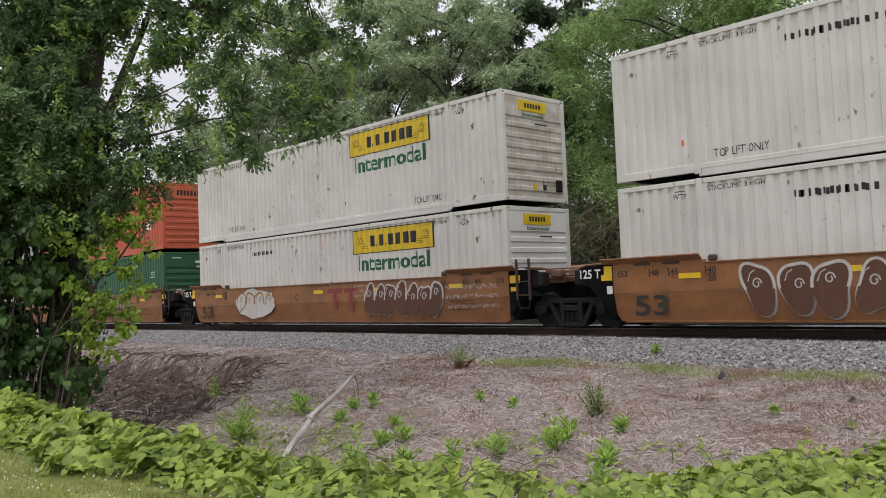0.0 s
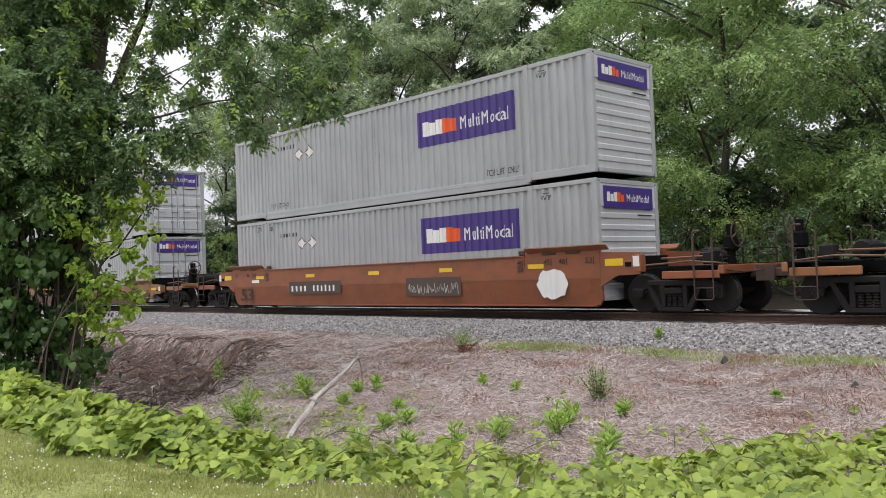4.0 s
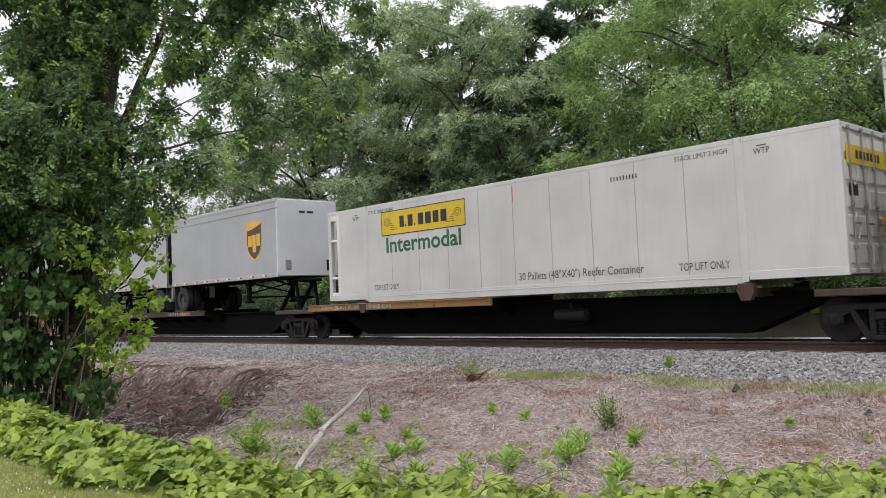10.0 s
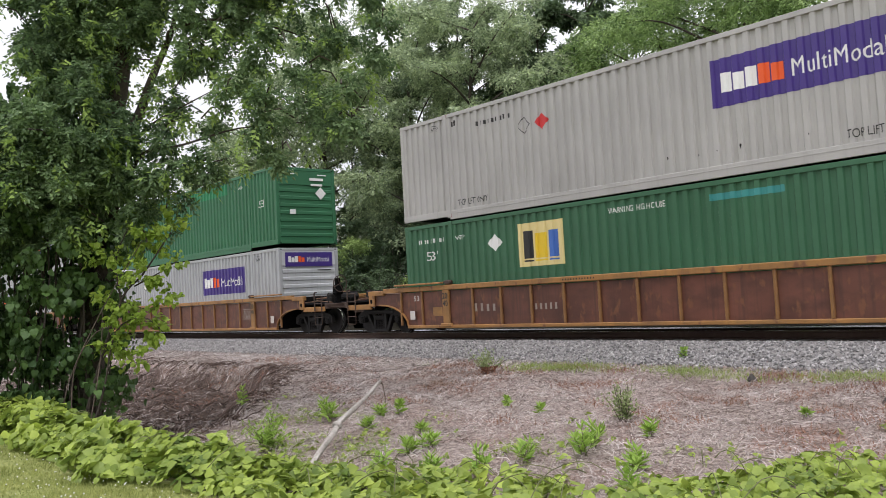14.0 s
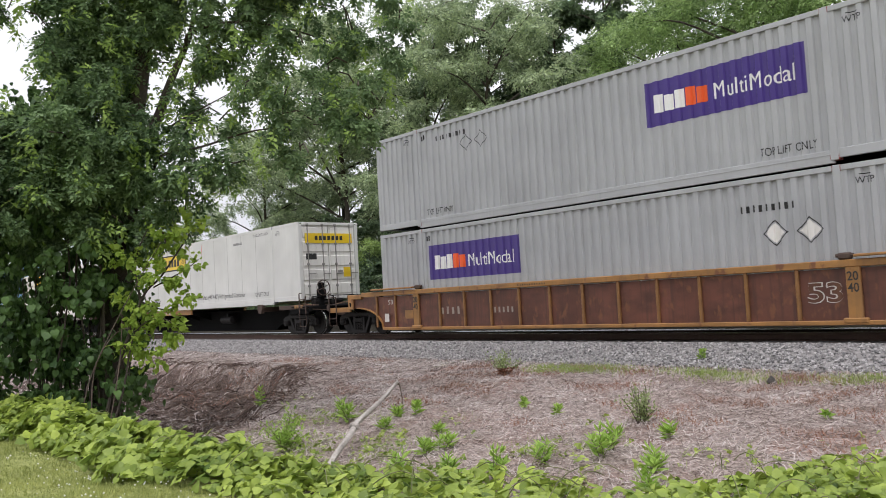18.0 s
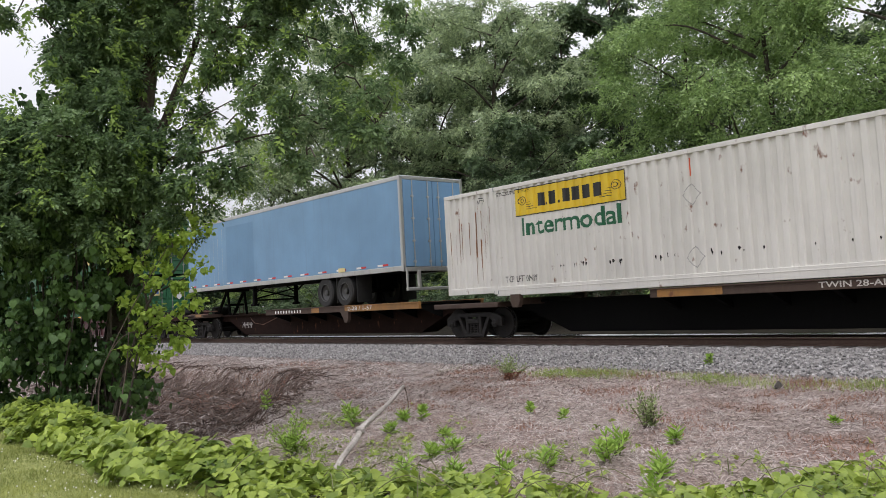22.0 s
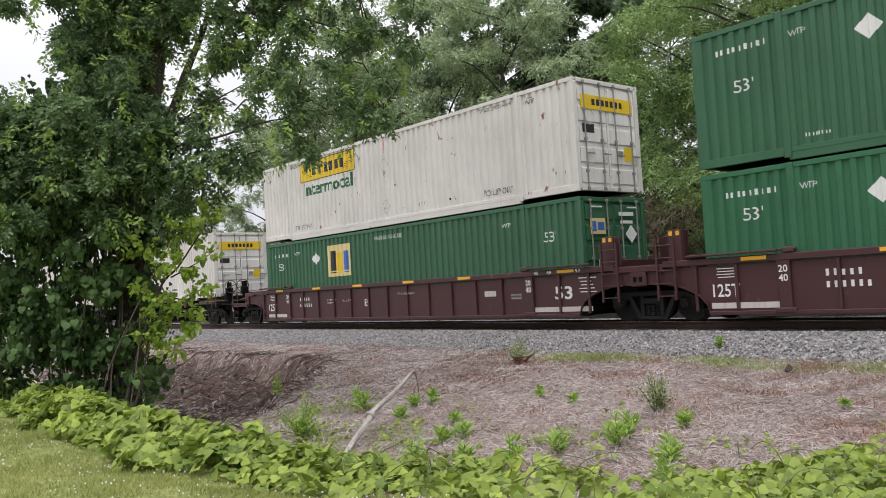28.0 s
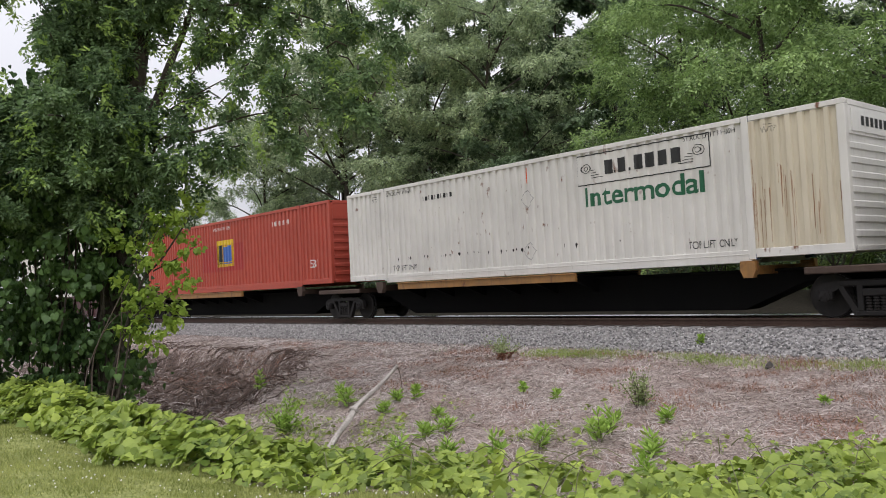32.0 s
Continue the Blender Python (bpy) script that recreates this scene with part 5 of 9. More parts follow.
def spine_car(xf, length, ends, label, decks, marks=(), brackets=(), tanks=(), beam_paint=None):
    """A spine car: a deep centre beam with side decks on arms. x is measured back from xf."""
    car = new("spine_car")
    tagged(car, label, "rail car", "cars of the train")
    h = length / 2
    beam = [(-h - 0.9, 0.72), (-h + 1.3, 0.72), (-h + 2.7, 0.14), (h - 2.7, 0.14), (h - 1.3, 0.72), (h + 0.9, 0.72), (h + 0.9, 0.98), (-h - 0.9, 0.98)]
    part("centre_beam", B().prism(beam, "y", -0.36, 0.36).box(-h - 0.9, h + 0.9, -0.5, 0.5, 0.94, 1.0, 0.01), beam_paint or CAR_BLACK, car)
    for a, b, tone in decks:
        xa, xb = h - b, h - a
        for s in (-1, 1):
            y0, y1 = sorted((s * 1.34, s * 1.24))
            part("deck_edge", B().box(xa, xb, y0, y1, 0.92, 1.12, 0.01).box(xa, xb, min(s * 1.38, s * 1.24), max(s * 1.38, s * 1.24), 1.10, 1.13, 0.006), tone, car)
            y0, y1 = sorted((s * 1.24, s * 0.36))
            part("deck_plate", B().box(xa, xb, y0, y1, 1.07, 1.10, 0.006), CAR_BLACK, car)
        n = max(2, round((b - a) / 1.3))
        for i in range(n + 1):
            x = xa + 0.1 + (xb - xa - 0.2) * i / n
            part("deck_arm", shared("arm", lambda: B().prism([(-1.25, 1.06), (-1.25, 0.95), (-0.36, 0.62), (0.36, 0.62), (1.25, 0.95), (1.25, 1.06)], "x", -0.05, 0.05).mesh("deck_arm", CAR_BLACK)), CAR_BLACK, car, at=(x, 0, 0))
    for u, tone, *gusset in brackets:
        if gusset:
            part("deck_gusset", B().prism([(-0.26, 0.95), (0.24, 0.95), (0.22, 0.66), (0.12, 0.56), (0.0, 0.56), (-0.06, 0.7)], "y", -1.36, -1.24).prism([(-0.26, 0.95), (0.24, 0.95), (0.22, 0.66), (0.12, 0.56), (0.0, 0.56), (-0.06, 0.7)], "y", 1.24, 1.36), tone, car, at=(h - u, 0, 0))
            continue
        part("container_bracket", shared(("bracket", tone.name), lambda: B().prism([(-0.16, 1.18), (0.16, 1.18), (0.17, 1.0), (0.1, 0.84), (-0.1, 0.84), (-0.17, 1.0)], "y", -1.36, -1.22)
             .prism([(-0.16, 1.18), (0.16, 1.18), (0.17, 1.0), (0.1, 0.84), (-0.1, 0.84), (-0.17, 1.0)], "y", 1.22, 1.36).box(-0.12, 0.12, -1.24, 1.24, 0.9, 1.08, 0.01).mesh("container_bracket", tone)), tone, car, at=(h - u, 0, 0))
    for u in tanks:
        part("air_tank", shared("tank", lambda: B().lathe([(-0.5, 0.05), (-0.46, 0.15), (0.46, 0.15), (0.5, 0.05)], axis="x", at=(0, -0.75, 0.62), n=14).box(-0.04, 0.04, -0.8, -0.36, 0.55, 0.9, 0.01).mesh("air_tank", GREASE, True)), GREASE, car, at=(h - u, 0, 0))
    for s, kind in zip((1, -1), ends):
        xc = s * (h + 0.28)
        if kind == "joint":
            part("joint_arm", B().box(min(xc - s * 1.2, xc + s * 0.2), max(xc - s * 1.2, xc + s * 0.2), -1.25, 1.25, 0.86, 1.0, 0.02), RUSTIRON, car)
            if s < 0:
                truck(car, xc)
        elif kind == "joint_only":
            part("joint_arm", B().box(min(xc - s * 1.2, xc + s * 0.2), max(xc - s * 1.2, xc + s * 0.2), -1.25, 1.25, 0.86, 1.0, 0.02), RUSTIRON, car)
        else:
            truck(car, xc)
            part("end_block", B().box(xc - 0.95, xc + 0.95, -1.33, -0.4, 0.93, 1.08, 0.015).box(xc - 0.95, xc + 0.95, 0.4, 1.33, 0.93, 1.08, 0.015), RUSTIRON, car)
            part("end_marker", B().box(xc + 0.2, xc + 0.75, -1.36, -1.3, 0.97, 1.08, 0.01), CAR_YELLOW, car)
            car_end(car, xc, s, CAR_BLACK, wheel=(kind == "brake"), tall=1.5)
    for d in marks:
        u = h - d[1]
        if d[0] == "text":
            lettering(car, d[4], u, d[2], d[3], d[5], lambda x: -1.345, d[6], bold=0.015)
        elif d[0] == "rect":
            shape(car, [rect(u, d[2], u + d[3], d[2] + d[4])], d[5], lambda x: -1.345, None, "painted_block")
        elif d[0] == "bars":
            shape(car, bars(u, d[2], d[3], d[4], d[5], 0.35, 5), d[6], lambda x: -1.345, None, "serial_number")
    MOVERS.append((car, xf - h, 0.0, 0.0))
    return car


def fifth_wheel(car, x):
    """The folding stand that holds a trailer's king pin."""
    b = B()
    for y in (-0.4, 0.4):
        b.rod((x - 0.9, y, 1.0), (x + 0.1, y, 2.05), 0.07).rod((x + 0.35, y, 1.0), (x + 0.15, y, 2.05), 0.06)
    b.box(x - 0.35, x + 0.5, -0.5, 0.5, 2.02, 2.12, 0.03).box(x - 0.15, x + 0.1, -0.4, 0.4, 1.4, 1.5, 0.02)
    return part("hitch_stand", b, CAR_BLACK, car)


# ---- road trailers on the spine cars ----


def road_wheel(mat_rim):
    b = B().lathe([(-0.13, 0.30), (-0.14, 0.46), (-0.10, 0.51), (0.10, 0.51), (0.14, 0.46), (0.13, 0.30), (0.10, 0.27), (-0.10, 0.27)], n=26, loop=True)
    return b


def trailer(xf, length, z0, z1, skin, nose, label, forward=True, axles=(1.0,), skirt=None, legs=None, logo=None, doors=False, stripes=0.85, number=True, zrear=None):
    """A box trailer; its nose points forward or back. xf is its forward end along the train."""
    t = new("box_trailer")
    tagged(t, label, "trailer", "trailers on the train")
    h = length / 2
    hh = z1 - z0
    s = 1 if forward else -1
    m = pose(0, 0, 0, 0, 0, 0)
    W2 = 1.295
    for sy in (-1, 1):
        y0, y1 = sorted((sy * W2, sy * (W2 - 0.04)))
        part("side_skin", B().box(-h + 0.05, h - 0.05, y0, y1, 0.16, hh - 0.12, 0.004), skin, t)
        yo, yi = sorted((sy * (W2 + 0.012), sy * (W2 - 0.06)))
        part("top_rail", B().box(-h, h, yo, yi, hh - 0.14, hh, 0.02), ALU if doors else skin, t)
        if not doors:
            part("moulding", B().box(-h, h, yo, yi, hh - 0.37, hh - 0.345, 0.004), RODGREY if not doors else ALU, t)
        part("bottom_rail", B().box(-h, h, yo, yi, 0.0, 0.16, 0.012), ALU, t)
    part("roof", B().box(-h + 0.02, h - 0.02, -W2 + 0.05, W2 - 0.05, hh - 0.03, hh + 0.004), skin, t)
    part("floor", B().box(-h + 0.05, h - 0.05, -W2 + 0.06, W2 - 0.06, 0.02, 0.12), CAR_BLACK, t)
    xn = s * h
    xa, xb = sorted((xn, xn - s * 0.09))
    part("nose", B().box(xa, xb, -W2 - 0.004, W2 + 0.004, 0.02, hh - 0.01, 0.035), nose, t)
    xr = -s * h
    xa, xb = sorted((xr, xr + s * 0.12))
    frame_b = B().box(xa, xb, -W2 - 0.01, -W2 + 0.10, -0.02, hh, 0.015).box(xa, xb, W2 - 0.10, W2 + 0.01, -0.02, hh, 0.015).box(xa, xb, -W2 + 0.1, W2 - 0.1, hh - 0.12, hh, 0.015).box(xa, xb, -W2 + 0.1, W2 - 0.1, -0.02, 0.12, 0.015)
    part("rear_frame", frame_b, ALU, t)
    if doors:
        for sy in (-1, 1):
            y0, y1 = sorted((sy * 0.01, sy * (W2 - 0.11)))
            d = part("door", B().box(min(xr, xr + s * 0.06), max(xr, xr + s * 0.06), y0, y1, 0.13, hh - 0.13, 0.008), skin, t)
            for y in (0.22, 0.85):
                rb = B().rod((xr - s * 0.03, sy * y, 0.1), (xr - s * 0.03, sy * y, hh - 0.1), 0.018)
                for z in (0.25, 0.9, 1.6, 2.3):
                    rb.box(xr - 0.05, xr + 0.05, sy * y - 0.05, sy * y + 0.05, z, z + 0.06, 0.01)
                part("locking_rod", rb, ALU, d)
        part("crash_bar", B().box(xr - 0.05, xr + 0.05, -1.2, 1.2, -0.62, -0.52, 0.01).box(xr - 0.05, xr + 0.05, -0.75, -0.65, -0.55, 0.0, 0.01).box(xr - 0.05, xr + 0.05, 0.65, 0.75, -0.55, 0.0, 0.01)
             .box(xr - 0.03, xr + 0.03, -1.2, -1.14, -0.55, 0.0, 0.01).box(xr - 0.03, xr + 0.03, 1.14, 1.2, -0.55, 0.0, 0.01), ALU, t)
    else:
        part("rear_door", B().box(min(xr, xr + s * 0.08), max(xr, xr + s * 0.08), -W2 + 0.1, W2 - 0.1, 0.12, hh - 0.12, 0.005), GREASE, t)
        part("rear_bumper", B().box(min(xr, xr + s * 0.3), max(xr, xr + s * 0.3), -1.05, -0.75, -0.55, 0.0, 0.02).box(min(xr, xr + s * 0.3), max(xr, xr + s * 0.3), 0.75, 1.05, -0.55, 0.0, 0.02)
             .box(min(xr, xr + s * 0.1), max(xr, xr + s * 0.1), -1.15, 1.15, -0.62, -0.5, 0.015), ALU, t)
    bz = 1.10 - z0
    for a in axles:
        x = xr + s * a
        part("axle", B().rod((x, -1.1, bz + 0.51), (x, 1.1, bz + 0.51), 0.07).box(x - 0.5, x + 0.5, -0.62, -0.46, bz + 0.55, 0.02, 0.02).box(x - 0.5, x + 0.5, 0.46, 0.62, bz + 0.55, 0.02, 0.02), CAR_BLACK, t)
        for y in (-1.13, -0.80, 0.80, 1.13):
            w = part("tyre", shared("tyre", lambda: road_wheel(None).mesh("tyre", TYRE, True)), TYRE, t, at=(x, y, bz + 0.51))
            rim = shared("rim", lambda: B().lathe([(-0.135, 0.305), (-0.135, 0.285), (-0.06, 0.27), (-0.01, 0.20), (-0.01, 0.02), (0.01, 0.02), (0.01, 0.21), (-0.04, 0.30)], n=24, loop=True).lathe([(-0.10, 0.05), (-0.09, 0.09), (-0.01, 0.10)], n=12).mesh("rim", RIM, True))
            part("rim", rim, RIM, w, at=pose(0, 0, 0, 0, 0, 0 if y < 0 else 180))
        for y in (-1.25, 0.65):
            part("mudflap", B().box(x - s * 0.72 - 0.015, x - s * 0.72 + 0.015, y, y + 0.6, bz + 0.12, 0.0, 0.006), TYRE, t)
    if legs is not None:
        x = xn - s * legs
        b = B()
        for y in (-0.95, 0.95):
            b.box(x - 0.07, x + 0.07, y - 0.07, y + 0.07, bz + 0.28, 0.02, 0.01).box(x - 0.13, x + 0.13, y - 0.13, y + 0.13, bz + 0.22, bz + 0.3, 0.02)
            b.rod((x, y, -0.25), (x - s * 1.0, y * 0.8, 0.05), 0.035).rod((x, y, -0.3), (x + s * 0.5, y * 0.8, 0.05), 0.03)
        b.rod((x, -0.95, -0.1), (x, 0.95, -0.5), 0.03).rod((x, -0.95, -0.5), (x, 0.95, -0.1), 0.03).rod((x, -0.95, bz + 0.45), (x, 0.95, bz + 0.45), 0.03)
        part("landing_gear", b, CAR_BLACK, t)
    if skirt:
        a, b_ = skirt
        xa, xb = sorted((xn - s * a, xn - s * b_))
        for sy in (-1, 1):
            y0, y1 = sorted((sy * 1.22, sy * 1.25))
            part("side_skirt", B().prism([(xa, 0.0), (xa, -0.8), (xa + 0.08, -0.9), (xb - 0.12, -0.9), (xb, -0.75), (xb + 0.12, 0.0)], "y", y0, y1), TRAILER_FRONT, t)
    side = lambda x: -W2 - 0.002
    rail_face = lambda x: -W2 - 0.014
    n = int(length / stripes)
    for i in range(n):
        x = -h + 0.25 + i * stripes * (length - 0.4) / (n * stripes)
        zz = 0.11 if not doors else 0.26
        f = rail_face if not doors else side
        long = 0.28 if doors else 0.16
        shape(t, [rect(x, zz - 0.06, x + long, zz)], WHITEINK, f, None, "reflector_tape")
        shape(t, [rect(x + long, zz - 0.06, x + 2 * long, zz)], REDINK, f, None, "reflector_tape")
    if logo is not None:
        x, z, q = logo - h, 1.42, 1.0
        outer = [(-0.55, 0.62), (0.0, 0.72), (0.55, 0.62), (0.55, -0.1), (0.48, -0.38), (0.28, -0.6), (0.0, -0.76), (-0.28, -0.6), (-0.48, -0.38), (-0.55, -0.1)]
        shape(t, [[(x + a * q, z + b * q) for a, b in outer]], GOLDINK, side, None, "shield_sign")
        inner = [(-0.5, 0.36), (-0.1, 0.42), (0.5, 0.58), (0.5, -0.1), (0.43, -0.35), (0.25, -0.55), (0.0, -0.7), (-0.25, -0.55), (-0.43, -0.35), (-0.5, -0.1)]
        shape(t, [[(x + a * q, z + b * q) for a, b in inner]], BROWNINK, side, None, "shield_sign", 0.003)
        shape(t, [rect(x - 0.42, z - 0.22, x - 0.16, z + 0.18), rect(x - 0.12, z - 0.44, x + 0.12, z + 0.2), rect(x + 0.17, z - 0.22, x + 0.42, z + 0.22)], GOLDINK, side, None, "shield_mark", 0.006)
    if forward and not doors:
        x = h + 0.002
        part("nose_window", B().box(x - 0.01, x + 0.012, 0.78, 1.12, 0.22, 0.62, 0.01), GLASS, t)
        part("nose_hatch", B().box(x - 0.01, x + 0.02, -0.98, -0.74, 0.26, 0.62, 0.012), ALU, t)
        part("serial_number", B().box(x, x + 0.004, -0.35, -0.1, hh - 0.5, hh - 0.42, 0).box(x, x + 0.004, 0.0, 0.25, hh - 0.5, hh - 0.42, 0), BLACKINK, t)
    if doors:
        shape(t, bars(-h + 0.15, 0.5, 0.75, 0.14, 9, 0.3, 3), BLACKINK, side, None, "serial_number")
        shape(t, [rect(-h + 3.9, 0.2, -h + 4.0 + 2.3, hh - 0.4)], paint("patched_blue_skin", (0.13, 0.26, 0.42), dirt=0.1), side, None, "repaired_panel", -0.001)
        for i in range(8):
            part("seam_strip", B().box(-h + 0.55 + i * 0.42, -h + 0.56 + i * 0.42, -W2 - 0.002, -W2 + 0.002, 0.2, hh - 0.4, 0), ALU, t)
        shape(t, [rect(h - 3.6, 0.16, h - 3.2, 0.3)], CREAM, rail_face, None, "patch")
    MOVERS.append((t, xf - h, 0.0, z0))
    return t

# ---- the ground and the track ----
PROFILE = [(-400, -0.5), (-14.7, -0.45), (-13.4, -0.62), (-11.8, -0.98), (-10.4, -0.98), (-8.0, -0.80), (-6.0, -0.66), (-4.2, -0.56), (-3.1, -0.52), (-1.9, -0.26), (1.9, -0.26), (3.3, -0.55), (3.8, -0.45), (5.0, 0.30), (12, 0.5), (40, 0.9), (400, 4)]
PY, PZ = np.array([a for a, b in PROFILE]), np.array([b for a, b in PROFILE])


def smooth(a, b, x):
    t = np.clip((x - a) / (b - a), 0, 1)
    return t * t * (3 - 2 * t)


def wobble(x, y, s):
    return (np.sin(x * 1.3 / s + 1.7 * np.sin(y * 0.9 / s)) * np.sin(y * 1.1 / s + 0.6 + 1.3 * np.sin(x * 0.7 / s)))


def ground_z(x, y):
    """Height of the ground: lawn, ditch, bank of straw, ballast hump, wood."""
    x, y = np.asarray(x, float), np.asarray(y, float)
    shift = 2.0 * smooth(-6.5, -1.5, x) * smooth(-5.0, -8.5, y)
    z = np.interp(y - shift, PY, PZ)
    soft = smooth(-3.3, -4.5, y) * (0.35 + 0.65 * smooth(-15.5, -13.5, y))
    z = z + soft * (0.05 * wobble(x, y, 0.9) + 0.022 * wobble(x + 3, y - 2, 0.27) + 0.010 * wobble(x, y, 0.11))
    pit = smooth(-30, -25, x) * smooth(-24.5, -26.2, x + 1.125 * y + 0.3 * np.sin(y * 2.1)) * smooth(-5.5, -6.5, y + 0.22 * np.sin(x * 1.9) + 0.12 * np.sin(x * 5.3)) * smooth(-12.6, -10.0, y)
    z = z - 0.52 * pit + pit * (0.10 * wobble(x, y, 0.3) + 0.05 * wobble(x + 1, y, 0.13))
    return z + 0.25 * smooth(4, 9, y) * wobble(x, y, 3.0)


def ground_material():
    m = MATS["ground_cover"] = bpy.data.materials.new("ground_cover")
    n, l, b = nodes_of(m)
    pos = n.new("ShaderNodeNewGeometry")
    sep = n.new("ShaderNodeSeparateXYZ")
    l.new(pos.outputs["Position"], sep.inputs[0])
    vec = pos.outputs["Position"]
    coarse = noise_fac(n, l, vec, 0.7, 0.3, 0.7, 5.0)
    mid = noise_fac(n, l, vec, 2.6, 0.35, 0.7, 6.0)
    fine = noise_fac(n, l, vec, 24.0, 0.32, 0.68, 9.0)
    straw = ramp_mix(n, l, fine, (0.085, 0.06, 0.05), (0.42, 0.34, 0.30))
    red = ramp_mix(n, l, fine, (0.09, 0.05, 0.038), (0.31, 0.195, 0.16))
    redmask = noise_fac(n, l, vec, 0.8, 0.52, 0.72, 6.0)
    col = ramp_mix(n, l, redmask, straw, red)
    soil = ramp_mix(n, l, fine, (0.016, 0.011, 0.009), (0.12, 0.08, 0.062))
    grass = ramp_mix(n, l, fine, (0.14, 0.165, 0.04), (0.32, 0.335, 0.11))

    def band(sock, a, b_, wob):
        add = n.new("ShaderNodeMath")
        add.operation = "MULTIPLY_ADD"
        add.inputs[1].default_value = wob
        l.new(coarse, add.inputs[0])
        l.new(sock, add.inputs[2])
        r = n.new("ShaderNodeMapRange")
        r.interpolation_type = "SMOOTHSTEP"
        r.inputs[1].default_value, r.inputs[2].default_value = a, b_
        l.new(add.outputs[0], r.inputs[0])
        return r.outputs[0]

    def times(p, q):
        k = n.new("ShaderNodeMath")
        k.operation = "MULTIPLY"
        l.new(p, k.inputs[0])
        l.new(q, k.inputs[1])
        return k.outputs[0]

    # bare dark earth of the washed-out hollow, and under the kudzu
    slant = n.new("ShaderNodeMath")
    slant.operation = "MULTIPLY_ADD"
    slant.inputs[1].default_value = 1.125
    l.new(sep.outputs["Y"], slant.inputs[0])
    l.new(sep.outputs["X"], slant.inputs[2])
    hollow = times(times(band(slant.outputs[0], -23.2, -25.8, 1.6), band(sep.outputs["Y"], -5.2, -6.2, 0.7)), band(sep.outputs["Y"], -11.6, -9.4, 1.2))
    col = ramp_mix(n, l, hollow, col, soil)
    ditch = times(band(sep.outputs["Y"], -9.6, -11.0, 1.2), mid)
    col = ramp_mix(n, l, ditch, col, ramp_mix(n, l, fine, (0.10, 0.085, 0.045), (0.26, 0.21, 0.12)))
    lawn = band(sep.outputs["Y"], -12.7, -13.3, 0.3)
    col = ramp_mix(n, l, lawn, col, grass)
    # wood floor: the shade of the overhanging trees is put into this colour
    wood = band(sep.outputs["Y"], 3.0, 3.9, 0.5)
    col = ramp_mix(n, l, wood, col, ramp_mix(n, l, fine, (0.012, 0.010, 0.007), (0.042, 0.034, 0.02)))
    l.new(col, b.inputs["Base Color"])
    b.inputs["Roughness"].default_value = 0.95
    bump_to(n, l, b, fine, 0.6, 0.02)
    return m


def build_ground():
    xs = np.unique(np.r_[np.linspace(-400, -60, 18), np.linspace(-60, -26, 35), np.arange(-26, 6.01, 0.13), np.linspace(6, 40, 30), np.linspace(40, 400, 14)].round(3))
    ys = np.unique(np.r_[np.linspace(-300, -30, 10), np.linspace(-30, -15, 12), np.arange(-15, -1.4, 0.13), np.linspace(-1.5, 4, 9), np.linspace(4, 40, 26), np.linspace(40, 400, 12)].round(3))
    X, Y = np.meshgrid(xs, ys)
    Z = ground_z(X, Y)
    v = np.stack([X, Y, Z], -1).reshape(-1, 3)
    nx, ny = len(xs), len(ys)
    i, j = np.meshgrid(np.arange(nx - 1), np.arange(ny - 1))
    a = (j * nx + i).ravel()
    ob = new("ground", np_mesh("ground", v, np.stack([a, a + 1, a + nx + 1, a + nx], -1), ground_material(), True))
    tagged(ob, "uneven ground of bleached straw, bare soil and mown lawn", "ground", kind="structure")


build_ground()

STONE = rough_stuff("crushed_granite", (0.14, 0.135, 0.135), (0.52, 0.50, 0.485), 5.0, 30.0, 0.9, 0.4, island=True)
BED = rough_stuff("ballast_bed", (0.09, 0.085, 0.08), (0.36, 0.34, 0.33), 9.0, 45.0, 0.95, 1.0)


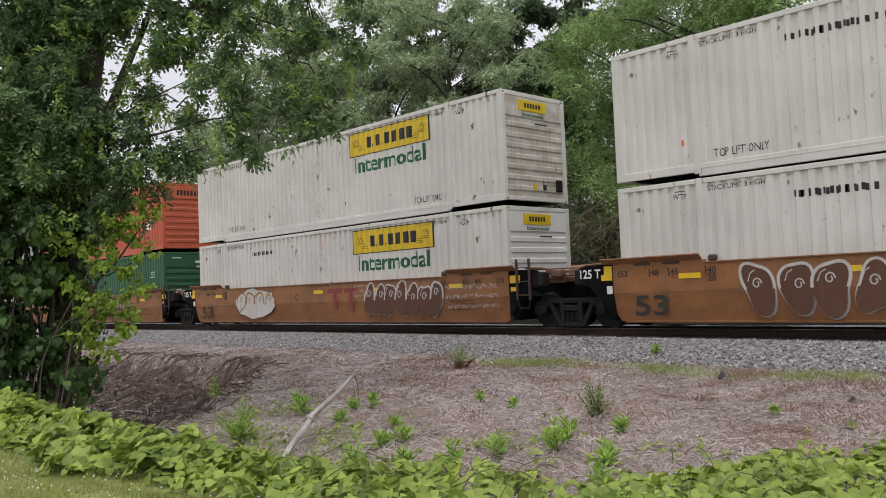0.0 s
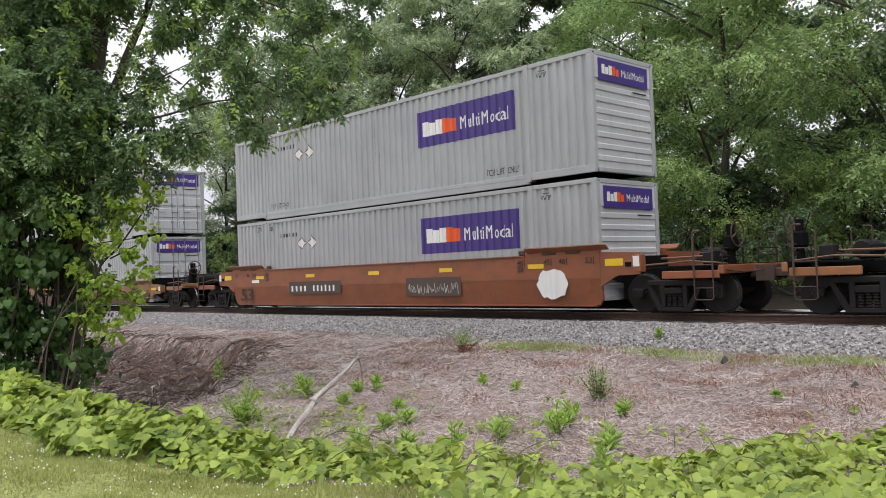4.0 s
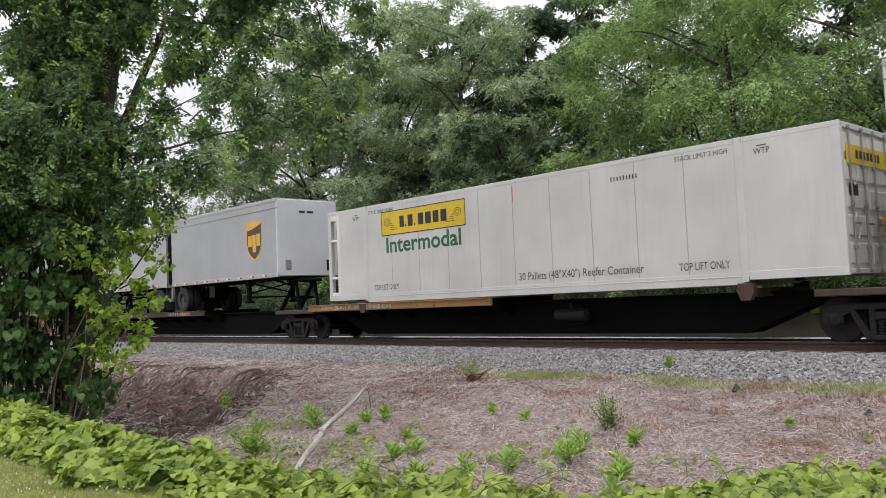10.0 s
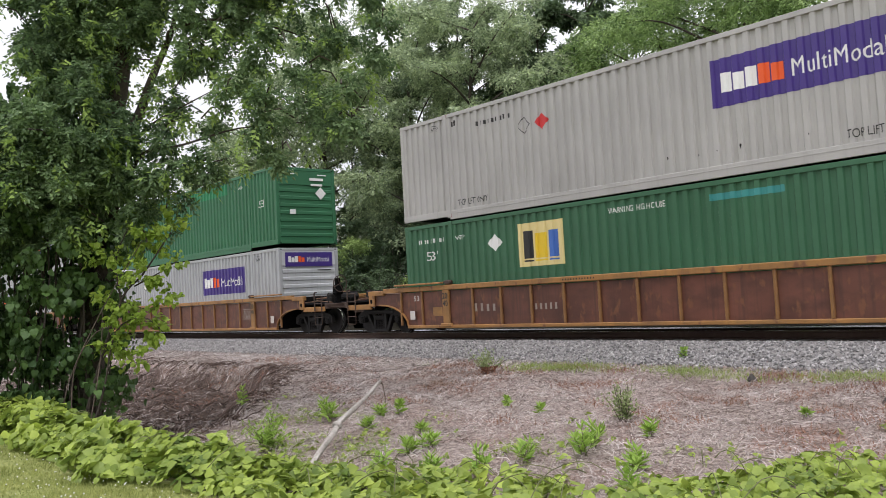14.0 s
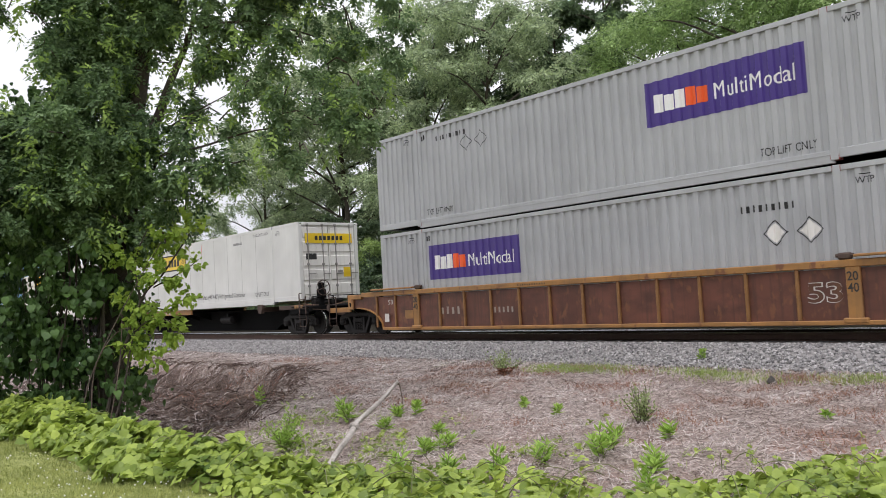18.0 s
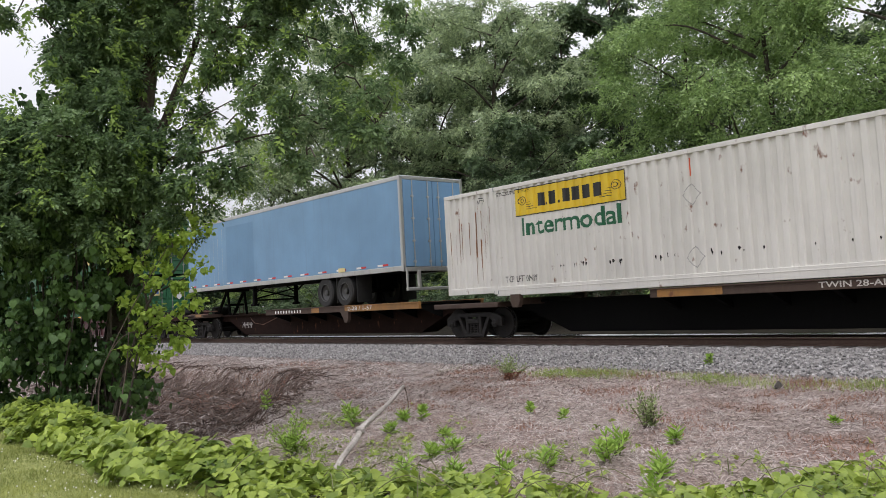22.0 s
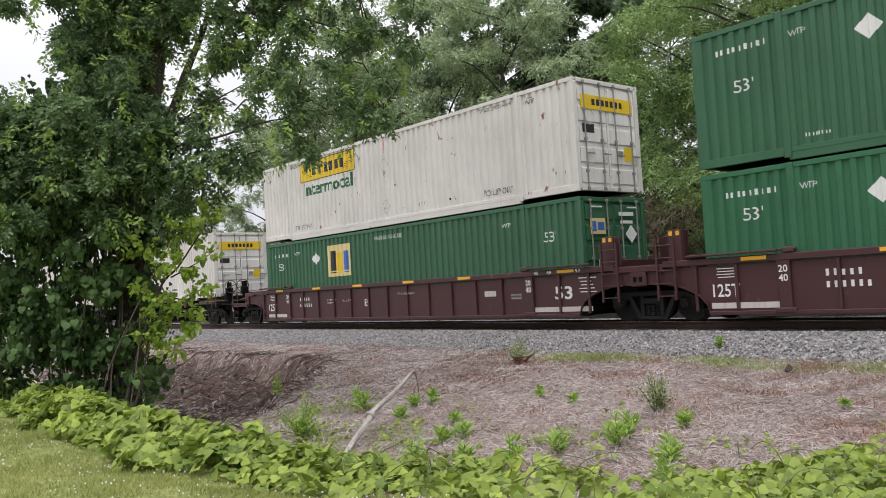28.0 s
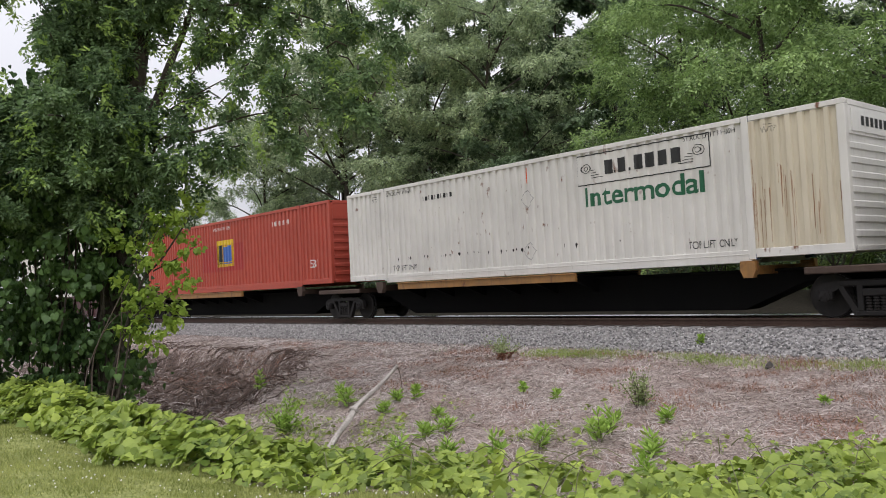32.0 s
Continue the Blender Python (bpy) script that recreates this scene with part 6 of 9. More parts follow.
def build_ballast():
    sect = [(-3.35, -0.60), (-2.9, -0.47), (-1.95, -0.20), (-1.75, -0.17), (1.75, -0.17), (1.95, -0.2), (3.35, -0.62), (3.4, -0.9), (-3.4, -0.9)]
    bed = new("ballast_bed", B().prism(sect, "x", -320, 320).mesh("ballast_bed", BED))
    tagged(bed, "raised bed of grey crushed stone under the track", "ballast", kind="structure")
    rng = np.random.default_rng(5)
    n = 21000
    x = -44 + 48 * rng.random(n) ** 0.8
    y = -3.75 + 2.1 * rng.random(n) ** 0.75
    far = rng.random(n) < 0.10
    y[far] = rng.uniform(1.5, 3.4, far.sum())
    edge = (y < -3.15) & (rng.random(n) < 0.5)
    y[edge] += 0.8
    zb = np.interp(y, [-3.75, -3.35, -2.9, -1.95, -1.75, 1.75, 1.95, 3.4], [-0.55, -0.53, -0.46, -0.2, -0.17, -0.17, -0.2, -0.6])
    r = rng.uniform(0.018, 0.042, n)
    base = np.array([(1, 0, 0), (-1, 0, 0), (0, 1, 0), (0, -1, 0), (0, 0, 1), (0, 0, -1)], float)
    tri = np.array([(0, 2, 4), (2, 1, 4), (1, 3, 4), (3, 0, 4), (2, 0, 5), (1, 2, 5), (3, 1, 5), (0, 3, 5)])
    v = base[None] * rng.uniform(0.65, 1.25, (n, 6, 3)) + rng.normal(0, 0.16, (n, 6, 3))
    q = rng.normal(size=(n, 3, 3))
    q, _ = np.linalg.qr(q)
    v = np.einsum("nij,nkj->nki", q, v) * r[:, None, None]
    v += np.stack([x, y, zb + 0.35 * r], -1)[:, None]
    f = (np.arange(n) * 6)[:, None, None] + tri[None]
    st = new("ballast_stones", np_mesh("ballast_stones", v.reshape(-1, 3), f.reshape(-1, 3), STONE))
    tagged(st, "loose angular grey granite stones along the track", "ballast", kind="stuff")


build_ballast()


def build_track():
    for s, name in ((-1, "rail_near"), (1, "rail_far")):
        y = s * 0.7525
        prof = [(-0.07, -0.17), (0.07, -0.17), (0.07, -0.155), (0.012, -0.135), (0.01, -0.05), (0.036, -0.038), (0.036, -0.008), (0.028, -0.002), (-0.028, -0.002), (-0.036, -0.008), (-0.036, -0.038), (-0.01, -0.05), (-0.012, -0.135), (-0.07, -0.155)]
        r = new(name, B().prism([(y + a, b) for a, b in prof], "x", -320, 320).mesh(name, RAILSIDE))
        tagged(r, "rust-brown steel rail with a polished running surface", "rail", kind="structure")
        part("running_surface", B().box(-320, 320, y - 0.027, y + 0.027, -0.003, 0.0, 0), RAILTOP, r)
        c = -s
        part("gauge_corner", B().prism([(y + c * 0.0395, -0.038), (y + c * 0.0373, -0.006), (y + c * 0.030, 0.0005), (y + c * 0.024, -0.004), (y + c * 0.033, -0.038)], "x", -320, 320), RAILTOP, r)
    # sheet of dirty stone, its colour darkened for the shade under the train
    shaded_bed = new("oily_track_bed", B().box(-320, 320, -0.70, 0.70, -0.20, -0.164, 0).mesh("oily_track_bed", rough_stuff("oily_shaded_stone", (0.012, 0.011, 0.010), (0.07, 0.062, 0.055), 6.0, 40.0, 0.9, 1.0)))
    tagged(shaded_bed, "oil-stained stone between the rails, darkened for the shade under the train", "ballast", kind="structure")
    rng = random.Random(4)
    tie = B().box(-0.115, 0.115, -1.30, 1.30, -0.30, -0.158, 0.012).mesh("tie", rough_stuff("old_creosoted_timber", (0.02, 0.016, 0.013), (0.09, 0.075, 0.065), 4, 30, 0.9, 0.5))
    bed = new("crossties", B().box(-320, -46, -1.28, 1.28, -0.30, -0.168, 0).box(8, 320, -1.28, 1.28, -0.30, -0.168, 0).mesh("crossties", MATS["old_creosoted_timber"]))
    tagged(bed, "dark creosoted timber crossties bedded in stone", "crossties", kind="structure")
    plate = B().box(-0.09, 0.09, -0.16, 0.16, -0.160, -0.148, 0.004).mesh("tie_plate", RAILSIDE)
    for i in range(98):
        x = -45.6 + i * 0.545 + rng.uniform(-0.02, 0.02)
        t = part("tie", tie, None, bed, at=pose(x, rng.uniform(-0.04, 0.04), 0, 0, 0, rng.uniform(-1, 1)))
        part("tie_plate", plate, None, t, at=(0, -0.7525, 0))


build_track()

# ---- the train, from its head to its tail ----
UP, LO, SP = 3.214, 0.228, 1.20
YR = [("rect", u, 1.08, 0.5, 0.11, YELLOWTAPE) for u in (1.5, 4.6, 7.9, 11.0, 14.15)]
NUMS = [m for u, n in ((0.02, "53"), (0.80, "48"), (1.26, "45"), (2.10, "40")) for m in (("rect", u, 1.14, 0.025, 0.17, BLACKINK), ("text", u + 0.05, 1.17, 0.13, n, BLACKINK, 0.19))] + [("text", 2.15, 1.01, 0.13, "20", BLACKINK, 0.19), ("rect", 2.15, 1.15, 0.19, 0.012, BLACKINK), ("text", 0.42, 0.33, 0.44, "53", BLACKINK, 0.80)]
RNUMS = [m for u, n in ((16.1, "53"), (15.33, "48"), (14.87, "45"), (14.03, "40")) for m in (("rect", u, 1.14, 0.025, 0.17, BLACKINK), ("text", u - 0.22, 1.17, 0.13, n, BLACKINK, 0.19))] + [("text", 13.81, 1.01, 0.13, "20", BLACKINK, 0.19), ("rect", 13.81, 1.15, 0.19, 0.012, BLACKINK)]
BIG53 = []
STENCIL = [("bars", 14.2, 0.72, 0.9, 0.035, 14, CAR_BLACK), ("bars", 14.3, 0.64, 0.8, 0.035, 12, CAR_BLACK), ("bars", 14.2, 0.5, 0.85, 0.035, 13, CAR_BLACK)]


def board(thing, style):
    if style == "small":
        end_board(thing, YELLOW, 2.42, 2.70, -0.62, 0.48, ink=BLACKINK, n=6)
        v, f, w = letters("Intermodal", 0.02)
        me = bpy.data.meshes.new("lettering")
        me.from_pydata([(CL / 2 + 0.003, -0.5 + p[0] * 0.88 / w, 2.28 + p[1] * 0.105) for p in v], [], f)
        me.materials.append(GREENINK)
        part("lettering", me, GREENINK, thing)
        x = CL / 2 + 0.002
        part("serial_number", B().box(x, x + 0.003, 0.0, 0.5, 2.09, 2.13, 0), BLACKINK, thing)
        part("warning_label", B().box(x - 0.012, x + 0.003, -0.15, 0.0, 0.36, 0.50, 0), YELLOW, thing)
        part("warning_label", B().box(x - 0.012, x + 0.003, 0.25, 0.38, 0.36, 0.50, 0), BLACKINK, thing)
        part("document_box", B().box(x - 0.02, x + 0.05, 0.78, 1.02, 0.34, 0.66, 0.02), GREASE, thing)
    elif style == "yellow":
        end_board(thing, YELLOW, 2.12, 2.48, ink=BLACKINK, n=7)
    elif style == "purple":
        x = CL / 2 + 0.001
        part("end_sign", B().box(x - 0.02, x + 0.004, -1.02, 1.02, 2.2, 2.72, 0.002), PURPLE, thing)
        for a, b, top, ink in ((-0.90, -0.78, 2.58, WHITEINK), (-0.76, -0.64, 2.53, WHITEINK), (-0.62, -0.49, 2.58, WHITEINK), (-0.47, -0.36, 2.58, ORANGEINK), (-0.34, -0.21, 2.53, ORANGEINK)):
            part("sign_mark", B().box(x + 0.005, x + 0.008, a, b, 2.36, top, 0), ink, thing)
        v, f, w = letters("MultiModal", 0.0)
        me = bpy.data.meshes.new("lettering")
        me.from_pydata([(x + 0.007, -0.1 + p[0] * 0.95 / w, 2.37 + p[1] * 0.19) for p in v], [], f)
        me.materials.append(WHITEINK)
        part("lettering", me, WHITEINK, thing)
    elif style == "faded":
        end_board(thing, FADEDPURPLE, 2.22, 2.74, ink=WHITEINK, n=4)
    elif style == "pale":
        end_board(thing, WALLWHITE, 2.30, 2.72, ink=BLACKINK, n=6)


def jb(xf, z, u, front="door", label="", extra=(), body=None, panel=YELLOW, ink=BLACKINK, word=GREENINK, sign=True, style="corr", wall=None, **k):
    d = list(WHITESTD) if style == "corr" else [x for x in std(BLACKINK)] + STACK + [("bars", 11.1, 2.42, 0.75, 0.13, 9, BLACKINK), ("rect", 8.08, 2.3, 0.03, 0.4, ORANGEINK)]
    if u is not None:
        d = [x for x in d if not (x[0] == "bars" and u - 1.6 < x[1] < u + 3.7)]
        d += [("scroll", u, panel, ink, word) + (("small",) if xf == -229.97 else ("low",) if style == "smooth" else ())]
    t = container(xf, z, body or (WHITE if style == "corr" else REEFER), front, d + list(extra), label or "off-white ribbed steel container with yellow and green signs", style, wall=wall or WALLWHITE, **k)
    if sign:
        board(t, "small" if front == "wall" else "yellow")
    return t


def parcel(xf, z, u, front, label="", extra=(), body=None, panel=PURPLE, sign="purple", **k):
    t = container(xf, z, body or GREY, front, PARCELSTD + [("parcel", u, panel, ORANGEINK if panel is PURPLE else WHITEINK)] + list(extra), label or "pale grey ribbed container with a purple sign", wall=body if body else PANELGREY, **k)
    board(t, sign)
    part("end_stencil", B().box(CL / 2 + 0.002, CL / 2 + 0.006, 0.35, 0.95, 2.04, 2.075, 0), BLACKINK, t)
    return t


def green(xf, z, u, front="door", label="", panel=CREAM, mid=YELLOW, extra=(), body=None, zs=1.45, sign=True):
    d = [(q[0], q[1], 1.5, *q[3:]) if z == UP and q[0] == "text" and q[4] == "53'" else q for q in GREENSTD] + list(extra)
    if u is not None:
        d.append(("block", u, zs, panel, mid))
    t = container(xf, z, body or GREEN, front, d, label or "dark green ribbed container with white stencils", wall=body or GREEN)
    x = CL / 2 + 0.022
    if sign:
        part("end_sign", B().box(x - 0.03, x, -0.95, -0.4, 1.95, 2.35, 0.002), CREAM, t)
        part("sign_mark", B().box(x, x + 0.004, -0.9, -0.76, 2.02, 2.28, 0).box(x, x + 0.004, -0.7, -0.45, 2.05, 2.25, 0), BLUEINK, t)
    part("end_marks", B().box(x, x + 0.004, 0.15, 0.75, 2.42, 2.52, 0).box(x, x + 0.004, 0.2, 0.7, 2.22, 2.3, 0).box(x, x + 0.004, -0.9, -0.5, 2.62, 2.66, 0).box(x, x + 0.004, 0.5, 0.9, 2.62, 2.66, 0).box(x, x + 0.004, -0.75, -0.5, 1.15, 1.32, 0), WHITEINK, t)
    part("hazard_placard", B().add([(x + 0.003, 0.62 + a, 1.95 + c) for a, c in ((-0.24, 0), (0, -0.24), (0.24, 0), (0, 0.24))], [(0, 1, 2, 3)]), WHITEINK, t)
    return t


# wells with plain orange sides
smooth_well(5.72, ("joint_only", "joint"), "orange well car with plain sides and white graffiti",
            YR + NUMS + [("tag", 2.9, 7.6, 0.24, 1.42, 3, WHITEINK, 7), ("bars", 7.2, 1.1, 0.6, 0.14, 5, BLACKINK)])
jb(5.72, UP, None, "wall", "off-white ribbed container with black stencils", sign=False, extra=[("bars", 4.4, 2.28, 1.6, 0.17, 10, BLACKINK), ("rect", 1.62, 0.62, 0.07, 0.13, ORANGEINK)])
jb(5.72, LO, None, "wall", "off-white ribbed container with black stencils", sign=False, extra=[("bars", 4.0, 2.28, 1.5, 0.17, 9, BLACKINK)])
smooth_well(-13.77, ("joint_only", "joint"), "orange well car with plain sides and grey and white graffiti",
            YR + NUMS + RNUMS + STENCIL + BIG53 + [("blob", 2.95, 5.75, 0.28, 1.38, 4, GREYINK), ("tag", 3.05, 5.6, 0.4, 1.3, 8, CAR_ORANGE, 4), ("text", 6.8, 0.9, 0.2, "C", BLACKINK, 0.2), ("rect", 8.7, 1.08, 0.7, 0.14, REDCAR), ("rect", 8.96, 0.6, 0.18, 0.48, REDCAR),
            ("rect", 9.5, 1.08, 0.7, 0.14, REDCAR), ("rect", 9.76, 0.6, 0.18, 0.48, REDCAR), ("bars", 7.8, 1.3, 1.0, 0.07, 9, BLACKINK), ("scrib", 10.0, 10.7, 0.9, 1.35, 4, WHITEINK, 3), ("tag", 10.5, 13.9, 0.24, 1.4, 6, WHITEINK, 7), ("scrib", 14.0, 15.9, 0.5, 1.25, 21, WHITEINK, 3),])
jb(-13.77, UP, 9.83, "wall", "off-white ribbed container with a rust-streaked end panel", wall=WALLRUST, extra=[("spots", 2.5, 0.62, 11, 7, GREASE, 3)], sign=True)
jb(-13.77, LO, 9.83, "wall")
smooth_well(-33.13, ("joint_only", "brake"), "orange well car with plain sides and bubble graffiti",
            YR + NUMS + RNUMS + STENCIL + [("rect", 2.95, 0.72, 3.2, 0.44, NUMBERFIELD), ("bars", 3.1, 0.82, 1.1, 0.24, 4, WHITEINK), ("bars", 4.5, 0.82, 1.5, 0.24, 6, WHITEINK), ("text", 6.75, 0.9, 0.2, "A", BLACKINK, 0.22),
            ("scrib", 8.6, 9.4, 0.35, 1.3, 9, WHITEINK, 5), ("tag", 9.4, 13.2, 0.2, 1.38, 11, WHITEINK, 7), ("bars", 7.7, 1.3, 1.0, 0.07, 9, BLACKINK)])
container(-33.13, UP, ORANGE, "wall", std(BLACKINK, None, False) + [("bars", 2.35, 1.82, 1.65, 0.28, 9, BLACKINK), ("rect", 2.35, 1.66, 0.75, 0.06, BLACKINK), ("bars", 3.15, 1.62, 0.8, 0.14, 8, BLACKINK), ("text", 1.0, 1.85, 0.26, "53", BLACKINK, 0.28),
          ("diamond", 8.2, 1.85, 0.28, RODGREY), ("text", 7.5, 0.42, 0.2, "TOP LIFT ONLY", BLACKINK, 1.2), ("rect", 14.6, 0.95, 0.45, 0.42, WHITEINK), ("text", 14.35, 0.55, 0.1, "HI-CUBE", BLACKINK, 0.5), ("text", 14.1, 0.36, 0.1, "CHASSIS REQUIRED", BLACKINK, 1.2),
          *[("rect", 0.3 + 0.95 * i, 0.06, 0.5, 0.07, WHITEINK) for i in range(17)], ("spots", 8.0, 0.9, 4, 2, GREASE, 2)], "faded orange ribbed container with black signs", wall=ORANGE)
end_board(bpy.context.scene.objects[MOVERS[-1][0].name], ORANGE, 2.2, 2.7, ink=BLACKINK, n=8)
green(-33.13, LO, None, "wall", "dark green ribbed container with white stencils", extra=[("rect", 8.0, 0.3, 1.6, 2.2, GREENPATCH), ("bars", 12.0, 2.3, 1.3, 0.16, 9, WHITEINK)], sign=False)
smooth_well(-56.64, ("brake", "plain"), "orange-brown well car with plain sides and small graffiti",
            YR + NUMS + RNUMS + [("rect", 3.6, 0.55, 2.9, 0.4, NUMBERFIELD), ("bars", 3.75, 0.63, 1.0, 0.24, 4, WHITEINK), ("bars", 5.0, 0.63, 1.3, 0.24, 6, WHITEINK), ("rect", 9.6, 0.45, 2.2, 0.5, NUMBERFIELD), ("scrib", 9.7, 11.7, 0.42, 0.98, 14, GREYINK, 1),
            ("blob", 14.4, 15.4, 0.3, 1.1, 9, WHITEINK), ("rect", 1.2, 0.95, 0.5, 0.1, WHITEINK)], tone=CAR_ORANGEBROWN)
parcel(-56.64, UP, 10.13, "wall", extra=DIAS + [("streaks", 8.1, 0.9, 0.4, 4, GREASE, 3)])
parcel(-56.64, LO, 10.13, "wall", extra=DIAS)
smooth_well(-80.24, ("brake", "plain"), "tan and brown well car with low plain sides",
            [("rect", u, 0.86, 0.55, 0.12, REFLECT) for u in (3.0, 5.5, 8.6, 11.2)] + [("bars", 2.6, 0.78, 0.5, 0.2, 3, BLACKINK), ("bars", 3.35, 0.78, 0.9, 0.2, 5, BLACKINK), ("blob", 4.6, 5.4, 0.78, 0.95, 3, REFLECT), ("blob", 8.0, 9.2, 0.8, 1.0, 6, REFLECT), ("bars", 6.2, 1.02, 1.0, 0.06, 9, BLACKINK)],
            top=1.08, tone=CAR_TAN, lower=CAR_BROWN, waist=0.70)
parcel(-80.24, UP, 2.3, "door", extra=RDIAS + [("text", 13.0, 0.62, 0.13, "ROAD RAIL", BLACKINK, 0.6)])
parcel(-80.24, LO, 2.3, "door", extra=RDIAS)

# spine cars with short trailers and an insulated container
SPINE_MARKS = [("text", 14.2, 0.965, 0.12, "2-28 / 1-57", GREYINK, 1.2)]


def pup_pair(x1, label1, label2, skirt):
    trailer(x1, 8.42, 2.19, 5.0, TRAILER, TRAILER_FRONT, label1, True, (0.86,), skirt=skirt, legs=2.6, logo=6.86)
    trailer(x1 - 8.96, 8.42, 2.19, 5.0, TRAILER, TRAILER_FRONT, label2, False, (0.88,), legs=2.4, logo=1.5)


c6 = spine_car(-102.48, 16.94, ("brake", "joint"), "black spine car with a rusty side deck", [(6.5, 16.3, RUSTIRON)], SPINE_MARKS + [("bars", 9.3, 0.97, 1.6, 0.12, 10, GREYINK), ("rect", 7.3, 0.94, 0.6, 0.16, CAR_YELLOW)], tanks=(4.2,))
fifth_wheel(c6, 7.4)
fifth_wheel(c6, -7.9)
pup_pair(-102.03, "silver-grey short box trailer with a gold and brown shield", "silver-grey short box trailer with a gold and brown shield", (2.9, 6.5))
spine_car(-119.98, 18.34, ("joint_only", "joint"), "black spine car under an insulated container", [(9.2, 17.6, CAR_YELLOW)], [("text", 16.8, 0.965, 0.12, "TWIN 28-ALL PURPOSE SPINE CAR", GREYINK, 3.6)], brackets=((2.2, RUSTIRON), (14.6, RUSTIRON)), tanks=(7.0,))
jb(-120.21, SP, 2.78, "door", "smooth white insulated container with yellow and green signs", extra=[("text", 8.2, 0.32, 0.2, "30 Pallets (48\"X40\") Reefer Container", BLACKINK, 3.65)], style="smooth", rear="frame")
c8 = spine_car(-138.88, 16.94, ("joint_only", "brake"), "black spine car with a rusty side deck", [(6.2, 15.9, RUSTIRON)], SPINE_MARKS + [("bars", 9.3, 0.97, 1.6, 0.12, 10, GREYINK), ("rect", 8.2, 0.94, 0.9, 0.16, CAR_YELLOW)])
fifth_wheel(c8, 7.5)
fifth_wheel(c8, -7.3)
pup_pair(-139.45, "silver-grey short box trailer with a gold and brown shield", "silver-grey short box trailer with a gold and brown shield", None)

# ribbed brown wells
RIBMARK = [("text", 1.68, 0.98, 0.17, "20", BLACKINK, 0.2), ("text", 1.68, 0.77, 0.17, "40", BLACKINK, 0.2), ("text", 14.28, 0.98, 0.17, "20", BLACKINK, 0.2), ("text", 14.28, 0.77, 0.17, "40", BLACKINK, 0.2), ("rect", 0.25, 0.42, 0.22, 0.25, GREYINK), ("rect", 15.7, 0.42, 0.22, 0.25, GREYINK),
           ("bars", 6.0, 1.27, 1.0, 0.05, 12, BLACKINK)]


def web_face(x):
    return -WY + 0.066


for xf, ends, sc in ((-162.13, ("plain", "plain"), 2), (-185.48, ("brake", "plain"), 5), (-208.9, ("brake", "plain"), 8)):
    car = ribbed_well(xf, ends, "rusty red-brown well car with ribbed sides and yellow rails", CAR_RUST, CAR_YELLOW, RIBMARK)
    lettering(car, "53", 5.42, 0.6, 0.37, GREYINK, web_face, 0.66, bold=0.06)
    lettering(car, "53", 5.42, 0.6, 0.37, SPRAYDARK, lambda x: -WY + 0.063, 0.66, bold=0.02)
    lettering(car, "53", -7.72, 0.95, 0.15, GREYINK, web_face, 0.24)
    shape(car, bars(-5.2, 0.6, 0.9, 0.26, 4, 0.3, sc) + bars(-3.05, 0.6, 0.8, 0.2, 5, 0.3, sc + 1), DULLINK, web_face, None, "serial_number")
    shape(car, [rect(-6.9, 0.5, -6.5, 0.75)], CAR_YELLOW, web_face, None, "painted_block")
parcel(-162.13, UP, 10.13, "wall", "warm grey ribbed container with a faded purple sign", [("frame_diamond", 4.9, 2.05, 0.22, GREASE), ("diamond", 5.5, 2.05, 0.22, REDINK), ("bars", 3.2, 2.35, 1.3, 0.15, 9, BLACKINK), ("spots", 8.5, 0.5, 7, 8, GREASE, 4)], WARMGREY, PURPLE, "faded")
green(-162.13, LO, 4.5, "door", "dark green ribbed container with a pale yellow sign", extra=[("rect", 9.9, 2.48, 1.6, 0.14, TEALPATCH)])
green(-185.48, UP, None, "wall", "bright green ribbed container with white stencils", body=GREENLIGHT, extra=[("rect", 9.2, 2.3, 3.2, 0.4, GREENPATCH2), ("bars", 2.2, 0.35, 0.55, 0.09, 8, WHITEINK)], sign=False)
parcel(-185.48, LO, 10.0, "wall", extra=DIAS, )
parcel(-208.9, UP, 10.13, "wall", extra=[("bars", 2.9, 2.4, 1.3, 0.17, 9, BLACKINK), ("frame_diamond", 4.15, 2.15, 0.24, GREASE), ("frame_diamond", 4.75, 2.15, 0.24, GREASE)])
parcel(-208.9, LO, 2.33, "door", extra=[("frame_diamond", 12.9, 1.75, 0.26, GREASE), ("frame_diamond", 13.6, 1.75, 0.26, GREASE), ("diamond", 12.9, 1.75, 0.2, WALLWHITE), ("diamond", 13.6, 1.75, 0.2, WALLWHITE), ("bars", 12.2, 2.2, 1.2, 0.18, 9, BLACKINK)])

# spine cars with single containers and a long trailer
spine_car(-230.84, 17.13, ("brake", "joint"), "black and rust spine car under an insulated container", [(8.4, 17.0, CAR_YELLOW)], [("text", 15.4, 0.965, 0.12, "2-28 / 1-57", GREYINK, 1.2), ("bars", 11.8, 0.97, 1.7, 0.13, 10, GREYINK)], brackets=((2.1, RUSTIRON), (14.2, RUSTIRON)), tanks=(6.0,))
jb(-229.97, SP, 2.85, "door", "smooth white insulated container with yellow and green signs", extra=[("text", 7.6, 0.34, 0.2, "30 Pallets (48\"X40\") Refrigerated Container", BLACKINK, 4.35)], style="smooth", rear="frame")
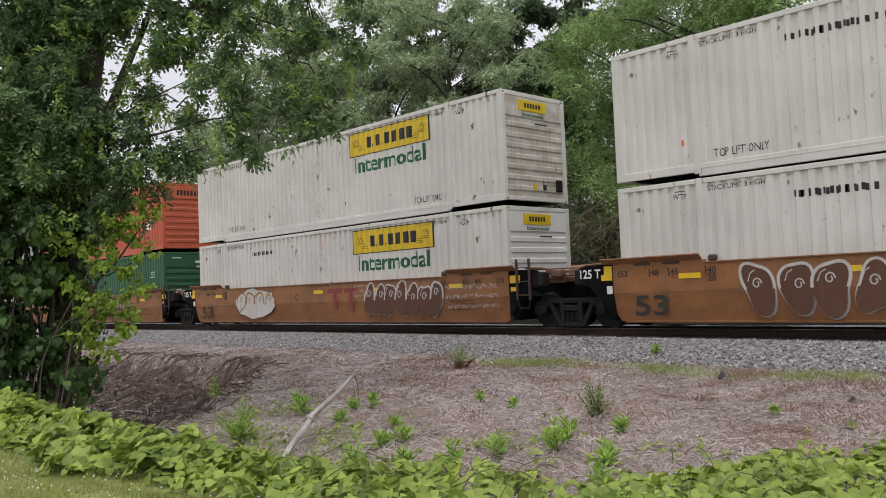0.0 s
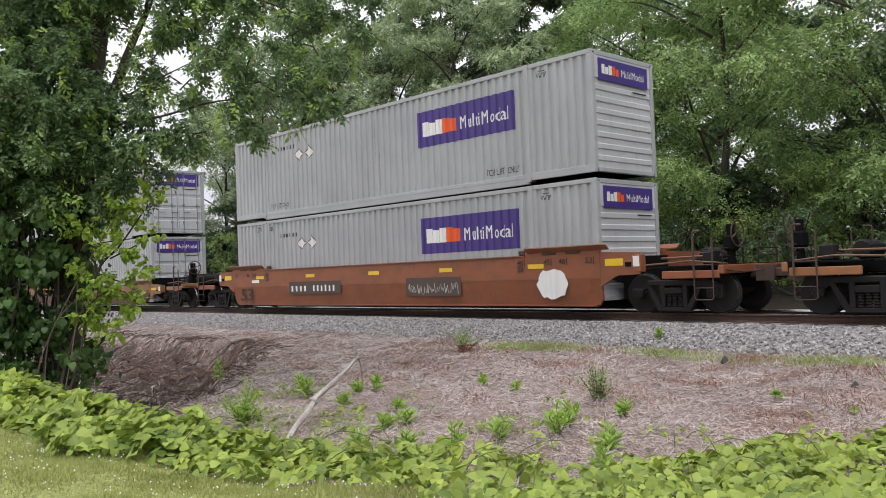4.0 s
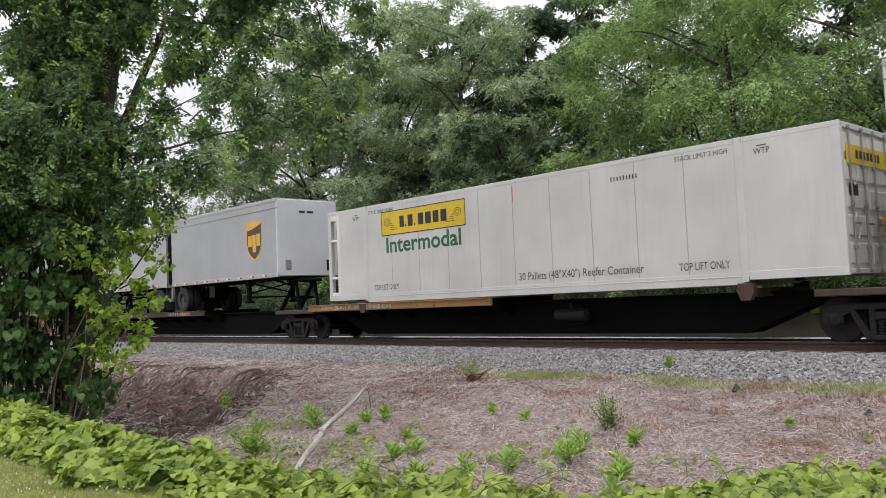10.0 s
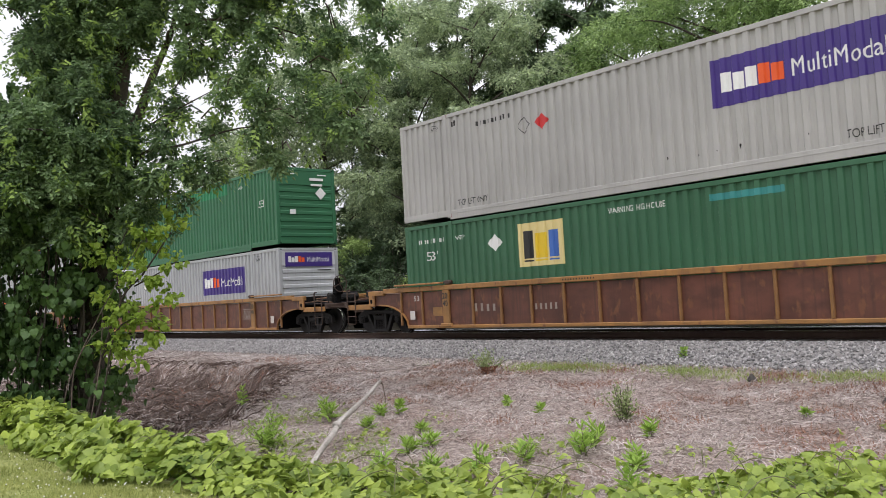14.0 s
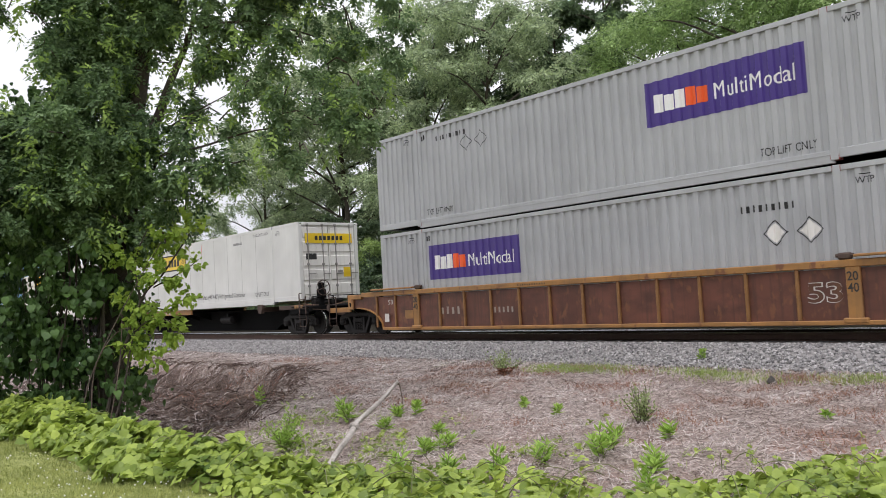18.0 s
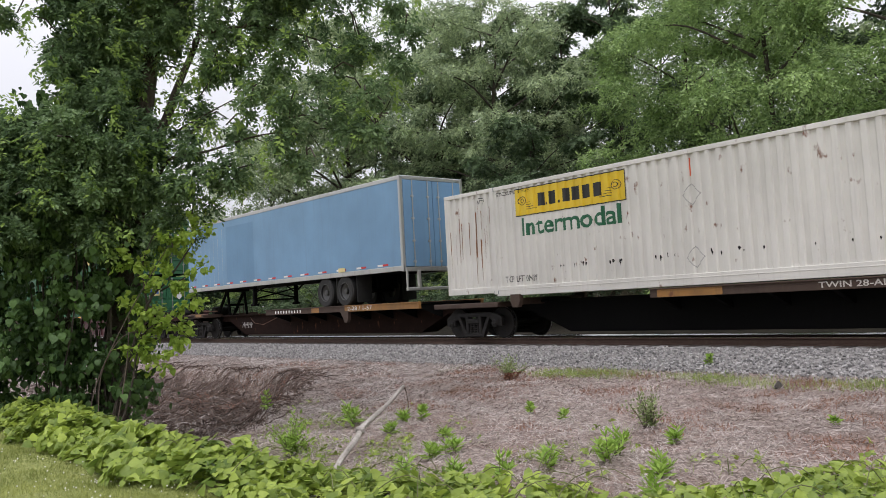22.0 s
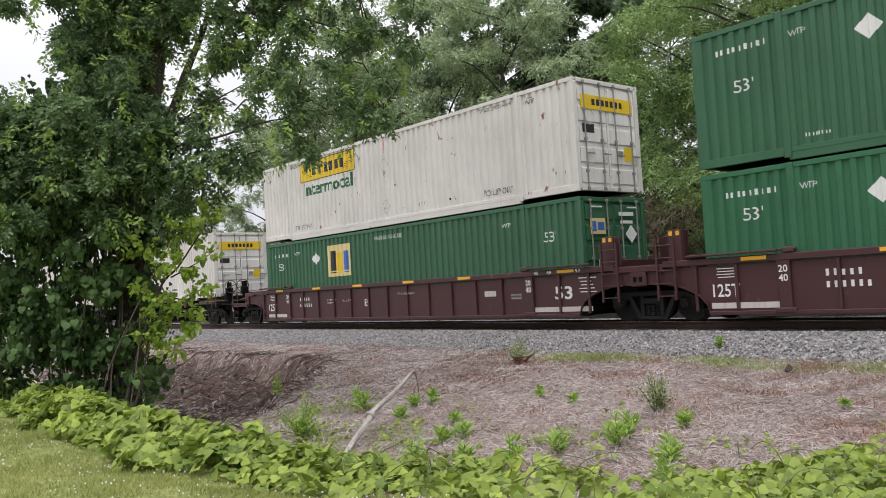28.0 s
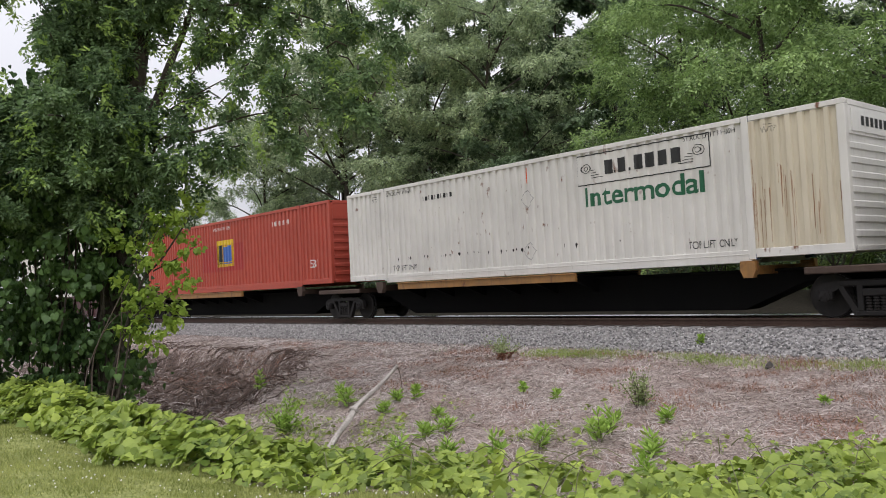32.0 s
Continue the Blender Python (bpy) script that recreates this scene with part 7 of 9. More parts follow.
spine_car(-248.53, 17.3, ("joint_only", "joint"), "black and rust spine car under a ribbed container", [(3.4, 11.4, RUSTIRON)], [("text", 7.6, 0.965, 0.12, "TWIN 28-ALL PURPOSE SPINE CAR", GREYINK, 3.6), ("rect", 11.2, 0.93, 1.6, 0.17, CAR_YELLOW)], brackets=((4.0, RUSTIRON), (15.6, RUSTIRON)))
jb(-250.69, SP, 2.82, "door", "off-white ribbed container with rust-streaked ends", wall=WALLRUST, extra=[("streaks", 0.2, 0.9, 1.7, 16, RUSTINK, 5), ("spots", 4.2, 0.62, 8.5, 26, GREASE, 8), ("streaks", 15.6, 0.2, 0.4, 4, RUSTINK, 9)])
c14 = spine_car(-266.68, 17.3, ("joint_only", "brake"), "black spine car with an orange side deck", [(1.5, 5.5, CAR_YELLOW), (5.5, 10.95, RUSTIRON)], [("text", 5.3, 0.965, 0.13, "2-28 / 1-57", WHITEINK, 1.4), ("bars", 10.2, 0.96, 2.0, 0.13, 10, WHITEINK), ("rect", 7.6, 0.93, 0.5, 0.17, CAR_YELLOW)], brackets=((5.5, RUSTIRON, 1),), beam_paint=BEAMRUST)
lettering_face = lambda x: -0.363
shape(c14, [q for k in range(7) for q in ([(-6.2 + 0.13 * k, 0.42), (-6.18 + 0.13 * k, 0.42), (-6.12 + 0.13 * k, 0.66), (-6.15 + 0.13 * k, 0.66)], [(-6.16 + 0.13 * k, 0.5), (-6.08 + 0.13 * k, 0.58), (-6.09 + 0.13 * k, 0.61), (-6.18 + 0.13 * k, 0.53)])], GREYINK, lettering_face, None, "sprayed_lines")
part("air_pipe", B().pipe([(-5.2, -0.5, 0.85), (-4.8, -0.52, 0.62), (-4.0, -0.55, 0.55), (-3.0, -0.5, 0.8), (-2.4, -0.5, 0.95)], 0.011), PIPEBROWN, c14)
fifth_wheel(c14, -7.6)
trailer(-268.88, 15.92, 2.1, 5.07, BLUE, BLUE, "long sky-blue box trailer with red and white reflectors", False, (3.35, 4.57), legs=5.6, doors=True, stripes=1.2)

# maroon ribbed wells
MAR = [("rect", u, 1.265, 0.55, 0.075, REFLECT) for u in (0.9, 3.6, 6.2, 9.0, 11.6, 15.4)] + [("text", 14.6, 1.255, 0.09, "45", WHITEINK, 0.15), ("text", 15.05, 1.255, 0.09, "48", WHITEINK, 0.15), ("text", 16.0, 1.255, 0.09, "53", WHITEINK, 0.15),
       ("text", 1.68, 1.0, 0.14, "20", WHITEINK, 0.19), ("text", 1.68, 0.82, 0.14, "40", WHITEINK, 0.19), ("text", 14.28, 1.0, 0.14, "20", WHITEINK, 0.19), ("text", 14.28, 0.82, 0.14, "40", WHITEINK, 0.19)]
for xf, ends, letter in ((-290.53, ("plain", "joint"), "A"), (-310.15, ("joint_only", "joint"), "C"), (-329.66, ("joint_only", "brake"), "B")):
    car = ribbed_well(xf, ends, "maroon well car with ribbed sides and white stencils", MAROON, MAROON, MAR)
    lettering(car, "53", 7.15, 0.62, 0.32, WHITEINK, web_face, 0.58, bold=0.03)
    lettering(car, "125T", -7.9, 0.55, 0.27, WHITEINK, web_face, 0.62, bold=0.02)
    lettering(car, letter, -1.3, 0.62, 0.24, WHITEINK, web_face, 0.22)
    shape(car, bars(-5.5, 0.88, 0.75, 0.16, 5, 0.5, 2) + bars(-5.5, 0.66, 0.9, 0.16, 6, 0.5, 3) + bars(-3.6, 0.85, 0.6, 0.06, 7, 0.3, 4) + bars(-3.6, 0.75, 0.4, 0.06, 5, 0.3, 6), WHITEINK, web_face, None, "serial_number")
    shape(car, [rect(7.95 + 0.04 * (k % 3), 1.1 - k * 0.085, 8.5 - 0.05 * (k * 7 % 4), 1.125 - k * 0.085) for k in range(5)] + [rect(-7.8 + 0.03 * (k % 2), 1.12 - k * 0.06, -7.3 - 0.04 * (k * 5 % 3), 1.138 - k * 0.06) for k in range(4)] + bars(5.6, 0.75, 0.4, 0.05, 5, 0.3, 2) + bars(5.6, 0.66, 0.4, 0.05, 5, 0.3, 3), WHITEINK, web_face, None, "stencil_block")
    shape(car, [rect(-7.95, 0.3, -6.3, 0.42), rect(6.3, 0.3, 8.35, 0.42), rect(4.55, 0.75, 5.0, 0.9)], GREYINK, web_face, None, "painted_block")
    scribble(car, -2.6, -2.0, 0.75, 0.95, int(-xf), GREYINK, 1)
    scribble(car, 0.6, 1.5, 0.9, 1.05, int(-xf) + 2, GREYINK, 1)
green(-290.53, UP, 7.25, "door", "dark green ribbed container with a pale yellow sign", extra=[("bars", 2.3, 2.4, 1.2, 0.16, 9, WHITEINK)], zs=1.1)
green(-290.53, LO, 6.5, "door", "green ribbed container with a large amber sign", panel=AMBER, mid=BLUEINK, zs=1.25, body=GREENLIGHT, extra=[("rect", 8.2, 1.4, 1.5, 0.9, GREENPATCH2)])
green(-310.15, UP, 4.5, "door")
green(-310.15, LO, 4.5, "door", body=GREENLIGHT)
jb(-329.66, UP, 2.85, "door", extra=[("spots", 9.0, 0.42, 5, 12, GREASE, 21)])
green(-329.66, LO, 4.46, "door")

# spine cars at the tail
spine_car(-351.78, 15.74, ("brake", "joint"), "black and rust spine car under a ribbed container", [(6.0, 15.6, RUSTIRON)], [("bars", 13.0, 0.97, 1.9, 0.13, 10, GREYINK), ("rect", 12.9, 0.93, 0.5, 0.17, CAR_YELLOW), ("rect", 7.0, 0.93, 0.8, 0.17, CAR_YELLOW)], brackets=((2.2, RUSTIRON), (7.8, RUSTIRON), (14.5, RUSTIRON)), tanks=(6.3, 10.2))
jb(-350.72, SP, 2.83, "door", "off-white ribbed container with yellow and green signs", extra=[("spots", 13.4, 0.62, 2, 7, GREASE, 31)])
spine_car(-368.08, 16.6, ("joint_only", "joint"), "black and rust spine car under a ribbed container", [(6.5, 13.5, CAR_YELLOW)], (), brackets=((2.0, CAR_YELLOW), (14.4, RUSTIRON)))
jb(-368.01, SP, 9.78, "wall", "dirty white ribbed container with black and green signs", panel=None, extra=[("spots", 2.5, 0.62, 8.5, 30, GREASE, 44), ("streaks", 14.2, 0.4, 1.8, 26, RUSTINK, 12), ("rect", 14.22, 0.22, 1.8, 2.55, STAINED)], sign=False)
board(MOVERS[-1][0], "pale")
spine_car(-385.28, 16.8, ("joint_only", "plain"), "black and rust spine car under a red container", [(6.5, 13.5, CAR_YELLOW)], (), brackets=((2.0, RUSTIRON), (14.4, RUSTIRON)))
container(-385.25, SP, RED, "wall", [("rect", 6.0, 0.8, 3.8, 1.1, REDPATCH), ("block", 7.5, 0.98, YELLOW, BLUEINK), ("bars", 12.2, 2.3, 1.3, 0.22, 9, WHITEINK), ("text", 7.2, 2.5, 0.14, "WARNING HIGH CUBE", WHITEINK, 1.5), ("text", 14.8, 0.62, 0.3, "53'", WHITEINK, 0.42)], "red ribbed container with a yellow and blue sign", wall=RED)
ribbed_well(-408.6, ("plain", "plain"), "maroon well car with ribbed sides", MAROON, MAROON)
jb(-408.6, LO, 2.85, "wall")
jb(-408.6, LO + CH, 2.85, "wall")

# ---- plants ----
BARK = rough_stuff("furrowed_bark", (0.022, 0.018, 0.014), (0.11, 0.09, 0.07), 3.0, 26.0, 0.95, 0.9)
TWIG = rough_stuff("dead_twig_bark", (0.05, 0.036, 0.028), (0.20, 0.155, 0.125), 4.0, 40.0, 0.95, 0.4)
DEADVINE = rough_stuff("dry_tan_vine_stems", (0.10, 0.082, 0.05), (0.34, 0.29, 0.185), 4.0, 40.0, 0.95, 0.3)
PALEWOOD = rough_stuff("bleached_dead_wood", (0.17, 0.15, 0.13), (0.50, 0.465, 0.425), 2.5, 24.0, 0.9, 0.5)


def straw_material():
    m = MATS["bleached_straw"] = bpy.data.materials.new("bleached_straw")
    n, l, b = nodes_of(m)
    geo = n.new("ShaderNodeNewGeometry")
    one = ramp_mix(n, l, geo.outputs["Random Per Island"], (0.15, 0.11, 0.093), (0.62, 0.56, 0.53))
    brown = ramp_mix(n, l, geo.outputs["Random Per Island"], (0.07, 0.048, 0.038), (0.34, 0.265, 0.225))
    patch = noise_fac(n, l, geo.outputs["Position"], 1.1, 0.45, 0.72, 6.0)
    l.new(ramp_mix(n, l, patch, one, brown), b.inputs["Base Color"])
    b.inputs["Roughness"].default_value = 0.85
    return m


STRAWMAT = straw_material()
LEAF_NEAR = leafy("boxelder_leaves", (0.038, 0.08, 0.04), (0.26, 0.375, 0.165), 0.45, 0.45, 0.6)
LEAF_TIP = leafy("young_boxelder_leaves", (0.13, 0.23, 0.05), (0.37, 0.50, 0.13), 0.5, 0.45, 1.5)
LEAF_VINE = leafy("vine_leaves", (0.022, 0.055, 0.018), (0.135, 0.235, 0.065), 0.45, 0.3, 0.8)
LEAF_SAP = leafy("sapling_leaves", (0.14, 0.24, 0.035), (0.42, 0.55, 0.095), 0.5, 0.5, 1.2)
LEAF_BRIGHT = leafy("bright_walnut_leaves", (0.05, 0.105, 0.032), (0.44, 0.60, 0.22), 0.45, 0.36, 0.8)
LEAF_MID = leafy("greyish_green_leaves", (0.068, 0.112, 0.062), (0.55, 0.655, 0.37), 0.5, 0.36, 0.7)
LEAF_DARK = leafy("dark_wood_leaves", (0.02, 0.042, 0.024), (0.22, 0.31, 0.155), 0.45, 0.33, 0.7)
LEAF_SCRUB = leafy("scrub_leaves", (0.06, 0.115, 0.032), (0.46, 0.60, 0.20), 0.5, 0.36, 0.8)
# thicket leaves carry the shade under the canopy in their colour
LEAF_THICKET = leafy("shade_toned_thicket_leaves", (0.02, 0.04, 0.022), (0.115, 0.175, 0.08), 0.5, 0.3, 0.5)
LEAF_KUDZU = leafy("kudzu_leaves", (0.045, 0.10, 0.014), (0.43, 0.53, 0.095), 0.42, 0.32, 1.6)
LEAF_WEED = leafy("fresh_weed_leaves", (0.17, 0.30, 0.04), (0.38, 0.54, 0.11), 0.55, 0.35, 3.0)
LEAF_SHRUB = leafy("dull_shrub_leaves", (0.15, 0.21, 0.08), (0.34, 0.40, 0.17), 0.6, 0.3, 3.0)
LEAF_GRASS = leafy("lawn_blades", (0.13, 0.175, 0.035), (0.47, 0.49, 0.17), 0.6, 0.35, 1.4)
LEAF_VERGE = leafy("verge_blades", (0.17, 0.26, 0.05), (0.38, 0.46, 0.14), 0.6, 0.3, 1.2)
LEAF_RED = leafy("withered_red_stalks", (0.16, 0.062, 0.038), (0.42, 0.21, 0.13), 0.7, 0.3, 1.0)
CLOVER = rough_stuff("clover_heads", (0.55, 0.55, 0.48), (0.85, 0.85, 0.8), 5, 60, 0.8, 0.2)


def unit(v):
    return v / np.maximum(np.linalg.norm(v, axis=-1, keepdims=True), 1e-9)


def kites(base, way, side, length, width, fold=0.25):
    """Folded leaves: base point, way to the tip, side direction."""
    n = len(base)
    up = unit(np.cross(way, side))
    v = np.empty((n, 4, 3))
    L, W = length[:, None], width[:, None]
    v[:, 0] = base
    v[:, 1] = base + way * L * 0.42 + side * W + up * W * fold
    v[:, 2] = base + way * L
    v[:, 3] = base + way * L * 0.42 - side * W + up * W * fold
    k = (np.arange(n) * 4)[:, None]
    f = np.concatenate([k + [0, 1, 2], k + [0, 2, 3]])
    return v.reshape(-1, 3), f


def crown_points(lobes, n, rng, hollow=0.5, clumps=18):
    """Points in the lobes of a crown, thicker to the outside, and the way out."""
    L = np.array(lobes, float)
    if L.shape[1] == 4:
        L = np.c_[L[:, :3], L[:, 3:4], L[:, 3:4], L[:, 3:4] * 0.85]
    vol = (L[:, 3] * L[:, 4] * L[:, 5]) ** 0.75
    pick = rng.choice(len(L), n, p=vol / vol.sum())
    d = unit(rng.normal(size=(n, 3)))
    r = (hollow + (1 - hollow) * rng.random(n) ** 0.6) * (1 + 0.16 * rng.normal(size=n))
    # bunch the leaves into clumps
    seeds = unit(rng.normal(size=(len(L), clumps, 3)))
    near = np.einsum("nk,nsk->ns", d, seeds[pick]).argmax(1)
    d = unit(d * 0.5 + seeds[pick, near] * 0.75)
    return L[pick, :3] + d * L[pick, 3:6] * r[:, None], d


def clusters(lobes, rng, share=0.36, per=9.0, cut=0.85):
    """Breaks each lobe of a crown into small leafy bunches, with air between them."""
    out = []
    for q in lobes:
        c, r = np.array(q[:3]), np.array(q[3:6]) if len(q) > 3 + 1 else np.array([q[3]] * 3)
        k = max(3, int(per * float(np.prod(r)) ** (2 / 3)))
        d = unit(rng.normal(size=(k, 3))) * (rng.random((k, 1)) ** 0.5) * cut
        size = max(0.16, share * float(np.prod(r)) ** (1 / 3)) * rng.uniform(0.65, 1.3, k)
        for p, z in zip(c + d * r, size):
            out.append((*p, z, z, z * 0.62))
    return out


def sprays(pos, out, k, length, leaf, width, rng, droop=0.5):
    """Hanging compound leaves with k leaflets each."""
    n = len(pos)
    d = unit(out * 0.7 + rng.normal(size=(n, 3)) * 0.55 + np.array([0, 0, -droop]))
    s = unit(np.cross(d, np.array([0, 0, 1.0]) + rng.normal(size=(n, 3)) * 0.35))
    t = (np.arange(k) + 0.5) / k
    sg = np.where(np.arange(k) % 2 == 0, 1.0, -1.0)
    sg[-1] = 0.0
    ln = length * rng.uniform(0.6, 1.3, n)
    base = pos[:, None] + d[:, None] * (t[None, :, None] * ln[:, None, None])
    base[..., 2] -= (t ** 2)[None] * ln[:, None] * 0.25
    way = unit(d[:, None] * 0.7 + s[:, None] * sg[None, :, None] * 0.9 + rng.normal(size=(n, k, 3)) * 0.22 + np.array([0, 0, -0.2]))
    side = unit(np.cross(way, np.cross(d, s)[:, None] + rng.normal(size=(n, k, 3)) * 0.35))
    m = n * k
    return kites(base.reshape(m, 3), way.reshape(m, 3), side.reshape(m, 3), leaf * rng.uniform(0.65, 1.25, m), width * rng.uniform(0.7, 1.2, m))


def limb(b, pts, r0, r1, n=9, wob=0.0, rng=None):
    """A tapered limb through points, added to a B as one skin."""
    P = [Vector(p) for p in pts]
    fine = []
    for i in range(len(P) - 1):
        p0, p1, p2, p3 = P[max(i - 1, 0)], P[i], P[i + 1], P[min(i + 2, len(P) - 1)]
        for j in range(4):
            t = j / 4
            fine.append(0.5 * ((2 * p1) + (p2 - p0) * t + (2 * p0 - 5 * p1 + 4 * p2 - p3) * t * t + (3 * p1 - p0 - 3 * p2 + p3) * t ** 3))
    fine.append(P[-1])
    v, f = [], []
    m = len(fine)
    for i, c in enumerate(fine):
        d = (fine[min(i + 1, m - 1)] - fine[max(i - 1, 0)]).normalized()
        u = d.cross(Vector((0.31, 0.95, 0.1))).normalized()
        w = d.cross(u)
        r = r0 + (r1 - r0) * (i / (m - 1)) ** 0.8
        for k in range(n):
            a = 2 * math.pi * k / n
            q = r * (1 + (wob * math.sin(3 * a + i * 0.9) if wob else 0))
            v.append(c + (u * math.cos(a) + w * math.sin(a)) * q)
    for i in range(m - 1):
        for k in range(n):
            f.append((i * n + k, i * n + (k + 1) % n, (i + 1) * n + (k + 1) % n, (i + 1) * n + k))
    f.append(tuple(range((m - 1) * n, m * n)))
    b.add(v, f)
    return b


def near_tree():
    rng = np.random.default_rng(11)
    t = new("boxelder_tree")
    tagged(t, "shady boxelder tree with a trunk wrapped in green vines", "tree")
    tr = B()
    limb(tr, [(-15.4, -11.75, -1.2), (-15.2, -11.62, 0.4), (-14.92, -11.46, 2.2), (-14.66, -11.33, 4.2), (-14.3, -11.1, 6.4), (-14.0, -10.9, 8.6)], 0.34, 0.10, 12, 0.06)
    part("trunk", tr, BARK, t, smooth=True)
    for pts, r in (([(-14.62, -11.3, 3.9), (-14.3, -11.0, 4.5), (-14.14, -10.87, 4.99), (-13.92, -10.7, 5.55), (-13.73, -10.54, 6.07), (-13.59, -10.46, 6.81)], 0.115), ([(-14.3, -11.1, 4.1), (-13.65, -11.0, 4.29), (-13.26, -10.76, 4.47), (-12.84, -10.34, 4.74)], 0.03), ([(-14.4, -11.2, 3.2), (-13.4, -11.3, 3.7), (-12.86, -10.86, 3.79), (-12.2, -10.18, 4.01), (-11.43, -9.36, 4.05)], 0.035),
                   ([(-13.8, -10.6, 5.8), (-13.16, -10.79, 5.86), (-12.55, -10.15, 5.97), (-11.91, -9.44, 5.74), (-11.41, -8.88, 5.42)], 0.04), ([(-14.85, -11.4, 2.7), (-15.2, -12.2, 3.2), (-15.7, -13.0, 3.2)], 0.06),
                   ([(-14.9, -11.45, 2.3), (-14.3, -11.4, 2.9), (-13.5, -11.3, 3.2)], 0.05)):
        part("limb", limb(B(), pts, r, r * 0.25, 8, 0.05), BARK, t, smooth=True)
    # place, radius and thickness of each bough
    lobes = [(-13.59, -10.48, 5.48, 0.5, 0.8), (-13.47, -10.56, 4.54, 0.45, 0.8), (-12.92, -10.19, 5.27, 0.45, 0.8), (-12.42, -10.04, 4.79, 0.4, 0.8), (-13.45, -10.93, 4.1, 0.37, 0.9), (-11.08, -9.1, 5.29, 0.37, 0.8), (-10.36, -8.69, 5.93, 0.37, 0.7), 
             (-14.9, -11.76, 5.74, 0.95, 1.0), (-14.94, -12.32, 5.1, 0.7, 1.0), (-14.48, -11.37, 6.37, 0.85, 1.0), (-14.01, -10.89, 6.64, 0.6, 0.9), (-14.3, -11.89, 4.54, 0.72, 1.0), (-14.38, -11.17, 5.41, 0.48, 1.0), (-14.1, -12.49, 3.91, 0.83, 1.0), (-14.95, -13.11, 4.04, 0.89, 1.0),
             (-14.79, -13.16, 3.12, 1.01, 1.0), (-13.83, -11.88, 3.59, 0.7, 1.0), (-14.11, -12.41, 2.94, 0.74, 1.0), (-13.6, -11.38, 4.08, 0.49, 1.0), (-13.1, -11.24, 3.44, 0.54, 1.0), (-13.68, -11.67, 3.02, 0.61, 1.0), (-12.48, -10.85, 3.38, 0.47, 0.9), (-12.0, -10.5, 3.45, 0.44, 0.8),
             (-13.13, -11.05, 2.71, 0.39, 0.9), (-13.34, -11.39, 2.39, 0.35, 0.7), (-12.75, -10.36, 5.89, 0.53, 1.0), (-12.27, -9.87, 6.15, 0.58, 1.2), (-11.75, -9.55, 5.58, 0.49, 1.0), (-11.93, -9.99, 5.11, 0.45, 0.9), (-11.03, -9.11, 5.99, 0.45, 0.9), (-10.65, -8.95, 5.49, 0.39, 0.8),
             (-10.31, -8.83, 4.87, 0.34, 0.8), (-11.07, -9.58, 4.28, 0.47, 0.9), (-11.51, -10.05, 4.17, 0.47, 0.9), (-10.49, -9.27, 4.43, 0.43, 0.8), (-10.69, -9.43, 3.79, 0.43, 0.9), (-11.2, -9.95, 3.58, 0.4, 0.8), (-11.73, -10.24, 3.78, 0.44, 0.8), (-10.33, -9.19, 3.91, 0.34, 0.6),
             (-12.11, -10.42, 4.52, 0.31, 0.9), (-12.97, -10.52, 5.13, 0.46, 0.7), (-12.79, -10.53, 4.26, 0.44, 0.9), (-13.46, -10.71, 4.82, 0.39, 0.5), (-15.69, -12.37, 6.35, 0.53, 0.5), (-16.18, -12.93, 6.79, 0.46, 0.5), (-13.18, -10.55, 6.22, 0.47, 1.2), (-10.11, -8.67, 5.54, 0.27, 0.35),
             (-11.13, -9.42, 4.97, 0.35, 0.9), (-14.59, -11.05, 7.94, 1.44, 1.0), (-12.62, -9.64, 7.57, 1.29, 0.9), (-15.6, -12.1, 7.69, 1.03, 0.9), (-11.0, -8.87, 6.91, 0.76, 1.0), (-15.85, -13.75, 3.65, 1.04, 1.0), (-16.58, -13.77, 4.95, 0.69, 0.6)]
    bunch = [q for a, b, c, r, w in lobes for q in clusters([(a, b, c, r * 1.05)], rng, 0.34, 26.0 * w)]
    p, o = crown_points(bunch, 62000, rng, 0.15, 7)
    v, f = sprays(p, o, 6, 0.18, 0.088, 0.026, rng, 0.5)
    part("crown", np_mesh("crown", v, f, LEAF_NEAR), LEAF_NEAR, t)
    p, o = crown_points([(a, b, c, r * 1.02) for a, b, c, r, w in lobes], 620, rng, 0.95)
    # young tips in small bunches
    p = np.repeat(p, 3, 0) + rng.normal(0, 0.06, (len(p) * 3, 3))
    v, f = sprays(p, np.repeat(o, 3, 0), 6, 0.20, 0.11, 0.027, rng, 0.6)
    part("young_leaves", np_mesh("young_leaves", v, f, LEAF_TIP), LEAF_TIP, t, "yellow-green young leaves at the twig ends")
    tw = random.Random(3)
    for i in range(64):
        a, b_, c, r, _ = lobes[tw.randrange(len(lobes))]
        q = Vector((tw.gauss(0, 1), tw.gauss(0, 1), tw.gauss(0, 1))).normalized()
        s0 = Vector((a, b_, c))
        part("twig", B().pipe([s0, s0 + q * r * 0.5 + Vector((0, 0, 0.1)), s0 + q * r], 0.013, 5), BARK, t)


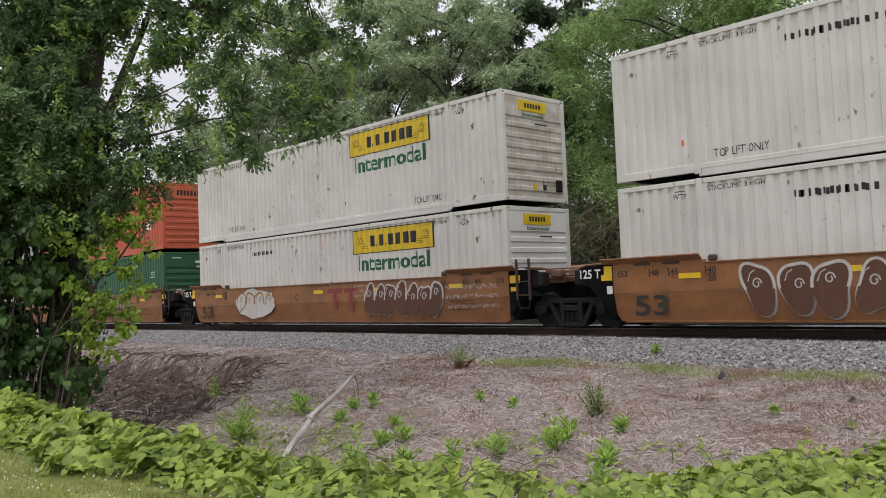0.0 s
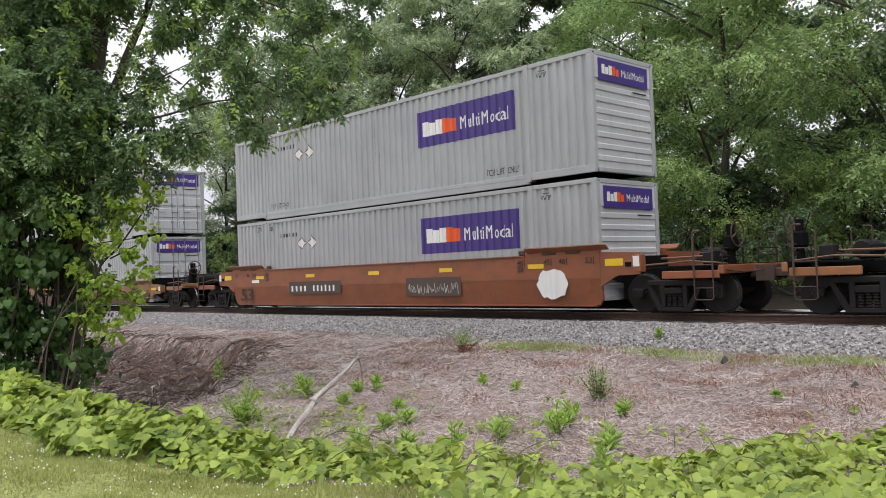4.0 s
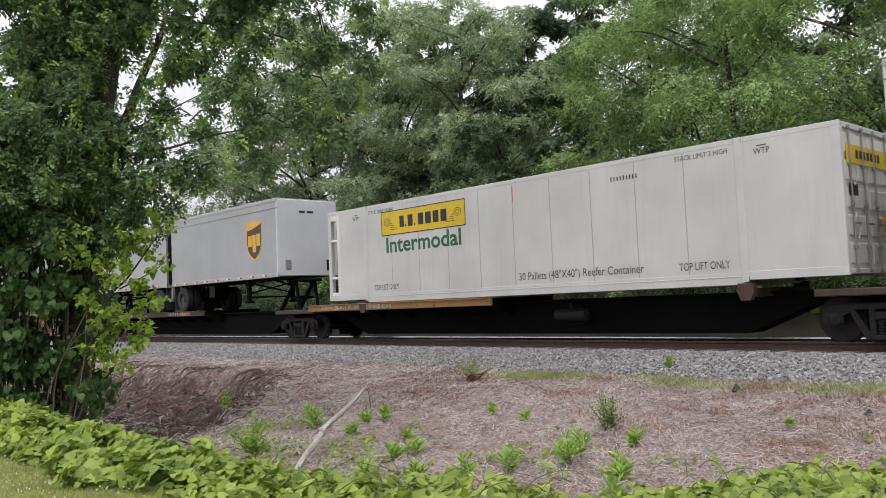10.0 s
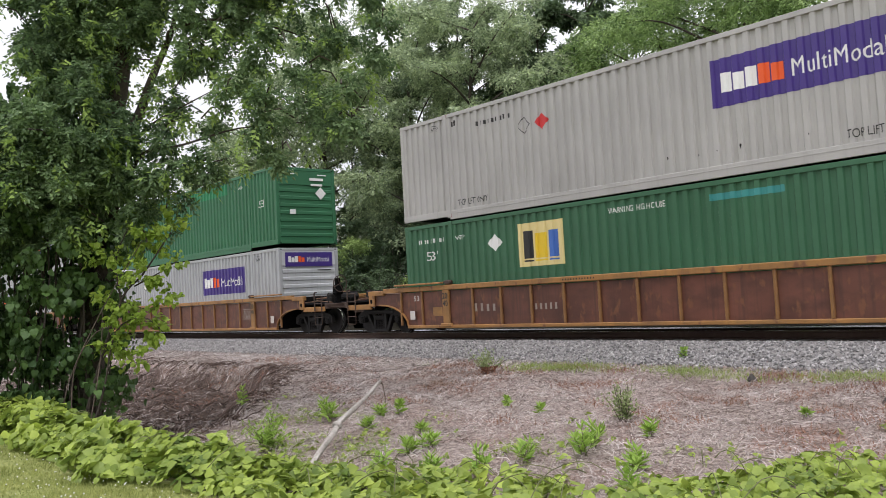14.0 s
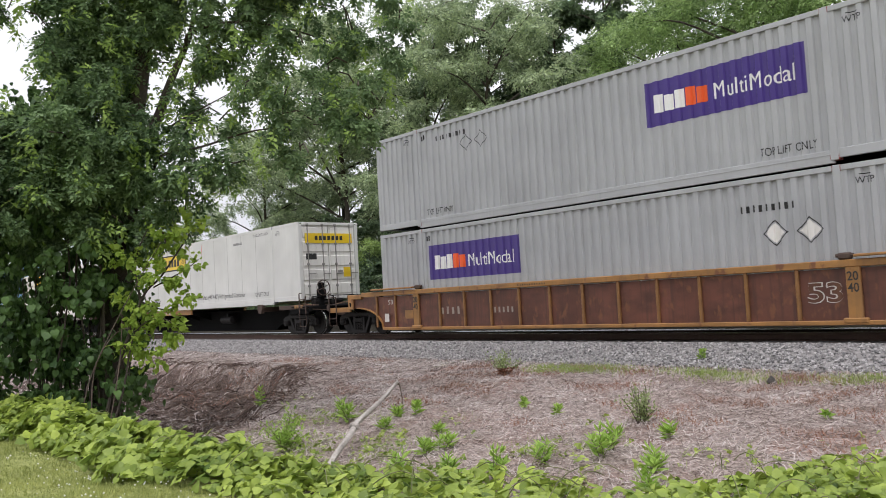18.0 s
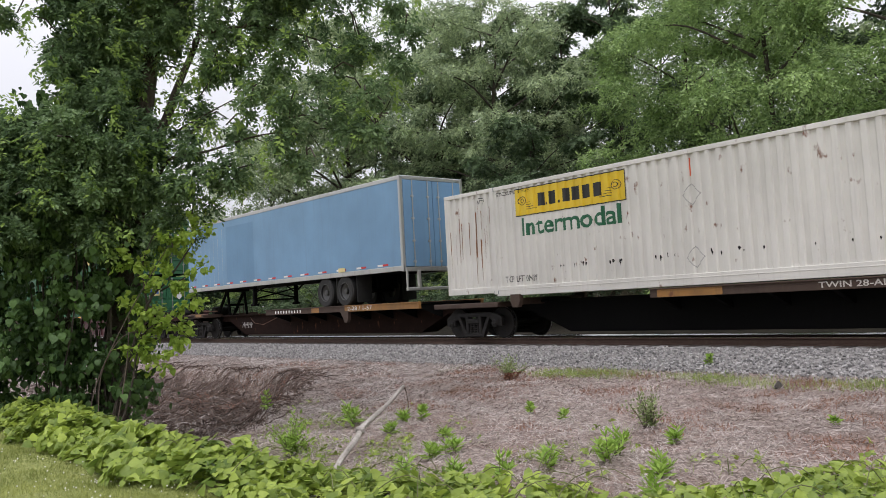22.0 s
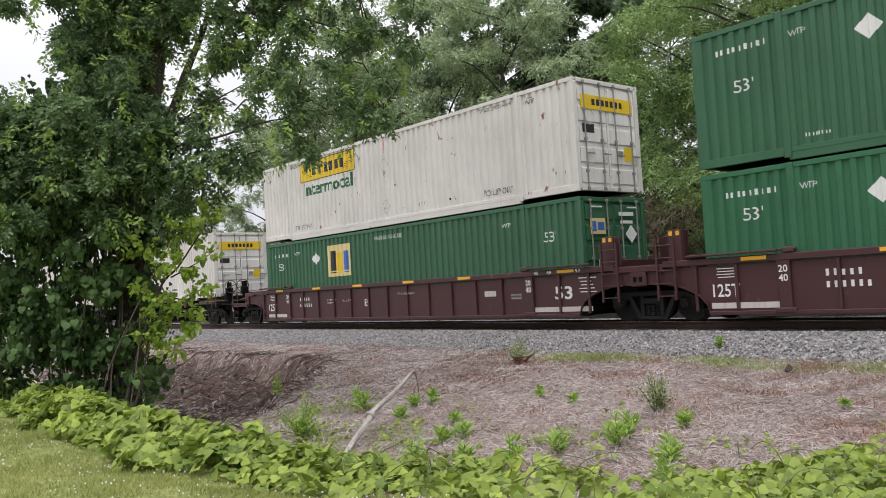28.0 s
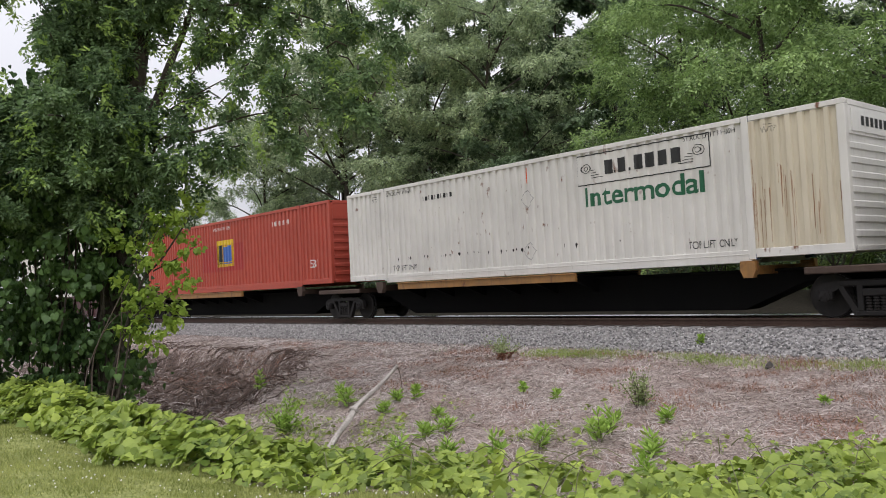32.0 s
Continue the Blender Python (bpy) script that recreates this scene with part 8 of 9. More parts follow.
def broad_leaf(n_side=4):
    """A pointed oval leaf, cupped along the midrib; along x, 1 long."""
    mid = [(0, 0, 0), (0.3, 0, 0.015), (0.65, 0, 0.0), (1.0, 0, -0.12)]
    lt = [(-0.10, 0.24, 0.02), (0.16, 0.50, 0.05), (0.52, 0.40, 0.01), (0.82, 0.17, -0.05)]
    rt = [(x, -y, z) for x, y, z in lt]
    v = np.array(mid + lt + rt, float)
    f = [(0, 1, 5), (0, 5, 4), (1, 2, 6), (1, 6, 5), (2, 3, 7), (2, 7, 6), (0, 9, 1), (0, 8, 9), (1, 10, 2), (1, 9, 10), (2, 11, 3), (2, 10, 11)]
    return v, np.array(f)


LEAF_V, LEAF_F = broad_leaf()


def broad_leaves(pos, way, normal, size):
    """Many broad leaves at once."""
    way = unit(way)
    side = unit(np.cross(normal, way))
    up = np.cross(way, side)
    v = pos[:, None] + size[:, None, None] * (LEAF_V[None, :, 0:1] * way[:, None] + LEAF_V[None, :, 1:2] * side[:, None] + LEAF_V[None, :, 2:3] * up[:, None])
    f = (np.arange(len(pos)) * len(LEAF_V))[:, None, None] + LEAF_F[None]
    return v.reshape(-1, 3), f.reshape(-1, 3)


def trifoliate(pos, normal, size, rng):
    """Three broad leaflets to a stalk."""
    n = len(pos)
    a = rng.uniform(0, 6.283, n)
    w0 = np.stack([np.cos(a), np.sin(a), rng.normal(-0.15, 0.2, n)], -1)
    w0 = unit(w0 - normal * (w0 * normal).sum(-1, keepdims=True) * 0.85)
    s0 = unit(np.cross(normal, w0))
    P, Wy, N, S = [], [], [], []
    for ang, dist in ((0.0, 0.35), (2.0, 0.12), (-2.0, 0.12)):
        w = w0 * math.cos(ang) + s0 * math.sin(ang)
        P.append(pos + w * (size * dist)[:, None])
        Wy.append(w + rng.normal(0, 0.12, (n, 3)))
        N.append(unit(normal + rng.normal(0, 0.22, (n, 3))))
        S.append(size * rng.uniform(0.8, 1.1, n))
    return broad_leaves(np.concatenate(P), np.concatenate(Wy), np.concatenate(N), np.concatenate(S))


def tree_vines():
    rng = np.random.default_rng(21)
    t = new("vine_curtain")
    tagged(t, "curtain of broad green vine leaves hanging round the tree trunk", "vine")
    lobes = [(-15.07, -12.2, 2.25, 1.2), (-14.8, -12.1, 0.89, 1.05), (-14.6, -12.1, 0.0, 0.95), (-15.72, -12.8, 1.51, 1.3), (-14.6, -11.7, 1.73, 0.55), (-15.5, -13.0, 0.2, 1.1), (-14.75, -11.6, 2.6, 0.7), (-14.7, -11.6, 3.6, 0.6), (-15.6, -12.6, 4.3, 1.0), (-16.6, -13.4, 2.2, 1.4), (-16.9, -13.6, 0.6, 1.3)]
    p, o = crown_points(lobes, 15000, rng, 0.6, 46)
    nrm = unit(o * 0.8 + rng.normal(0, 0.6, o.shape) + np.array([0.15, -0.3, 0.35]))
    a = rng.normal(0, 0.9, len(p))
    way = unit(np.stack([np.sin(a) * 0.7, 0 * a - 0.1, -np.cos(a)], -1) + rng.normal(0, 0.2, o.shape))
    v, f = broad_leaves(p, way, nrm, rng.uniform(0.05, 0.15, len(p)))
    me = np_mesh("leaves", v, f, LEAF_VINE)
    ob = part("leaves", me, LEAF_VINE, t)
    ob["kind"] = "stuff"
    r = random.Random(8)
    for i in range(26):
        x, y = -15.1 + r.uniform(-0.9, 0.6), -12.0 + r.uniform(-0.9, 0.4)
        pts = [(x, y, -0.9)]
        for k in range(5):
            pts.append((pts[-1][0] + r.uniform(-0.2, 0.25), pts[-1][1] + r.uniform(-0.15, 0.15), pts[-1][2] + r.uniform(0.6, 1.0)))
        part("stem", B().pipe(pts, r.uniform(0.008, 0.022), 5), BARK, t)


def sapling():
    rng = np.random.default_rng(31)
    t = new("maple_sapling")
    tagged(t, "thin sapling with yellow-green leaves leaning out of the vines", "sapling")
    foot = (-14.0, -12.2, -0.97)
    for pts, r0 in (([foot, (-13.86, -12.07, -0.14), (-13.44, -11.72, 1.27), (-13.18, -11.46, 1.67), (-12.82, -11.11, 2.34)], 0.036), ([(-13.44, -11.72, 1.27), (-13.42, -11.78, 1.97), (-13.19, -11.57, 2.6)], 0.02), ([(-13.44, -11.72, 1.27), (-13.17, -11.38, 1.11), (-12.94, -11.14, 1.32)], 0.016),
                    ([(-13.75, -12.2, -0.97), (-13.54, -12.0, -0.13), (-13.34, -11.86, 0.77), (-13.04, -11.53, 0.98), (-12.85, -11.29, 0.73)], 0.022), ([(-13.86, -12.07, -0.14), (-13.65, -11.89, 0.59), (-13.4, -11.8, 0.9)], 0.015), ([(-13.28, -11.56, 1.49), (-12.93, -11.18, 1.74), (-12.76, -11.0, 1.91)], 0.014)):
        part("stem", limb(B(), pts, r0, r0 * 0.3, 7, 0.04), BARK, t, smooth=True)
    for pts in ([(-14.1, -12.5, -0.9), (-13.9, -12.43, -0.01), (-13.44, -12.02, 1.15), (-12.94, -11.54, 2.21)], [(-13.9, -12.4, -0.9), (-13.83, -12.36, 0.17), (-13.53, -12.09, 0.79), (-13.23, -11.74, 0.85)], [(-13.5, -12.3, -0.9), (-13.4, -12.1, 0.3), (-13.5, -12.0, 1.1)]):
        part("dead_stem", limb(B(), pts, 0.013, 0.006, 6, 0.05), TWIG, t, "thin dry brown stem", smooth=True)
    lobes = [(-13.03, -11.5, 2.21, 0.39), (-12.75, -11.19, 2.42, 0.33), (-12.98, -11.54, 1.66, 0.38), (-12.81, -11.29, 1.28, 0.31), (-13.48, -11.75, 1.13, 0.42), (-13.05, -11.53, 0.84, 0.38), (-13.37, -11.88, 0.59, 0.33), (-13.09, -11.67, 0.35, 0.27), (-13.51, -11.88, 1.97, 0.32), (-12.67, -11.19, 1.82, 0.22), (-12.88, -11.32, 0.73, 0.2)]
    p, o = crown_points(lobes, 1750, rng, 0.15, 9)
    nrm = unit(np.array([0, -0.3, 1.0]) + rng.normal(0, 0.5, o.shape))
    way = unit(o * 0.7 + rng.normal(0, 0.5, o.shape) + np.array([0, 0, -0.4]))
    v, f = broad_leaves(p, way, nrm, rng.uniform(0.05, 0.105, len(p)))
    part("leaves", np_mesh("leaves", v, f, LEAF_SAP), LEAF_SAP, t)


# ---- the wood behind the train ----


def pads(centres, r, per, k, length, leaf, width, rng, droop=0.45):
    """Layered leaf pads: fronds that spring from a centre, arch over and hang at the rim."""
    n = len(centres)
    a = rng.uniform(0, 6.283, (n, per))
    rise = rng.normal(0.16, 0.32, (n, per))
    out = unit(np.stack([np.cos(a), np.sin(a), rise], -1))
    reach = rng.random((n, per)) ** 0.7 * 0.85 * r[:, None]
    pos = centres[:, None] + out * reach[..., None] * np.array([1, 1, 0.5])
    pos[..., 2] -= (reach / r[:, None]) ** 2 * r[:, None] * 0.25
    return sprays(pos.reshape(-1, 3), out.reshape(-1, 3), k, length, leaf, width, rng, droop)


def wood_tree(kind, mat, height, rad, lo, seed, limbs, per, leaf, width, label, length=0.42, size=0.85, trunk=0.24):
    """A forked trunk, limbs with bends in them, and leaf pads along the outer half of each limb."""
    rng = np.random.default_rng(seed)
    r = random.Random(seed)
    t = new(kind)
    tagged(t, label, "tree", "trees behind the track")
    lean = (r.uniform(-1.0, 1.0), r.uniform(-0.6, 0.6))
    stem = [(0, 0, -0.6), (lean[0] * 0.1 + r.uniform(-0.25, 0.25), lean[1] * 0.2, height * 0.2), (lean[0] * 0.5 + r.uniform(-0.4, 0.4), lean[1] * 0.5 + r.uniform(-0.3, 0.3), height * 0.48), (lean[0] + r.uniform(-0.3, 0.3), lean[1], height * 0.9)]
    part("trunk", limb(B(), stem, trunk, 0.04, 9, 0.08), BARK, t, smooth=True)

    def on_stem(h):
        q = min(max(h / (height * 0.9), 0), 1)
        return Vector((lean[0] * q, lean[1] * q, h))

    centres, rs = [], []
    for i in range(limbs):
        f = (i + 0.5) / limbs
        h = lo + (height - lo) * f
        a = i * 2.4 + r.uniform(-0.5, 0.5)
        reach = rad * (0.45 + 0.55 * math.sin(math.pi * min(1.0, 0.22 + 0.72 * f))) * r.uniform(0.7, 1.12)
        root = on_stem(max(h - reach * r.uniform(0.35, 0.75), lo * 0.55))
        tip = Vector((lean[0] * h / height + reach * math.cos(a), lean[1] * h / height + reach * math.sin(a), h))
        mid = root.lerp(tip, 0.5) + Vector((r.uniform(-0.5, 0.5), r.uniform(-0.5, 0.5), r.uniform(0.0, 0.6)))
        part("limb", limb(B(), [root, mid, tip], 0.035 + 0.007 * reach, 0.012, 6), BARK, t, smooth=True)
        for q, spread, big in ((1.0, 0.2, 1.0), (0.95, 0.9, 0.8), (0.82, 0.7, 1.1), (0.68, 0.8, 0.9), (0.55, 0.8, 0.8), (0.88, 1.2, 0.7)):
            p = root.lerp(mid, q * 2) if q < 0.5 else mid.lerp(tip, q * 2 - 1)
            centres.append(p + Vector((r.gauss(0, 0.75), r.gauss(0, 0.75), r.gauss(0.05, 0.45))) * spread)
            rs.append(size * big * r.uniform(0.75, 1.3))
    for i in range(12):
        centres.append(on_stem(height * (0.45 + 0.045 * i)) + Vector((r.gauss(0, 0.6), r.gauss(0, 0.6), 0)))
        rs.append(size * r.uniform(0.8, 1.2))
    v, f = pads(np.array([c[:] for c in centres]), np.array(rs), per, 9 if kind == "walnut_tree" else 7, length, leaf, width, rng)
    part("crown", np_mesh("crown", v, f, mat), mat, t)
    return t


def scrub(seed, mat, h, rad, n, label, kind="scrub_bush", leaf=0.18, width=0.052):
    rng = np.random.default_rng(seed)
    r = random.Random(seed)
    t = new(kind)
    tagged(t, label, "bush", "undergrowth behind the track")
    for i in range(6):
        a = r.uniform(0, 6.28)
        part("stem", limb(B(), [(r.uniform(-0.3, 0.3), r.uniform(-0.2, 0.2), -0.4), (0.4 * rad * math.cos(a), 0.4 * rad * math.sin(a), h * 0.4), (0.75 * rad * math.cos(a), 0.6 * rad * math.sin(a), h * r.uniform(0.7, 0.95))], 0.03, 0.008, 5), BARK, t)
    c = np.stack([rng.normal(0, 0.42 * rad, n), rng.normal(0, 0.32 * rad, n), h * rng.uniform(0.05, 0.95, n) ** 0.85], -1)
    c[:, :2] *= (1.15 - 0.6 * c[:, 2:3] / h)
    v, f = pads(c, rng.uniform(0.35, 0.7, n), 20, 6, 0.30, leaf, width, rng, 0.35)
    part("leaves", np_mesh("leaves", v, f, mat), mat, t)
    return t


def on_ground(x, y, turn=0.0, dz=0.0):
    if y > 5:
        dz -= 0.95
    return pose(x, y, float(ground_z(x, y)) + dz, 0, 0, turn)


def build_wood():
    r = random.Random(77)
    kinds = [wood_tree("walnut_tree", LEAF_BRIGHT, 15.0, 4.8, 3.2, 41, 19, 52, 0.15, 0.037, "tall tree with bright green feathery leaves in drooping layers", 0.6, 0.95),
             wood_tree("locust_tree", LEAF_MID, 14.5, 4.8, 4.2, 42, 19, 56, 0.15, 0.042, "round-headed tree with greyish green leaves", 0.42, 0.85),
             wood_tree("oak_tree", LEAF_DARK, 18.5, 4.4, 4.5, 43, 15, 40, 0.24, 0.078, "tall dark green tree with a ragged crown", 0.36, 0.75),
             wood_tree("hackberry_tree", LEAF_DARK, 12.5, 3.8, 1.6, 44, 16, 44, 0.20, 0.06, "dark green tree hung with creepers", 0.36, 0.85),
             wood_tree("elm_tree", LEAF_MID, 19.0, 5.2, 5.0, 45, 15, 38, 0.24, 0.078, "tall tree with greyish green leaves", 0.42, 0.85)]
    first = {0: (-13.4, 9.2, 20), 1: (-29.0, 11.5, 70), 2: (-25.0, 17.5, 10), 3: (-24.2, 9.6, 0), 4: (-42, 22, 0)}
    for k, (x, y, a) in first.items():
        q = {1: 1.12, 3: 0.75}.get(k, 1.0)
        kinds[k].matrix_basis = on_ground(x, y, a) @ Matrix.Diagonal((q, q, q, 1))
    # copies at x = -2 and up stand unseen, only for light and reflections
    for k, x, y, a in ((0, -8.2, 9.6, 140), (0, -18.2, 12.6, 250), (3, -16.8, 13.5, 33), (3, -28.2, 9.0, 120), (1, -34.6, 12.6, 200), (3, -33.0, 9.4, 220), (3, -38.4, 9.2, 20), (2, -29.5, 19.0, 40), (1, -41, 11.5, 300), (3, -45.5, 9.6, 90),
                       (1, -50, 11, 20), (3, -54, 9.5, 10), (1, -60, 10, 111), (3, -68, 9.5, 15), (1, -80, 10, 60), (3, -94, 10, 200), (2, -36, 21, 300), (2, -33, 16, 100), (4, -47, 15, 140), (4, -30, 27, 200), (4, -38, 30, 20), (4, -20, 26, 90), (2, -40, 17, 10), (2, -52, 22, 60), (4, -60, 20, 10), (4, -84, 20, 230),
                       (1, -2, 10, 30), (3, -10.5, 14.5, 200), (2, -13.0, 19.5, 130), (3, 5, 11, 20), (0, 12, 10, 75), (3, 24, 11, 90)):
        # lower growth further up the line
        q = 0.62 if x < -57 else 0.85 if x < -48 else 1.0
        if k == 3 and x < -20:
            q *= 0.7
        elif k == 1 and x > -48:
            q *= 1.16
        copy_thing(kinds[k], on_ground(x, y, a) @ Matrix.Diagonal((q, q, q, 1)))
    bushes = [scrub(61, LEAF_SCRUB, 4.7, 2.1, 60, "loose scrub of light green leaves", leaf=0.14, width=0.03), scrub(62, LEAF_THICKET, 5.0, 2.3, 46, "thicket hung with vines, leaves darkened for canopy shade"), scrub(63, LEAF_SCRUB, 3.2, 1.9, 44, "low scrub of light green leaves", leaf=0.14, width=0.03), scrub(64, LEAF_THICKET, 3.8, 2.2, 38, "thicket of small leaves, darkened for canopy shade")]
    used = [False] * 4
    x = 4.0
    i = 0
    while x > -92:
        # further left the low rows use the thickets with shade in their leaf colour
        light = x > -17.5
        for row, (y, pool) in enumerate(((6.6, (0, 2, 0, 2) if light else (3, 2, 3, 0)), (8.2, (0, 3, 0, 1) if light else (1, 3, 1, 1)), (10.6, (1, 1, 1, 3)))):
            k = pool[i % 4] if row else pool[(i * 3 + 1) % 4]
            if row == 0 and -18.2 < x < -15.2:
                continue
            m = on_ground(x + r.uniform(-0.6, 0.6) + row * 1.1, y + r.uniform(-0.5, 0.6), r.uniform(0, 360))
            if not used[k]:
                bushes[k].matrix_basis, used[k] = m, True
            else:
                copy_thing(bushes[k], m)
        x -= 2.6 if x > -48 else 4.5
        i += 1
    # brambles take the dark leaf colour to stand for shade behind the train
    low = scrub(65, LEAF_DARK, 1.25, 1.5, 13, "low brambles on the bank, in dark leaves for the shade there", "bramble", 0.12, 0.03)
    low.matrix_basis = on_ground(2.0, 5.0)
    for i in range(30):
        copy_thing(low, on_ground(2.0 - 1.9 * (i + 1) + r.uniform(-0.3, 0.3), 5.05 + r.uniform(-0.25, 0.3), r.uniform(0, 360), 0.9))
    # grey dead brush between the trees
    rr = random.Random(12)
    for cx, cy, h in ((-16.7, 6.1, 4.9), (-15.5, 6.3, 4.2), (-17.6, 6.6, 4.4), (-25.0, 8.0, 5.5)):
        t = new("dead_brush")
        tagged(t, "tangle of grey-brown dead vines and twigs", "brush", "undergrowth behind the track")
        for s in range(3):
            b = B()
            for q in range(120):
                p = Vector((rr.gauss(0, 0.6), rr.gauss(0, 0.35), rr.uniform(0.1, h)))
                pts = [p]
                for _ in range(3):
                    p = p + Vector((rr.gauss(0, 0.3), rr.gauss(0, 0.25), rr.uniform(-0.55, 0.15)))
                    pts.append(p)
                b.pipe(pts, rr.uniform(0.006, 0.013), 3)
            part("tangle", b, DEADVINE, t)
        t.matrix_basis = on_ground(cx, cy)


# ---- the foreground ----


def kudzu_edges(x):
    """Near and far edge of the kudzu strip along the lawn."""
    near = np.interp(x, [-30, -14, -10, -8, -6.5, -5, -4, 4], [-13.6, -13.8, -13.95, -13.9, -13.3, -12.9, -12.6, -12.4])
    far = np.interp(x, [-30, -15, -12, -9.5, -8.3, -7.6, -7.2, -6.7, -6.2, -5.2, -4.6, -4.2, -3.9, -3, -1, 4], [-12.3, -12.2, -12.4, -12.5, -12.2, -11.4, -10.8, -10.2, -10.0, -10.2, -10.1, -9.0, -8.0, -7.4, -7.3, -7.3])
    return near, far


def build_kudzu():
    rng = np.random.default_rng(51)
    n = 11000
    x = 0.5 - 21.5 * rng.random(n) ** 1.05
    a, b = kudzu_edges(x)
    a = a + 0.14 * np.sin(x * 3.1) + 0.1 * np.sin(x * 7.7)
    b = b + 0.18 * np.sin(x * 2.3 + 1) + 0.12 * np.sin(x * 6.1)
    # ragged far side, with single runners straying on the straw
    u = rng.random(n) ** 0.9 * (1 + 0.12 * rng.normal(size=n) ** 2 * (rng.random(n) < 0.3))
    y = a + (b - a) * u
    thin = smooth(-7.6, -6.9, x) * (0.55 + 0.4 * smooth(0.6, 0.2, np.abs(x + 4.95)) + 0.25 * wobble(x, y, 0.25))
    keep = rng.random(n) > thin * smooth(-4.0, -4.6, x)
    x, y, u = x[keep], y[keep], u[keep]
    n = len(x)
    mound = (np.sin(np.pi * np.clip(u, 0.02, 0.98)) ** 0.45) * (0.27 + 0.12 * wobble(x, y, 0.5) + 0.10 * wobble(x, y, 0.2)) * (0.62 + 0.38 * smooth(-6.0, -8.5, x))
    z = ground_z(x, y) + mound * (1.12 - 0.95 * rng.random(n) ** 2.0) + 0.03
    z = np.maximum(z, ground_z(x, y) + 0.06)
    pos = np.stack([x, y, z], -1)
    nrm = unit(np.stack([rng.normal(0.1, 0.65, n), rng.normal(-0.3, 0.65, n) - 0.5 * (0.5 - u), np.ones(n)], -1))
    size = rng.uniform(0.05, 0.135, n) * np.where(u > 0.9, 0.7, 1.0) * (1 - 0.25 * smooth(-6.0, -4.5, x))
    v, f = trifoliate(pos, nrm, size, rng)
    patch = new("kudzu_patch", np_mesh("kudzu_patch", v, f, LEAF_KUDZU))
    tagged(patch, "sprawling strip of light green kudzu leaves beside the lawn", "vine", kind="stuff")
    r = random.Random(9)
    meshes = []
    for k in range(5):
        q = np.random.default_rng(200 + k)
        vv, ff = broad_leaves(np.zeros((1, 3)), np.array([[1.0, 0, q.uniform(-0.15, 0.1)]]), np.array([[0.0, 0, 1]]) + q.normal(0, 0.1, (1, 3)), np.array([0.135]))
        meshes.append(np_mesh("leaf", vv, ff, LEAF_KUDZU))
    for i in range(280):
        x = r.uniform(-9.5, -2.6) if i % 3 else r.uniform(-4.3, -2.6)
        ya, yb = kudzu_edges(np.array(x))
        y = float(ya) + (float(yb) - float(ya)) * r.uniform(0.35, 0.97)
        u = (y - float(ya)) / (float(yb) - float(ya))
        z = float(ground_z(x, y)) + 0.30 * math.sin(math.pi * u) ** 0.45 * float(0.62 + 0.38 * smooth(-6.0, -8.5, x)) + r.uniform(0.0, 0.07)
        leaf = part("leaf", meshes[i % 5], LEAF_KUDZU, patch, at=pose(x, y, z, r.gauss(12, 20), r.gauss(8, 20), r.uniform(0, 360)))
    # runners and curled tendrils
    green = rough_stuff("green_brown_stem", (0.07, 0.08, 0.03), (0.20, 0.20, 0.09), 6, 40, 0.8, 0.2)
    for i in range(60):
        x = r.uniform(-13, -1)
        ya, yb = kudzu_edges(np.array(x))
        y = r.uniform(float(ya) + 0.3, float(yb) + 0.25)
        p = Vector((x, y, float(ground_z(x, y)) + 0.2))
        pts = [p]
        dx, dy = r.uniform(-0.14, 0.14), r.uniform(-0.08, 0.14)
        for k in range(5):
            p = p + Vector((dx, dy, 0.10 - 0.04 * k + r.uniform(-0.02, 0.02)))
            pts.append(p)
        part("runner", B().pipe(pts, 0.0045, 5), green, patch)


def blades(pos, h, w, rng, lean=0.5):
    n = len(pos)
    a = rng.uniform(0, 6.283, n)
    side = np.stack([np.cos(a), np.sin(a), 0 * a], -1)
    way = unit(np.stack([rng.normal(0, lean, n), rng.normal(0, lean, n), np.ones(n)], -1))
    v = np.empty((n, 3, 3))
    v[:, 0] = pos - side * w[:, None]
    v[:, 1] = pos + side * w[:, None]
    v[:, 2] = pos + way * h[:, None]
    return v.reshape(-1, 3), np.arange(3 * n).reshape(n, 3)


